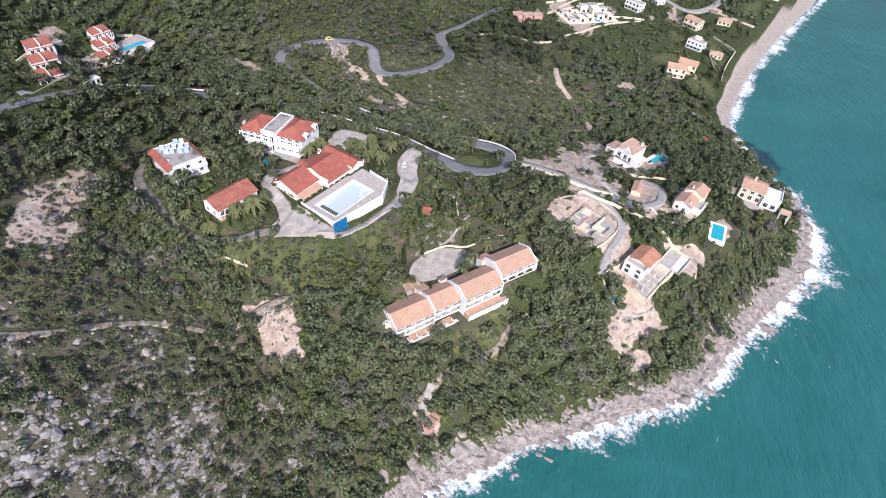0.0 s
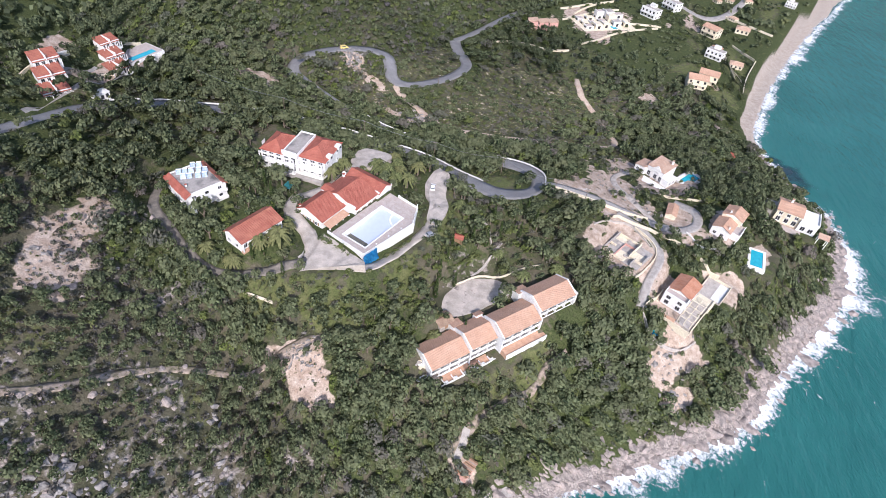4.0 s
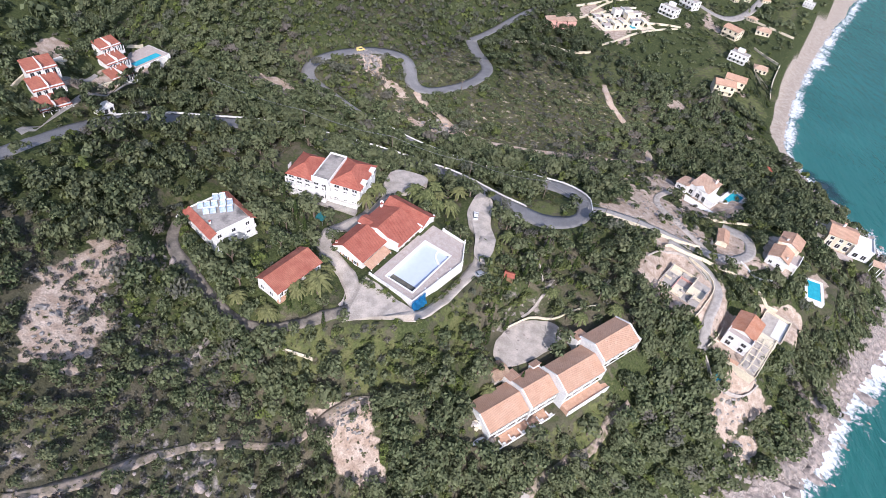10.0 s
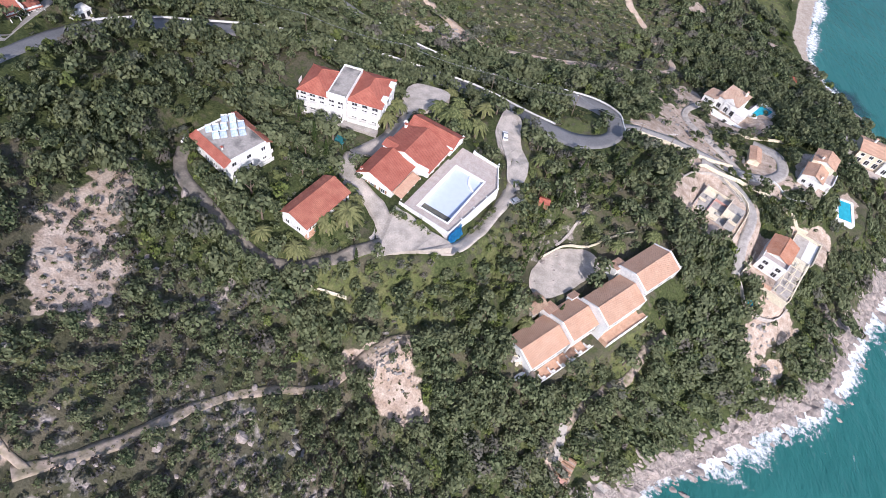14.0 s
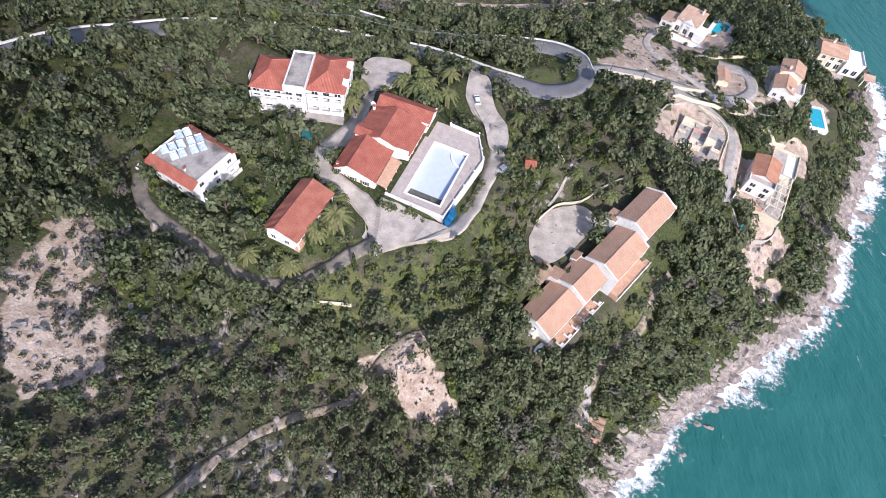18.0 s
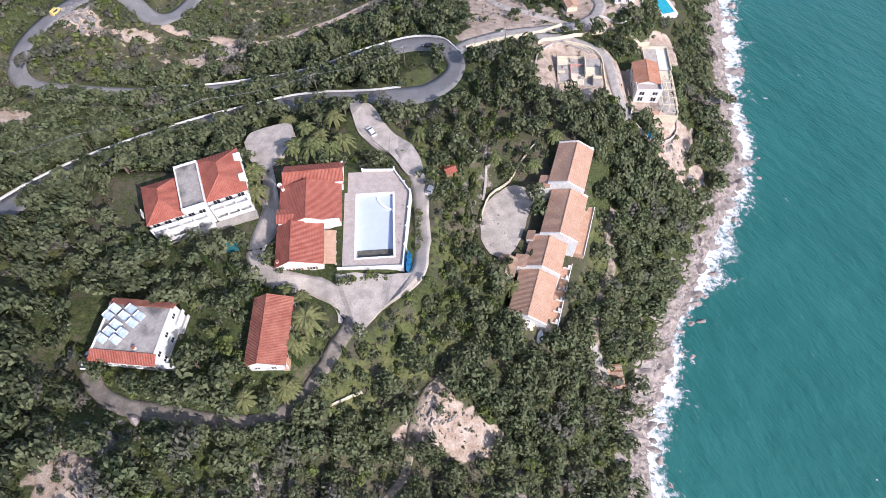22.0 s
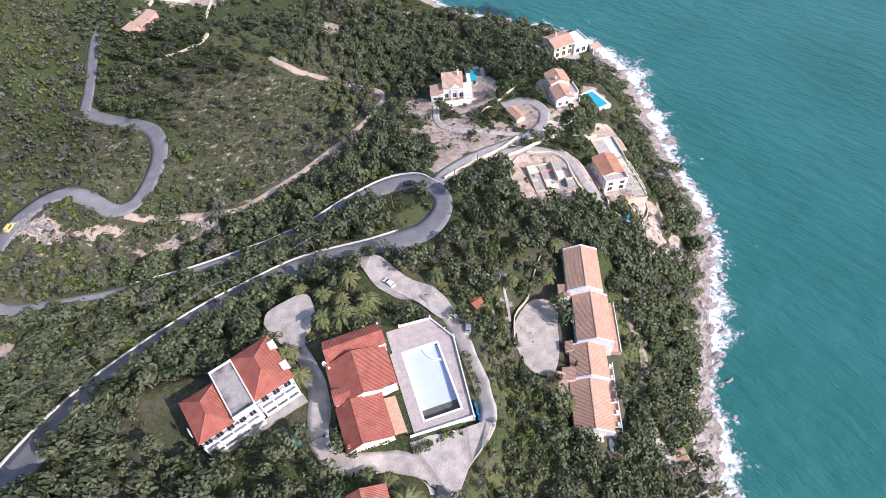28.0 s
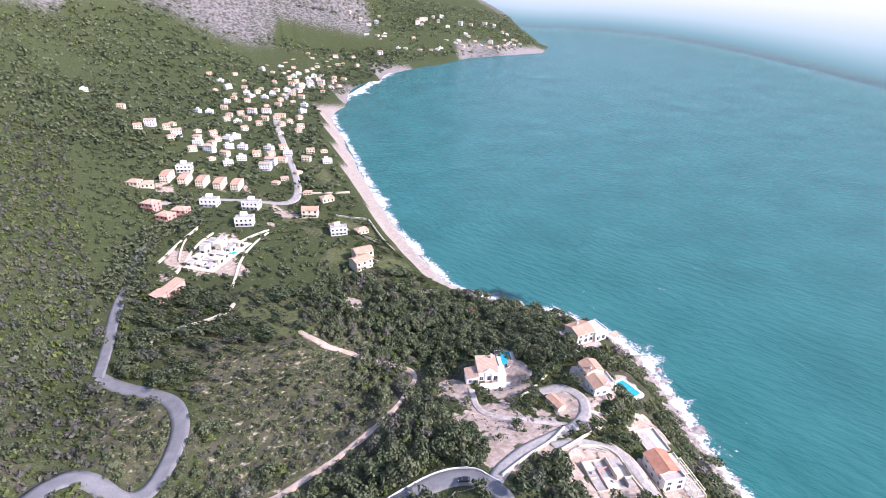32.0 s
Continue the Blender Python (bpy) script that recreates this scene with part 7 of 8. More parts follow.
    # lamp globes on the terrace wall
    for x, y in ((-135.8, 131.0), (-133.0, 125.8), (-131.5, 122.9), (-132.2, 117.0), (-132.9, 111.0), (-133.5, 105.2)):
        g = thing("terrace_lamp", "white globe lamp on the terrace parapet", "lamp", pose(x, y, 48.85), "terrace lamps")
        part("stem", cyl(0.05, -0.3, 0.5, 6), "steel", g)
        bm = bmesh.new()
        bmesh.ops.create_icosphere(bm, subdivisions=2, radius=0.26, matrix=Matrix.Translation((0, 0, 0.72)))
        part("globe", bm, "white_paint", g)
    # round white satellite dish on the restaurant
    d = thing("satellite_dish", "white satellite dish on the restaurant roof edge", "dish", pose(-165.6, 124.6, 52.2, 50, 0, 60))
    part("dish", cyl(0.55, 0, 0.14, 16, 0.72), "white_paint", d)
    part("arm", bar((0, -0.5, 0.1), (0, 0, 0.7), 0.03), "steel", d)
    part("bracket", bar((0, 0, -0.9), (0, 0, 0.02), 0.05), "steel", d)
    # water tank and small sheds in the garden east of the car park
    z = float(ground_z(-118, 141))
    s = thing("garden_shed", "small garden shed with a rusty red roof", "shed", pose(-118.5, 141, z, 0, 0, 15))
    part("wall", box(-1.6, -1.3, -0.8, 1.6, 1.3, 2.0), "wood", s)
    gable(s, -1.6, -1.3, 1.6, 1.3, 2.0, 2.7, "x", "tile_red", over=0.25)
    wall_line("garden_steps", [(-108, 136), (-106, 141), (-105, 148)], 0.3, 0.9, "stone", "stepped stone garden path")
    wall_line("garden_wall", [(-120, 152), (-113, 150), (-108, 146)], 0.8, 0.4, "stone", "low stone garden wall")


small_things()


# ---- trees and scrub ----
# palms of the hotel garden: x, y, size
PALMS = ((-169.9, 132.2, 1.15), (-169.6, 124, 1.1), (-158.7, 139.3, 1.3), (-154.5, 138.0, 1.4), (-150.3, 138.6, 1.1), (-147.0, 143.0, 1.25), (-155.8, 150, 1.15), (-148, 152.5, 1.15), (-160.5, 155.5, 1.0), (-159.0, 85.8, 1.45), (-162.5, 80.2, 1.05), (-161, 92, 0.8), (-165.5, 95.2, 0.8),
         (-152.5, 146, 1.0), (-100.3, 102, 1.0), (-80.4, 146.5, 1.0), (-89, 139.5, 0.9), (-166.5, 70.3, 1.0), (-125.5, 149, 1.0), (-176, 68.5, 0.9), (-103, 143, 0.9), (-171.2, 128, 0.95))


def leaf_quads(centres, normals, size, rng):
    """Small bent leaf clumps at the centres, facing roughly along the normals."""
    n = len(centres)
    nrm = normals + rng.normal(0, 0.33, (n, 3))
    nrm /= np.linalg.norm(nrm, axis=1)[:, None]
    up = rng.normal(0, 1, (n, 3))
    a = np.cross(nrm, up)
    a /= np.linalg.norm(a, axis=1)[:, None]
    b = np.cross(nrm, a)
    s = size * rng.uniform(0.6, 1.25, (n, 1))
    t = size * rng.uniform(0.5, 1.0, (n, 1))
    v = np.stack([centres - a * s, centres - b * t * 0.7 + nrm * s * 0.25, centres + a * s, centres + b * t * 0.9 - nrm * s * 0.2], 1)
    return v.reshape(-1, 3)


def crown_proto(seed, width, tall, count, size, lumps, flat=0.55):
    """A crown of leaf clumps gathered in uneven lumps over a low dark heart."""
    rng = np.random.RandomState(seed)
    ang, out = rng.uniform(0, 6.283, lumps), np.sqrt(rng.uniform(0, 1, lumps)) * 0.36
    cen = np.c_[np.cos(ang) * out * width, np.sin(ang) * out * width, (0.80 - 1.5 * out * out * rng.uniform(0.6, 1.6, lumps)) * tall]
    rad = rng.uniform(0.15, 0.25, lumps) * width * (1.5 if lumps < 6 else 1)
    k = rng.randint(0, lumps, count)
    d = rng.normal(0, 1, (count, 3))
    d[:, 2] = np.abs(d[:, 2]) * 0.95 - 0.25
    d /= np.linalg.norm(d, axis=1)[:, None]
    p = cen[k] + d * rad[k][:, None] * np.array([1, 1, flat + 0.25]) * rng.uniform(0.75, 1.08, (count, 1))
    p[:, 2] = np.maximum(p[:, 2], 0.12 * tall)
    return leaf_quads(p, d, size, rng)


def cypress_proto(seed, width, tall, count, size):
    rng = np.random.RandomState(seed)
    h = rng.uniform(0.03, 1, count)
    r = width / 2 * np.minimum(1, 4.5 * h + 0.25) * (1 - h) ** 0.6 * rng.uniform(0.8, 1.1, count)
    a = rng.uniform(0, 2 * math.pi, count)
    d = np.c_[np.cos(a), np.sin(a), np.full(count, 0.35)]
    return leaf_quads(np.c_[r * np.cos(a), r * np.sin(a), h * tall], d, size, rng)


def palm_proto(seed, reach, tall, fronds=22):
    """Arching fronds: each a midrib strip with leaflets hanging to both sides."""
    rng = np.random.RandomState(seed)
    out = []
    for f in range(fronds):
        a, lift = 2 * math.pi * f / fronds * 3.82 + rng.uniform(-0.2, 0.2), rng.uniform(0.1, 1.1)
        u, side = np.array([math.cos(a), math.sin(a), 0]), np.array([-math.sin(a), math.cos(a), 0])
        pts = [np.array([0, 0, tall]) + u * reach * s * math.cos(lift * 0.6) + np.array([0, 0, 1]) * reach * (lift * s * 0.75 - 0.85 * s * s) for s in np.linspace(0.03, 1, 9)]
        for p, q, s in zip(pts, pts[1:], np.linspace(0.1, 1, 8)):
            w = reach * 0.20 * (1 - 0.75 * s) + 0.06
            for sg in (-1, 1):
                drop = np.array([0, 0, -w * 0.55])
                out += [p, p + side * sg * w + drop + u * 0.12, q + side * sg * w * 0.85 + drop + u * 0.12, q]
    return np.array(out)


def quads_mesh(name, verts, material, tints=None):
    n = len(verts) // 4
    me = bpy.data.meshes.new(name)
    me.vertices.add(len(verts))
    me.vertices.foreach_set("co", verts.astype(np.float32).ravel())
    me.loops.add(4 * n)
    me.loops.foreach_set("vertex_index", np.arange(4 * n, dtype=np.int32))
    me.polygons.add(n)
    me.polygons.foreach_set("loop_start", np.arange(0, 4 * n, 4, dtype=np.int32))
    me.update(calc_edges=True)
    me.attributes.new("tint", "FLOAT", "POINT").data.foreach_set("value", (np.zeros(len(verts)) if tints is None else tints).astype(np.float32))
    me.materials.append(MATS[material])
    return me


KINDS = {
    "oak": [crown_proto(100 + k, 5.4, 5.0, 160, 0.49, 11) for k in range(7)],
    "bush": [crown_proto(200 + k, 3.2, 2.4, 66, 0.47, 5) for k in range(5)],
    "bright": [crown_proto(300 + k, 3.8, 3.2, 84, 0.45, 7) for k in range(4)],
    "olive": [crown_proto(400 + k, 5.0, 4.6, 150, 0.44, 10) for k in range(4)],
    "scrub": [crown_proto(500 + k, 2.0, 1.1, 34, 0.34, 4) for k in range(5)],
    "twig": [crown_proto(550 + k, 2.2, 1.3, 40, 0.34, 4) for k in range(5)],
    "tuft": [crown_proto(700 + k, 1.3, 0.7, 13, 0.26, 3) for k in range(6)],
    "wood": [crown_proto(650 + k, 6.8, 4.4, 15, 1.7, 5) for k in range(6)],
    "far": [crown_proto(600 + k, 6.5, 4.6, 34, 1.15, 6) for k in range(5)],
}
KIND_LEAF = {"oak": "leaf_oak", "bush": "leaf_oak", "bright": "leaf_bright", "olive": "leaf_grey", "scrub": "leaf_grey", "twig": "leaf_twig", "tuft": "leaf_tuft", "far": "leaf_oak", "wood": "leaf_oak"}


def blocked(x, y):
    """Where nothing grows: roads, buildings and their grounds, bare earth, rock by the sea, the beach."""
    d = coast_field(x, y)
    out = d < np.where((y > 312) & (y < 618), 13, 6 + 4 * waves2(x, y, 42, 12))
    rd, _ = near_road(x, y)
    out |= rd < 0.4
    u, v = (x + 84) * 0.927 - (y - 118) * 0.375, (x + 84) * 0.375 + (y - 118) * 0.927
    out |= (u > -6.5) & (u < 11.5) & (v < 29.5) & (v > -33.5)
    for px, py, hx, hy, turn, pz, soft in PADS:
        c, s = math.cos(radians(turn)), math.sin(radians(turn))
        u, v = (x - px) * c + (y - py) * s, -(x - px) * s + (y - py) * c
        out |= (abs(u) < hx + 1.2) & (abs(v) < hy + 1.2)
    out |= (ellipses(x, y, BARE) > 0.45) & (waves2(x, y, 77, 5, 3) < 0.17)
    out |= ellipses(x, y, BARE[3:5] + [(-138, 58, 5, 4, 50), (-130, 68.5, 6, 4.2, 45)], 0.25) > 0.6
    out |= ellipses(x, y, LAWN, 0.3) > 0.55
    for ax, ay, r in ((-148, 92.5, 6.5), (-120, 174.5, 7.0), (-138, 150, 7), (-131, 142, 5), (-150, 84, 4), (-166, 139, 4), (-164, 146, 6.5), (-64, 318, 4), (-90, 203, 9), (-96.5, 86, 4.5), (-72, 73, 5), (-63, 71, 4.5), (-103, 105, 4), (-166, 141.5, 5.5)):
        out |= np.hypot(x - ax, y - ay) < r
    out |= ((abs(x + 142) < 11) & (abs(y - 115) < 19))
    for ax, ay, _ in PALMS:
        out |= np.hypot(x - ax, y - ay) < 3.6
    for a, b in HOUSES:
        out |= (abs(x - a) < 5.5) & (abs(y - b) < 5.0)
    return out


def outcrop_at(x, y):
    """Where the limestone of the southern slope comes through the scrub."""
    return (waves2(x, y, 87, 17, 3) + 0.35 * waves2(x, y, 88, 5, 2) > 0.12) & (y < 40 + np.minimum(x + 143, 0) * 1.14) & (x < -104)


def scatter(x0, x1, y0, y1, step, seed):
    rng = np.random.RandomState(seed)
    gx, gy = np.meshgrid(np.arange(x0, x1, step), np.arange(y0, y1, step))
    gx, gy = gx.ravel() + rng.uniform(-0.48, 0.48, gx.size) * step, gy.ravel() + rng.uniform(-0.48, 0.48, gy.size) * step
    keep = ~blocked(gx, gy) & ~(outcrop_at(gx, gy) & (rng.uniform(0, 1, gx.size) < 0.62))
    return gx[keep], gy[keep], rng


def place(kind, x, y, rng, scale):
    """Joined crowns of one kind at those places."""
    protos = KINDS[kind]
    z = ground_z(x, y) - 0.25
    out, tint = [], []
    pick = rng.randint(0, len(protos), len(x))
    for k, p in enumerate(protos):
        idx = np.nonzero(pick == k)[0]
        if not len(idx):
            continue
        a, s = rng.uniform(0, 2 * math.pi, len(idx)), scale[idx]
        c, sn = np.cos(a) * s, np.sin(a) * s
        st = s * rng.uniform(0.85, 1.2, len(idx))
        vx = c[:, None] * p[None, :, 0] - sn[:, None] * p[None, :, 1] + x[idx][:, None]
        vy = sn[:, None] * p[None, :, 0] + c[:, None] * p[None, :, 1] + y[idx][:, None]
        vz = st[:, None] * p[None, :, 2] + z[idx][:, None]
        out.append(np.stack([vx, vy, vz], -1).reshape(-1, 3))
        tint.append(np.repeat(np.clip(rng.normal(0.28, 0.28, len(idx)), 0, 1), len(p)))
    return np.concatenate(out), np.concatenate(tint)


TRUNK = None


def single_trees(kind, x, y, scale, rng, label, category="tree", group=""):
    """Trees that can be told apart: trunk with limbs, and crown."""
    global TRUNK
    if TRUNK is None:
        bm = cyl(0.22, -0.6, 1.5, 7, 0.15)
        me = bpy.data.meshes.new("trunk")
        for p, q, r in (((0, 0, 1.4), (0.8, 0.3, 2.7), 0.09), ((0, 0, 1.4), (-0.6, 0.6, 2.8), 0.09), ((0, 0, 1.3), (-0.2, -0.8, 2.6), 0.08)):
            b2 = bar(p, q, r, 5)
            tmp = bpy.data.meshes.new("limb")
            b2.to_mesh(tmp)
            b2.free()
            bm.from_mesh(tmp)
            bpy.data.meshes.remove(tmp)
        bm.to_mesh(me)
        bm.free()
        me.materials.append(MATS["trunk"])
        TRUNK = me
    crowns = []
    for p in KINDS[kind]:
        for tv in (0.05, 0.3, 0.6):
            crowns.append(quads_mesh("crown", p, KIND_LEAF[kind], np.full(len(p), tv)))
    z = ground_z(x, y)
    for k in range(len(x)):
        t = thing("tree", label, category, pose(x[k], y[k], z[k], 0, 0, rng.uniform(0, 360)), group)
        t.scale = (scale[k],) * 2 + (scale[k] * rng.uniform(0.9, 1.2),)
        for name, me in (("trunk", TRUNK), ("crown", crowns[rng.randint(len(crowns))])):
            new(name, me).parent = t


def forest():
    stuff = {}

    def grow(kind, leaf, x, y, rng, scale):
        if len(x):
            v, t = place(kind, x, y, rng, scale)
            stuff.setdefault(leaf, []).append((v, t))

    x, y, rng = scatter(-286, 34, -24, 334, 4.4, 5)
    n = waves2(x, y, 71, 26, 3)
    u = rng.uniform(0, 1, len(x))
    field = np.maximum(ellipses(x, y, FIELD), smooth(-200, -225, x) * smooth(175, 200, y))
    bare = ellipses(x, y, BARE)
    open_s = np.maximum(np.maximum(0.6 * ellipses(x, y, GRASS), 0.95 * field), 1.2 * bare)
    open_s = np.maximum(open_s, 1.6 * ellipses(x, y, GLADE))
    stony = ellipses(x, y, ROCKY)
    south = smooth(60, 20, y) * smooth(-110, -140, x)
    keep = u > 0.40 * open_s + 0.08 * stony
    x, y, n, u, field, open_s, stony, south = (a[keep] for a in (x, y, n, u, field, open_s, stony, south))
    r = rng.uniform(0, 1, len(x)) + 0.35 * n
    small = (r < 1.0 * open_s + 0.75 * stony + 0.5 * south)
    garden = (abs(x + 150) < 42) & (abs(y - 110) < 45)
    kind = np.where(small, np.where(rng.uniform(0, 1, len(x)) < 0.45 + 0.4 * stony + 0.3 * south - 0.3 * garden, 4, 1), np.where(r < 0.42 + 0.2 * garden, 0, np.where(r < 0.62 + 0.15 * garden, 2, np.where(r < 0.70, 3, 0))))
    scale = (0.74 + 0.8 * rng.uniform(0, 1, len(x)) ** 1.4) * (1 - 0.30 * south)
    kind = np.where((field > 0.4) & (kind == 1) & (rng.uniform(0, 1, len(x)) < 0.65), 4, kind)
    kind = np.where((field > 0.4) & (kind == 0) & (rng.uniform(0, 1, len(x)) < 0.6), 3, kind)
    lush = (x > -130) & (x < -97) & (y > 90) & (y < 153) & (kind == 0) & (rng.uniform(0, 1, len(x)) < 0.6)
    kind = np.where(lush, 2, kind)
    clump = south * (waves2(x, y, 83, 13, 2) > 0.0)
    kind = np.where((clump > 0.4) & (kind > 0), 0, kind)
    near = (x > -206) & (x < -60) & (y > 60) & (y < 158) & (kind == 0)
    pick = np.nonzero(near)[0][:300]
    single_trees("oak", x[pick], y[pick], scale[pick], rng, "bushy dark green evergreen tree on the hotel slope", group="trees round the hotel")
    rest = np.ones(len(x), bool)
    rest[pick] = False
    twiggy = (kind == 4) & (rng.uniform(0, 1, len(x)) < 0.3 + 0.5 * south) & (field < 0.3)
    for k, name in enumerate(("oak", "bush", "bright", "olive", "scrub", "twig")):
        w = rest & (twiggy if k == 5 else (kind == k) & ~twiggy)
        grow(name, KIND_LEAF[name], x[w], y[w], rng, scale[w])
    # tall trees close along the roads and the shaded lane
    for name, along, offs in (("road", lambda p: (p[:, 1] > 78) & (p[:, 1] < 168) & (p[:, 0] < -150) & (p[:, 0] > -246), (-6.4, 6.4)), ("road", lambda p: (p[:, 1] > 178) & (p[:, 1] < 190) & (p[:, 0] < -128) & (p[:, 0] > -222), (3.9, 6.8, 9.5)), ("track", lambda p: p[:, 0] < -149, (3.3,)), ("track", lambda p: p[:, 0] < -168, (-3.6,)), ("dirt_track", lambda p: p[:, 0] > -150, (5.0,)), ("sea_path", lambda p: p[:, 0] < 0, (3.4,))):
        line = [r[4] for r in ROAD_LINES if r[0] == name][0]
        d = np.gradient(line, axis=0)
        d /= np.linalg.norm(d, axis=1)[:, None]
        for off in offs:
            w = np.nonzero(along(line))[0][::2]
            p = line[w] + np.stack([-d[w, 1], d[w, 0]], -1) * (off + rng.uniform(-0.6, 0.6, len(w)))[:, None] + rng.uniform(-0.8, 0.8, (len(w), 2))
            if name == "road" and not len(p):
                continue
            big = 1.3 if name == "road" else 0.85
            ok = (near_road(p[:, 0], p[:, 1])[0] > 0.6) & (rng.uniform(0, 1, len(p)) < 0.85)
            p = p[ok]
            grow("oak", "leaf_oak", p[:, 0], p[:, 1], rng, rng.uniform(0.75, 1.2, len(p)) * big)
    line = [r[4] for r in ROAD_LINES if r[0] == "dirt_track"][0]
    p = line[rng.randint(0, len(line), 420)] + rng.normal(0, 0.6, (420, 2))
    grow("tuft", "leaf_tuft", p[:, 0], p[:, 1], rng, rng.uniform(0.3, 0.8, 420))
    # closed woodland
    woods = [(-218, 128, 26, 34, 25), (-205, 100, 16, 12, 0), (-182, 142, 22, 10, 20), (-150, 176, 40, 8, 0), (-52, 122, 12, 30, -25), (-75, 155, 24, 9, -15), (-30, 250, 26, 36, 0), (-60, 270, 40, 24, 0), (-132, 200, 34, 10, 5), (-122, 72, 14, 12, 0), (-100, 70, 16, 26, -30), (-235, 150, 14, 20, 0), (-150, 55, 16, 8, 0), (-182, 66, 14, 9, 0), (-215, 70, 8, 14, 0)]
    wx, wy, _ = scatter(-286, 34, 40, 300, 5.2, 25)
    w = ellipses(wx, wy, woods) > 0.45
    wx, wy = wx[w], wy[w]
    grow("oak", "leaf_oak", wx, wy, rng, rng.uniform(0.85, 1.4, len(wx)))
    # mixed garden shrubs below the terrace, and clumps of oak on the southern slope
    wx, wy, _ = scatter(-138, -96, 76, 156, 3.3, 27)
    w = rng.uniform(0, 1, len(wx)) < 0.62
    wx, wy = wx[w], wy[w]
    wk = rng.uniform(0, 1, len(wx)) + 0.4 * waves2(wx, wy, 85, 12, 2)
    for name, w in (("bright", wk < 0.55), ("olive", (wk >= 0.55) & (wk < 0.75)), ("bush", wk >= 0.75)):
        grow(name, KIND_LEAF[name], wx[w], wy[w], rng, rng.uniform(0.5, 0.95, w.sum()) * (0.8 if name == "olive" else 1))
    wx, wy, _ = scatter(-235, -86, -26, 64, 4.6, 28)
    w = (waves2(wx, wy, 84, 16, 3) > -0.08) & (ellipses(wx, wy, BARE) < 0.2)
    wx, wy = wx[w], wy[w]
    grow("oak", "leaf_oak", wx, wy, rng, rng.uniform(0.5, 0.95, len(wx)))
    # low wood on the slope above the winding road
    wx, wy, _ = scatter(-300, -212, 182, 480, 3.1, 29)
    w = (rng.uniform(0, 1, len(wx)) < 0.9) & (ellipses(wx, wy, BARE) < 0.2)
    wx, wy = wx[w], wy[w]
    wk = rng.uniform(0, 1, len(wx))
    for leaf, w in (("leaf_oak", wk < 0.22), ("leaf_bright", (wk >= 0.22) & (wk < 0.60)), ("leaf_grey", (wk >= 0.60) & (wk < 0.85)), ("leaf_twig", wk >= 0.85)):
        grow("wood", leaf, wx[w], wy[w], rng, rng.uniform(0.32, 0.62, w.sum()))
    # hedges round the terrace and scrub on the island of the bend
    for (ax, ay), (bx, by), n in (((-151, 97.6), (-135.5, 97.3), 15), ((-166.6, 101), (-166.8, 111), 8), ((-130.2, 106), (-129.0, 121), 9), ((-133.5, 133), (-142, 134), 7), ((-148, 133), (-160, 133.5), 8)):
        f = np.linspace(0, 1, n)
        hx, hy = ax + (bx - ax) * f + rng.normal(0, 0.35, n), ay + (by - ay) * f + rng.normal(0, 0.35, n)
        grow("bush", "leaf_oak", hx[::2], hy[::2], rng, rng.uniform(0.5, 0.8, len(hx[::2])))
        grow("bright", "leaf_bright", hx[1::2], hy[1::2], rng, rng.uniform(0.45, 0.7, len(hx[1::2])))
    hx, hy = -123 + rng.uniform(-8, 6, 34), 175 + rng.uniform(-4, 4, 34)
    w = near_road(hx, hy)[0] > 0.8
    grow("scrub", "leaf_tuft", hx[w], hy[w], rng, rng.uniform(0.4, 0.9, w.sum()))
    # gardens between the houses of the village
    wx, wy, _ = scatter(-200, -40, 330, 660, 5.0, 26)
    wk = rng.uniform(0, 1, len(wx))
    grow("far", "leaf_oak", wx[wk < 0.5], wy[wk < 0.5], rng, rng.uniform(0.35, 0.7, (wk < 0.5).sum()))
    grow("far", "leaf_bright", wx[wk > 0.88], wy[wk > 0.88], rng, rng.uniform(0.3, 0.5, (wk > 0.88).sum()))
    line = [r[4] for r in ROAD_LINES if r[0] == "upper_road"][0]
    d = np.gradient(line, axis=0)
    d /= np.linalg.norm(d, axis=1)[:, None]
    for off in (2.9, -3.2, -6.5):
        p = line[20:] + np.stack([d[20:, 1], -d[20:, 0]], -1) * off + rng.uniform(-0.8, 0.8, (len(line) - 20, 2))
        grow("far", "leaf_oak", p[:, 0], p[:, 1], rng, rng.uniform(0.7, 1.1, len(p)))
    # low shrubs and seedlings on the bare patches
    wx, wy = rng.uniform(-220, -20, 9000), rng.uniform(-6, 245, 9000)
    w = (ellipses(wx, wy, BARE) > 0.3) & (near_road(wx, wy)[0] > 0.5) & ((wx < -110) | (rng.uniform(0, 1, 9000) < 0.2))
    for px, py, hx, hy, turn, pz, soft in PADS:
        w &= ~((abs(wx - px) < max(hx, hy)) & (abs(wy - py) < max(hx, hy)))
    wx, wy = wx[w], wy[w]
    grow("scrub", "leaf_tuft", wx, wy, rng, rng.uniform(0.18, 0.6, len(wx)))
    # broken scrub over the bare hillside west of the lane
    hx, hy = rng.normal(-204, 8, 420), rng.normal(41, 10, 420)
    w = (near_road(hx, hy)[0] > 0.5) & (waves2(hx, hy, 91, 6, 3) > -0.12)
    hx, hy, k = hx[w], hy[w], rng.uniform(0, 1, w.sum())
    for name, w in (("tuft", k < 0.5), ("twig", (k >= 0.5) & (k < 0.72)), ("scrub", k >= 0.72)):
        grow(name, KIND_LEAF[name], hx[w], hy[w], rng, rng.uniform(0.4, 0.95, w.sum()))
    # undergrowth between the crowns
    x, y, rng = scatter(-286, 34, -24, 334, 3.5, 6)
    w = rng.uniform(0, 1, len(x)) > 0.25 * ellipses(x, y, GRASS)
    x, y = x[w], y[w]
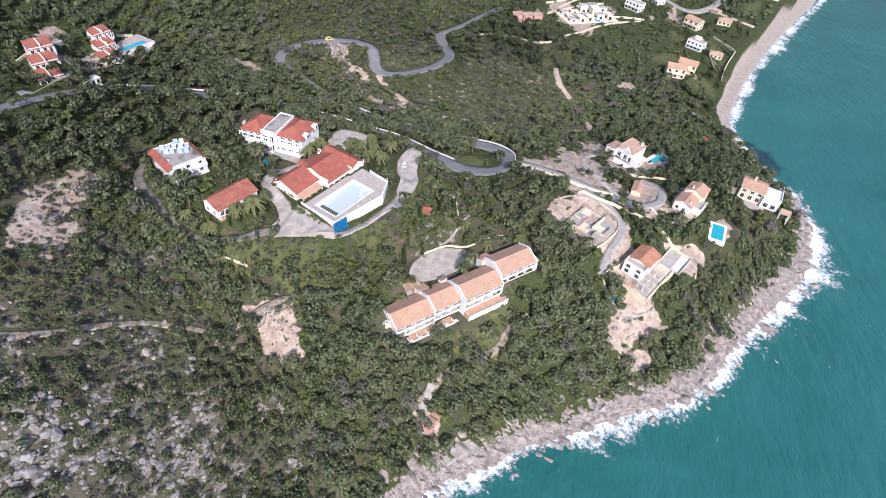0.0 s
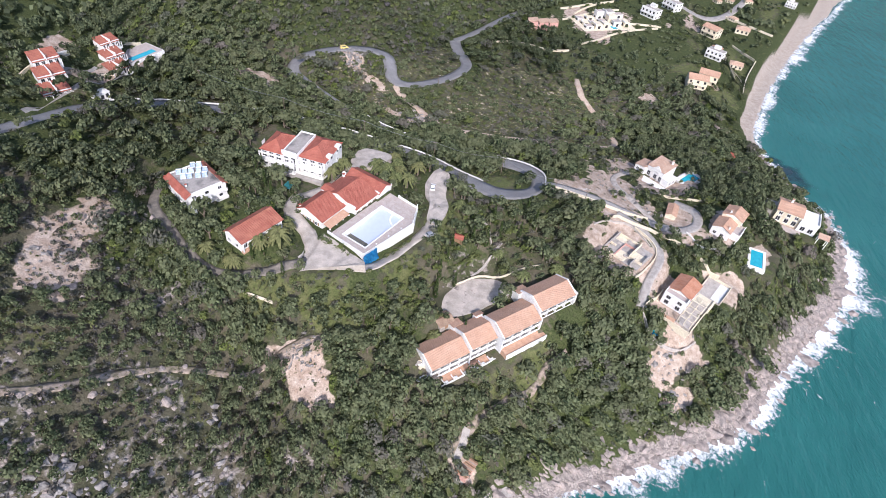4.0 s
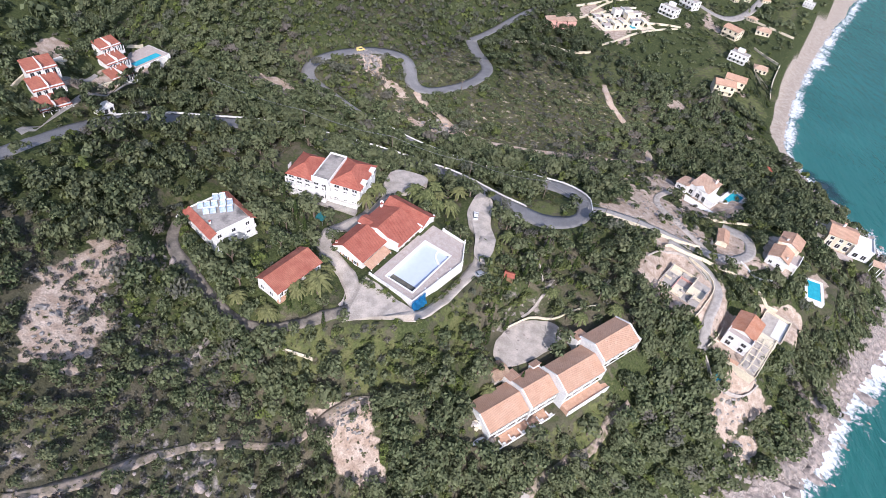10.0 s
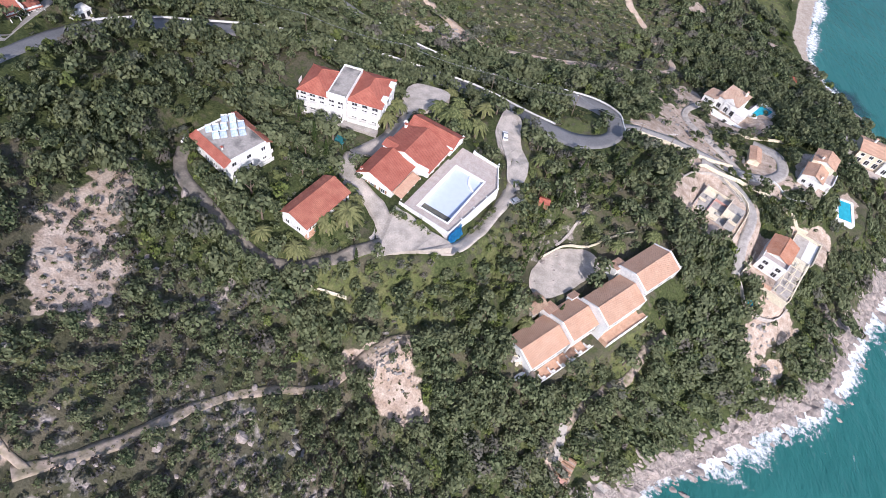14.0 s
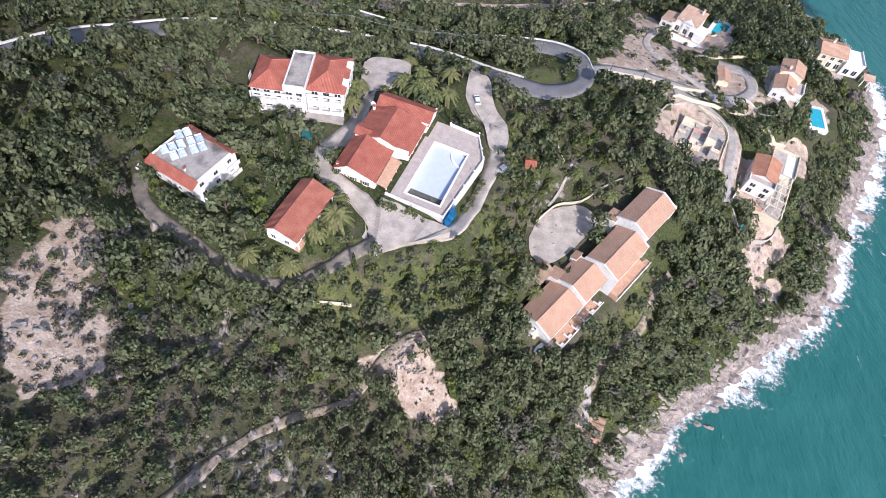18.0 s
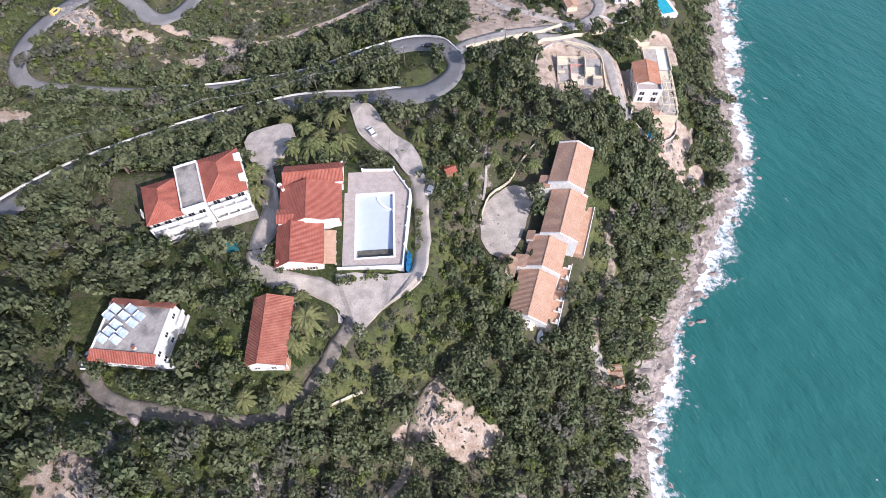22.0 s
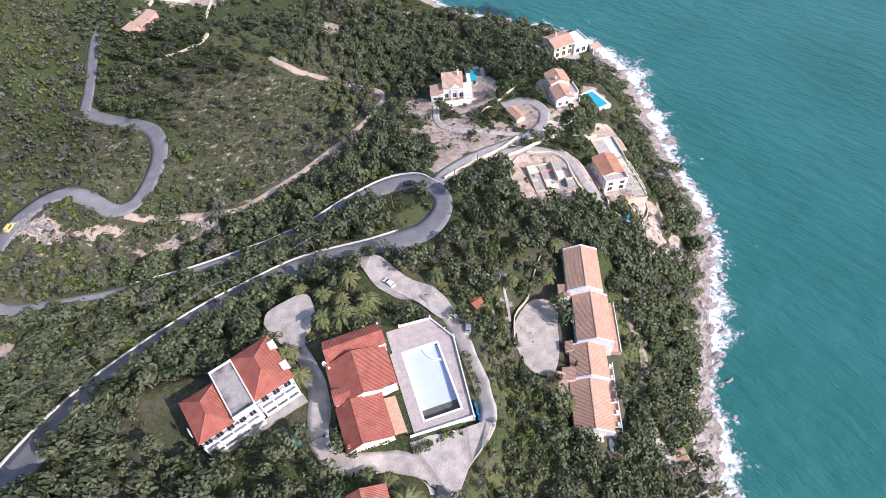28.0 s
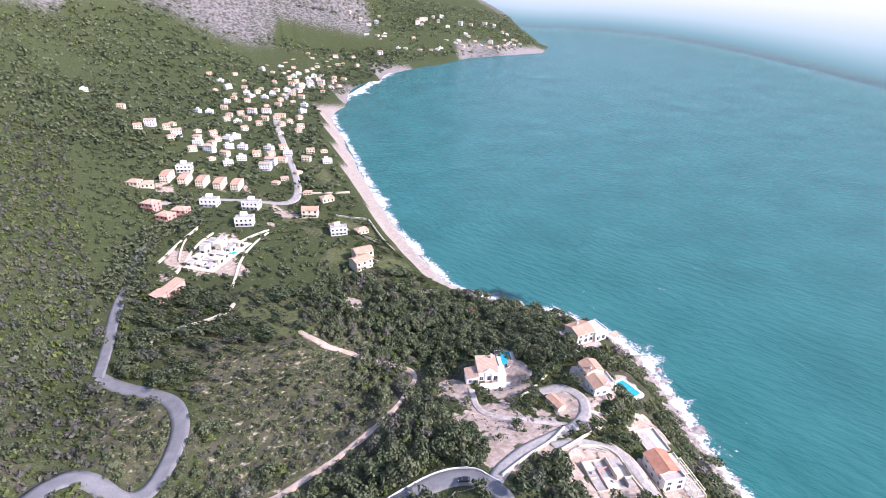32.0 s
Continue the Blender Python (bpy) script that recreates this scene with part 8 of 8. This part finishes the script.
    g = rng.uniform(0, 1, len(x)) + 0.4 * waves2(x, y, 73, 18, 3)
    dry = smooth(60, 20, y) * smooth(-110, -140, x) + 0.6 * ellipses(x, y, ROCKY) > rng.uniform(0.1, 0.9, len(x))
    for name, w in (("bush", (g < 0.45) & ~dry), ("bright", (g >= 0.45) & (g < 0.62) & ~dry), ("scrub", (g >= 0.62) & ~dry), ("twig", dry)):
        grow(name, KIND_LEAF[name], x[w], y[w], rng, rng.uniform(0.5, 1.15, w.sum()) * (0.75 if name == "bright" else 1))
    # grass tufts and seedlings over the open ground
    x, y, rng = scatter(-232, 10, -24, 300, 1.7, 16)
    open_g = np.maximum(np.maximum(ellipses(x, y, GRASS), 0.7 * ellipses(x, y, FIELD)), 0.8 * ellipses(x, y, ROCKY))
    w = rng.uniform(0, 1, len(x)) < 0.12 + 0.75 * open_g
    x, y = x[w], y[w]
    grow("tuft", "leaf_tuft", x, y, rng, rng.uniform(0.5, 1.3, len(x)))
    # the close scrub of the southern slope
    x, y, rng = scatter(-232, -84, -26, 62, 2.1, 17)
    w = rng.uniform(0, 1, len(x)) < 0.9 * smooth(62, 30, y) * smooth(-84, -125, x)
    x, y = x[w], y[w]
    k = rng.uniform(0, 1, len(x)) + 0.5 * waves2(x, y, 79, 14, 3)
    for name, w in (("twig", k < 0.5), ("bush", (k >= 0.5) & (k < 0.85)), ("scrub", k >= 0.85)):
        grow(name, KIND_LEAF[name], x[w], y[w], rng, rng.uniform(0.5, 1.0, w.sum()) * (0.75 if name == "bush" else 1))
    # the woods further off, thinning with distance
    for x0, x1, y0, y1, step, seed, sc in ((-560, -286, -200, 520, 4.9, 7, 1.0), (-286, 60, 334, 470, 5.4, 8, 0.62), (-430, -286, -200, -24, 6, 9, 1.0), (-286, -90, -160, -24, 4.6, 10, 0.8), (-520, 120, 470, 740, 5.6, 12, 0.95), (-480, 380, 730, 980, 6.0, 13, 1.0)):
        x, y, rng = scatter(x0, x1, y0, y1, step, seed)
        flat = (x > -160) & (y > 334) & (y < 640)
        w = rng.uniform(0, 1, len(x)) > np.where(flat, 0.38, 0.06) + 0.7 * smooth(-10, 30, cliff_side(x, y) + waves2(x, y, 43, 70) * 40)
        x, y = x[w], y[w]
        pale = rng.uniform(0, 1, len(x)) < 0.15
        s = rng.uniform(0.65, 1.12, len(x)) * sc
        kd = "wood" if seed in (7, 9, 12, 13) else "far"
        grow(kd, "leaf_oak", x[~pale], y[~pale], rng, s[~pale])
        grow(kd, "leaf_bright", x[pale], y[pale], rng, s[pale] * 0.85)
    labels = {"leaf_oak": "dense dark green maquis and evergreen oak woodland", "leaf_bright": "brighter green shrubs among the woodland", "leaf_grey": "grey-green olives and low stony scrub", "leaf_tuft": "grass tufts and seedlings on the open slopes", "leaf_twig": "bare brownish-grey twiggy scrub on the stony slope"}
    for leaf, parts in stuff.items():
        me = quads_mesh("woodland", np.concatenate([p[0] for p in parts]), leaf, np.concatenate([p[1] for p in parts]))
        tagged(new("woodland", me), labels[leaf], "woodland", kind="stuff")


def special_trees():
    rng = np.random.RandomState(77)
    cy = [cypress_proto(k, 1.9, 9.5, 220, 0.34) for k in (1, 2)]
    meshes = [quads_mesh("crown", p, "leaf_cypress") for p in cy]
    for x, y, s in ((-176, 99, 0.95), (-181, 101, 0.85), (-193, 133, 0.8), (-199, 128, 0.7), (-112, 118, 1.1), (-115, 124, 1.0), (-110, 128, 0.8), (-93, 112, 0.7), (-151, 79, 0.7), (-64, 106, 0.7), (-188, 104, 0.7), (-118, 136, 0.8), (-112.3, 152, 1.0), (-109.5, 145, 1.1), (-98.5, 157, 1.0), (-101, 152, 0.9), (-107, 149, 0.95), (-114, 143, 0.9), (-104, 160, 0.9), (-116, 130, 0.8), (-161, 80, 0.9), (-163, 76.5, 0.8)):
        t = thing("cypress", "slender dark cypress standing above the shrubs", "tree", pose(x, y, float(ground_z(x, y)), 0, 0, rng.uniform(0, 360)), "cypresses")
        t.scale = (s, s, s)
        part("trunk", cyl(0.14, -0.5, 2.0, 6), "trunk", t)
        new("crown", meshes[rng.randint(2)]).parent = t
    pm = [quads_mesh("fronds", palm_proto(k, 3.3, 4.6, 26), "leaf_palm", np.full(26 * 8 * 2 * 4, 0.15 * k)) for k in (1, 2, 3)]
    for x, y, s in PALMS:
        t = thing("palm_tree", "date palm with a spreading crown of arching fronds", "palm", pose(x, y, float(ground_z(x, y)), 0, 0, rng.uniform(0, 360)), "palms of the hotel garden")
        t.scale = (s, s, s)
        part("trunk", cyl(0.30, -0.5, 4.6, 8, 0.24), "trunk", t)
        new("fronds", pm[rng.randint(3)]).parent = t


def shore_rocks():
    """Boulders and broken slabs along the water."""
    rng = np.random.RandomState(21)
    line = catmull(COAST[3:23], 1.0)
    base = bmesh.new()
    bmesh.ops.create_icosphere(base, subdivisions=1, radius=1)
    bv = np.array([v.co[:] for v in base.verts])
    bf = np.array([[v.index for v in f.verts] for f in base.faces])
    base.free()
    verts, faces, n = [], [], 0
    d = np.gradient(line, axis=0)
    d /= np.linalg.norm(d, axis=1)[:, None]
    inn = np.stack([-d[:, 1], d[:, 0]], -1)
    for k in range(2600):
        i = rng.randint(len(line))
        p = line[i] + inn[i] * (rng.normal(2.5, 3.2))
        s = rng.lognormal(-0.35, 0.5)
        v = bv * (1 + rng.uniform(-0.28, 0.28, (len(bv), 1))) * np.array([s * rng.uniform(0.7, 1.5), s * rng.uniform(0.7, 1.3), s * rng.uniform(0.35, 0.8)])
        a = rng.uniform(0, 6.28)
        c, sn = math.cos(a), math.sin(a)
        z = max(float(ground_z(p[0], p[1])), -0.3)
        verts.append(np.c_[v[:, 0] * c - v[:, 1] * sn + p[0], v[:, 0] * sn + v[:, 1] * c + p[1], v[:, 2] + z])
        faces.append(bf + n)
        n += len(bv)
    for cx, cy, a, b, turn in ROCKY:
        for _ in range(int(a * b * 0.35)):
            u, w = rng.normal(0, 0.5, 2)
            c0, s0 = math.cos(radians(turn)), math.sin(radians(turn))
            x, y = cx + u * a * c0 - w * b * s0, cy + u * a * s0 + w * b * c0
            s = rng.lognormal(-0.95, 0.45)
            v = bv * (1 + rng.uniform(-0.3, 0.3, (len(bv), 1))) * np.array([s, s * rng.uniform(0.6, 1.3), s * rng.uniform(0.4, 0.8)])
            verts.append(v + np.array([x, y, float(ground_z(x, y)) + 0.1]))
            faces.append(bf + n)
            n += len(bv)
    # limestone showing through the scrub of the southern slope, and two heaps of broken stone by the road
    pale, n2 = [], 0
    pf = []
    gx, gy = np.meshgrid(np.arange(-225, -88, 1.15), np.arange(-40, 52, 1.15))
    gx, gy = gx.ravel() + rng.uniform(-0.8, 0.8, gx.size), gy.ravel() + rng.uniform(-0.8, 0.8, gy.size)
    on = outcrop_at(gx, gy) & (rng.uniform(0, 1, gx.size) < 0.5) & (near_road(gx, gy)[0] > 0.8) & (coast_field(gx, gy) > 8)
    spots = [(a, b, 0.62) for a, b in zip(gx[on], gy[on])]
    for cx, cy, sx, sy, cnt in ((-227, 220, 2.8, 2.8, 150), (-187, 213, 3.6, 2.2, 150), (-130, 63, 3.5, 3, 50), (-203, 42, 6, 8, 70), (-76, 203, 8, 4, 60), (-30, 152, 3, 6, 50), (-22, 140, 2, 4, 30)):
        spots += [(cx + rng.normal(0, sx), cy + rng.normal(0, sy), 0.42) for _ in range(cnt)]
    zs = ground_z(np.array([q[0] for q in spots]), np.array([q[1] for q in spots]))
    for (x, y, s), z in zip(spots, zs):
        s = s * rng.lognormal(0, 0.42)
        v = bv * (1 + rng.uniform(-0.35, 0.35, (len(bv), 1))) * np.array([s * rng.uniform(0.8, 1.8), s * rng.uniform(0.6, 1.1), s * rng.uniform(0.5, 1.0)])
        a = rng.normal(0.9, 0.5)
        c, sn = math.cos(a), math.sin(a)
        pale.append(np.c_[v[:, 0] * c - v[:, 1] * sn + x, v[:, 0] * sn + v[:, 1] * c + y, v[:, 2] + z + 0.15])
        pf.append(bf + n2)
        n2 += len(bv)
    me = bpy.data.meshes.new("outcrops")
    me.from_pydata(np.concatenate(pale), [], np.concatenate(pf))
    me.materials.append(MATS["pale_rock"])
    tagged(new("outcrops", me), "pale grey limestone outcrops and stones among the scrub", "rocks", kind="stuff")
    me = bpy.data.meshes.new("rocks")
    me.from_pydata(np.concatenate(verts), [], np.concatenate(faces))
    me.materials.append(MATS["rock"])
    tagged(new("rocks", me), "pale broken rocks and boulders along the shore and slope", "rocks", kind="stuff")


shore_rocks()
special_trees()
forest()


# ---- setting out: the plan is drawn on a working grid, and its corners are carried from there to their true places ----
# working x, working y, then the shift east, north and up
SHIFT_HOTEL = [(-149, 131.6, -1.6, -6.1, 9.4), (-135.8, 102.2, -2.6, -6.5, 8.6), (-146.8, 102.2, -1.9, -5.6, 8.4), (-187, 89.8, -0.3, -7.0, 6.9), (-204.2, 77.3, -4.2, 0.1, 2.9), (-163, 91.1, -1.1, -6.7, 4.7), (-173.5, 75.7, 0.7, -6.9, 8.2), (-193.7, 112, -8.8, 3.7, 0.0), (-86.8, 90, -11.4, -9.7, 15.5), (-68.5, 140.2, -6.3, -11.1, 15.2), (-94.7, 84.1, -8.2, -8.3, 15.6), (-124.5, 57.5, -4.0, -6.9, 11.1), (-204, 42, 6.5, -6.8, 5.9), (-147, 92.5, -3.8, -9.5, 9.0), (-184, 0, 12.0, -2.0, 14.0), (-145, 48, -0.4, -0.7, -1.1), (-118.5, 141, -0.8, -16.4, 11.0)]
SHIFT_HEADLAND = [(-17.3, 192.3, -3.3, 0.3, 7.8), (-12.2, 213.8, -2.6, -0.1, 13.9), (-55.5, 243.5, 2.6, 17.3, 7.5), (-4, 254, 1.5, 6.7, 9.5), (-113, 174.5, -2.3, 6.7, 2.6), (-35.5, 173.5, -4.4, -6.4, 12.6), (-66, 171, 2.3, 2.2, 12.2), (-29, 218, -1.7, -0.7, 13.1), (-57.5, 290, 10.9, 44.7, 0.5), (-71.2, 72, -9.5, -5.6, 5.5), (-58, 133, -11.6, -18.5, 9.2), (-102.6, 247, 5.3, 33.3, 3.1), (-70, 238, 1.9, 15.5, 5.6)]
SHIFT_BAY = [(-177, 340, -20.7, 112.8, -17.9), (-212, 283, -32.8, 73.9, -17.1), (-84.5, 341, 12.3, 94.4, -10.7), (-86, 371, 15.2, 123.7, -15.3), (-263, 97, -38.5, 26.0, -24.8), (-245, 119.4, -58.6, 32.5, -23.1), (-192, 258, -15.7, 38.0, 4.7), (-222, 239, -22.2, 22.9, 5.0), (-149, 363, -21.3, 131.3, -11.8), (-203, 310, -35.3, 120.7, -19.3), (-150, 318, 10.6, 11.0, 12.0)]
SHIFT_SHORE = [(-68, 50, -3.7, 2.5, 0.0), (-49, 88, -0.7, -3.9, 0.0), (-30, 112, -2.6, -7.4, 0.0), (-3, 144, 0.6, -3.6, 0.0), (9, 180, -0.4, -6.9, 0.0), (22, 222, 1.6, -7.0, 0.0), (27, 262, 7.1, -0.5, 0.0), (6, 288, 18.8, 23.2, 0.0), (-42, 314, 25.1, 47.3, 0.0), (-46, 343, 20.1, 38.3, 0.0), (-46, 382, 19.5, 31.9, 0.0), (-44, 428, 19.3, 39.5, 0.0)]
SHIFT_FAR = [(-150, 530, -33.1, 292.6, 2.2), (-60, 570, 22.3, 304.5, 0.7), (-200, 600, -95.5, 541.8, 4.1), (-80, 645, 14.6, 469.7, 1.2), (-10, 660, 70.6, 462.0, 0.6), (-30, 720, 79.5, 690.3, 1.7), (30, 645, 94.6, 410.9, 0.4), (60, 760, 180.9, 744.5, 1.2), (110, 715, 181.9, 540.3, 0.3), (160, 740, 240.8, 594.5, 0.4), (250, 760, 326.6, 612.9, 0.3), (350, 775, 418.9, 620.8, 0.4), (250, 860, 329.5, 721.9, 55.2), (-130, 760, -30.0, 960.0, 90.0), (-320, 850, -120.0, 950.0, 120.0), (60, 1000, 260.0, 820.0, 90.0), (-520, 800, -220.0, 850.0, 110.0), (350, 1000, 560.0, 760.0, 40.0), (-420, 560, -170.0, 500.0, 60.0), (900, 2600, 900.0, 900.0, 60.0), (-1500, 1500, -400.0, 900.0, 120.0)]
SHIFT_EDGE = [(-700, 100, -60.0, 60.0, 30.0), (-300, -300, 10.0, -20.0, 40.0), (-480, -100, -30.0, 20.0, 40.0)]


def shift_weights():
    c = np.array(SHIFT_HOTEL + SHIFT_HEADLAND + SHIFT_BAY + SHIFT_SHORE + SHIFT_FAR + SHIFT_EDGE, float)
    p, n = c[:, :2], len(c)
    r = np.sqrt(((p[:, None] - p[None]) ** 2).sum(-1) + 100.0)
    a = np.zeros((n + 3, n + 3))
    a[:n, :n] = r - 3.0 * np.eye(n)
    a[:n, n] = a[n, :n] = 1
    a[:n, n + 1:], a[n + 1:, :n] = p / 100, p.T / 100
    return p, np.linalg.solve(a, np.r_[c[:, 2:], np.zeros((3, 3))])


SHIFT_P, SHIFT_W = shift_weights()


def shift_at(x, y):
    """East, north and up from the working grid to the true place."""
    x, y = np.ravel(np.asarray(x, float)), np.ravel(np.asarray(y, float))
    out = SHIFT_W[-3] + x[:, None] / 100 * SHIFT_W[-2] + y[:, None] / 100 * SHIFT_W[-1]
    for (px, py), w in zip(SHIFT_P, SHIFT_W):
        out = out + np.sqrt((x - px) ** 2 + (y - py) ** 2 + 100.0)[:, None] * w
    inland = coast_field(x, y)
    out[:, 2] *= smooth(-2, 14, inland)
    # level grounds are lifted as a whole
    for (px, py, hx, hy, turn, pz, soft), lift in zip(PADS, PAD_LIFT):
        c, s = math.cos(radians(turn)), math.sin(radians(turn))
        u, v = (x - px) * c + (y - py) * s, -(x - px) * s + (y - py) * c
        k = 1 - smooth(0, soft, np.maximum(np.maximum(abs(u) - hx, abs(v) - hy), 0))
        out[:, 2] = out[:, 2] * (1 - k) + lift * k
    # the plain behind the beach stays above the sea
    low = np.minimum(0.3 + 0.08 * inland, 2.5) - ground_z(x, y)
    out[:, 2] = np.where(inland > 0, np.maximum(out[:, 2], low * smooth(0, 6, inland)), np.minimum(out[:, 2], 0))
    return out


PAD_LIFT = []
PAD_LIFT = [float(shift_at([p[0]], [p[1]])[0, 2]) for p in PADS]


def local_turn(x, y):
    """How the setting out turns and scales things round a place."""
    d = shift_at([x, x + 4, x, x - 4, x], [y, y, y + 4, y, y - 4])
    j = np.eye(2) + np.stack([d[1, :2] - d[3, :2], d[2, :2] - d[4, :2]], 1) / 8
    return math.atan2(j[1, 0] - j[0, 1], j[0, 0] + j[1, 1]), math.sqrt(max(np.linalg.det(j), 0.1))


FIXED_SIZE = {"restaurant": (1.03, -4.0, 0, 0, 0), "pool_terrace": (0.97, -6.0, 0, 0, 0), "guest_house": (1.12, 2.0, 1.6, 0.3, 0), "solar_house": (0.99, -6.0, 0.5, 0.2, 0), "cottage": (1.0, -3.0, 0, 0, 0), "apartment_row": (1.03, -5.0, 0.5, 2.0, 0)}
RIDES_ON = {"solar_heater": "solar_house", "terrace_lamp": "pool_terrace", "tarpaulin": "pool_terrace", "satellite_dish": "restaurant"}


def set_out():
    bpy.context.view_layer.update()
    moved = {}
    tops = [ob for ob in scene.objects if ob.parent is None and ob.name not in ("camera", "sun", "water", "backdrop")]
    for ob in tops:
        base = ob.name.split(".")[0]
        if ob.type == "MESH":
            me = ob.data
            co = np.empty(len(me.vertices) * 3, np.float32)
            me.vertices.foreach_get("co", co)
            co = co.reshape(-1, 3).astype(float)
            d = shift_at(co[:, 0], co[:, 1])
            if base in ("surf", "foam_streaks", "seagrass"):
                d[:, 2] = 0
            me.vertices.foreach_set("co", (co + d).astype(np.float32).ravel())
            me.update()
        elif base not in RIDES_ON:
            moved[ob] = set_out_thing(ob, base)
    kept = {ob.name: m for ob, m in moved.items()}
    for ob in tops:
        base = ob.name.split(".")[0]
        if base in RIDES_ON:
            ob.matrix_world = kept[RIDES_ON[base]] @ ob.matrix_world


def set_out_thing(ob, base):
    p = ob.matrix_world.translation.copy()
    if p.length < 1:
        corners = [Vector(v) for o in ob.children for v in o.bound_box]
        p = sum(corners, Vector()) / len(corners)
    d = shift_at([p.x], [p.y])[0]
    turn, size = local_turn(p.x, p.y)
    size = min(max(size, 0.92), 1.35) if base in ("house", "terraced_house", "villa", "holiday_complex", "swimming_pool", "pool_platform") else 1.0
    if base in FIXED_SIZE and ob.name in FIXED_SIZE:
        size, deg, ex, ey, ez = FIXED_SIZE[ob.name]
        turn, d = radians(deg), d + np.array([ex, ey, ez])
    at = Vector((p.x, p.y, 0.0))
    low = p.z if base != "apartment_row" else 22.0
    m = Matrix.Translation(Vector((p.x + d[0], p.y + d[1], low + d[2]))) @ Matrix.Rotation(turn, 4, "Z") @ Matrix.Scale(size, 4) @ Matrix.Translation(-at - Vector((0, 0, low)))
    ob.matrix_world = m @ ob.matrix_world
    return m


set_out()
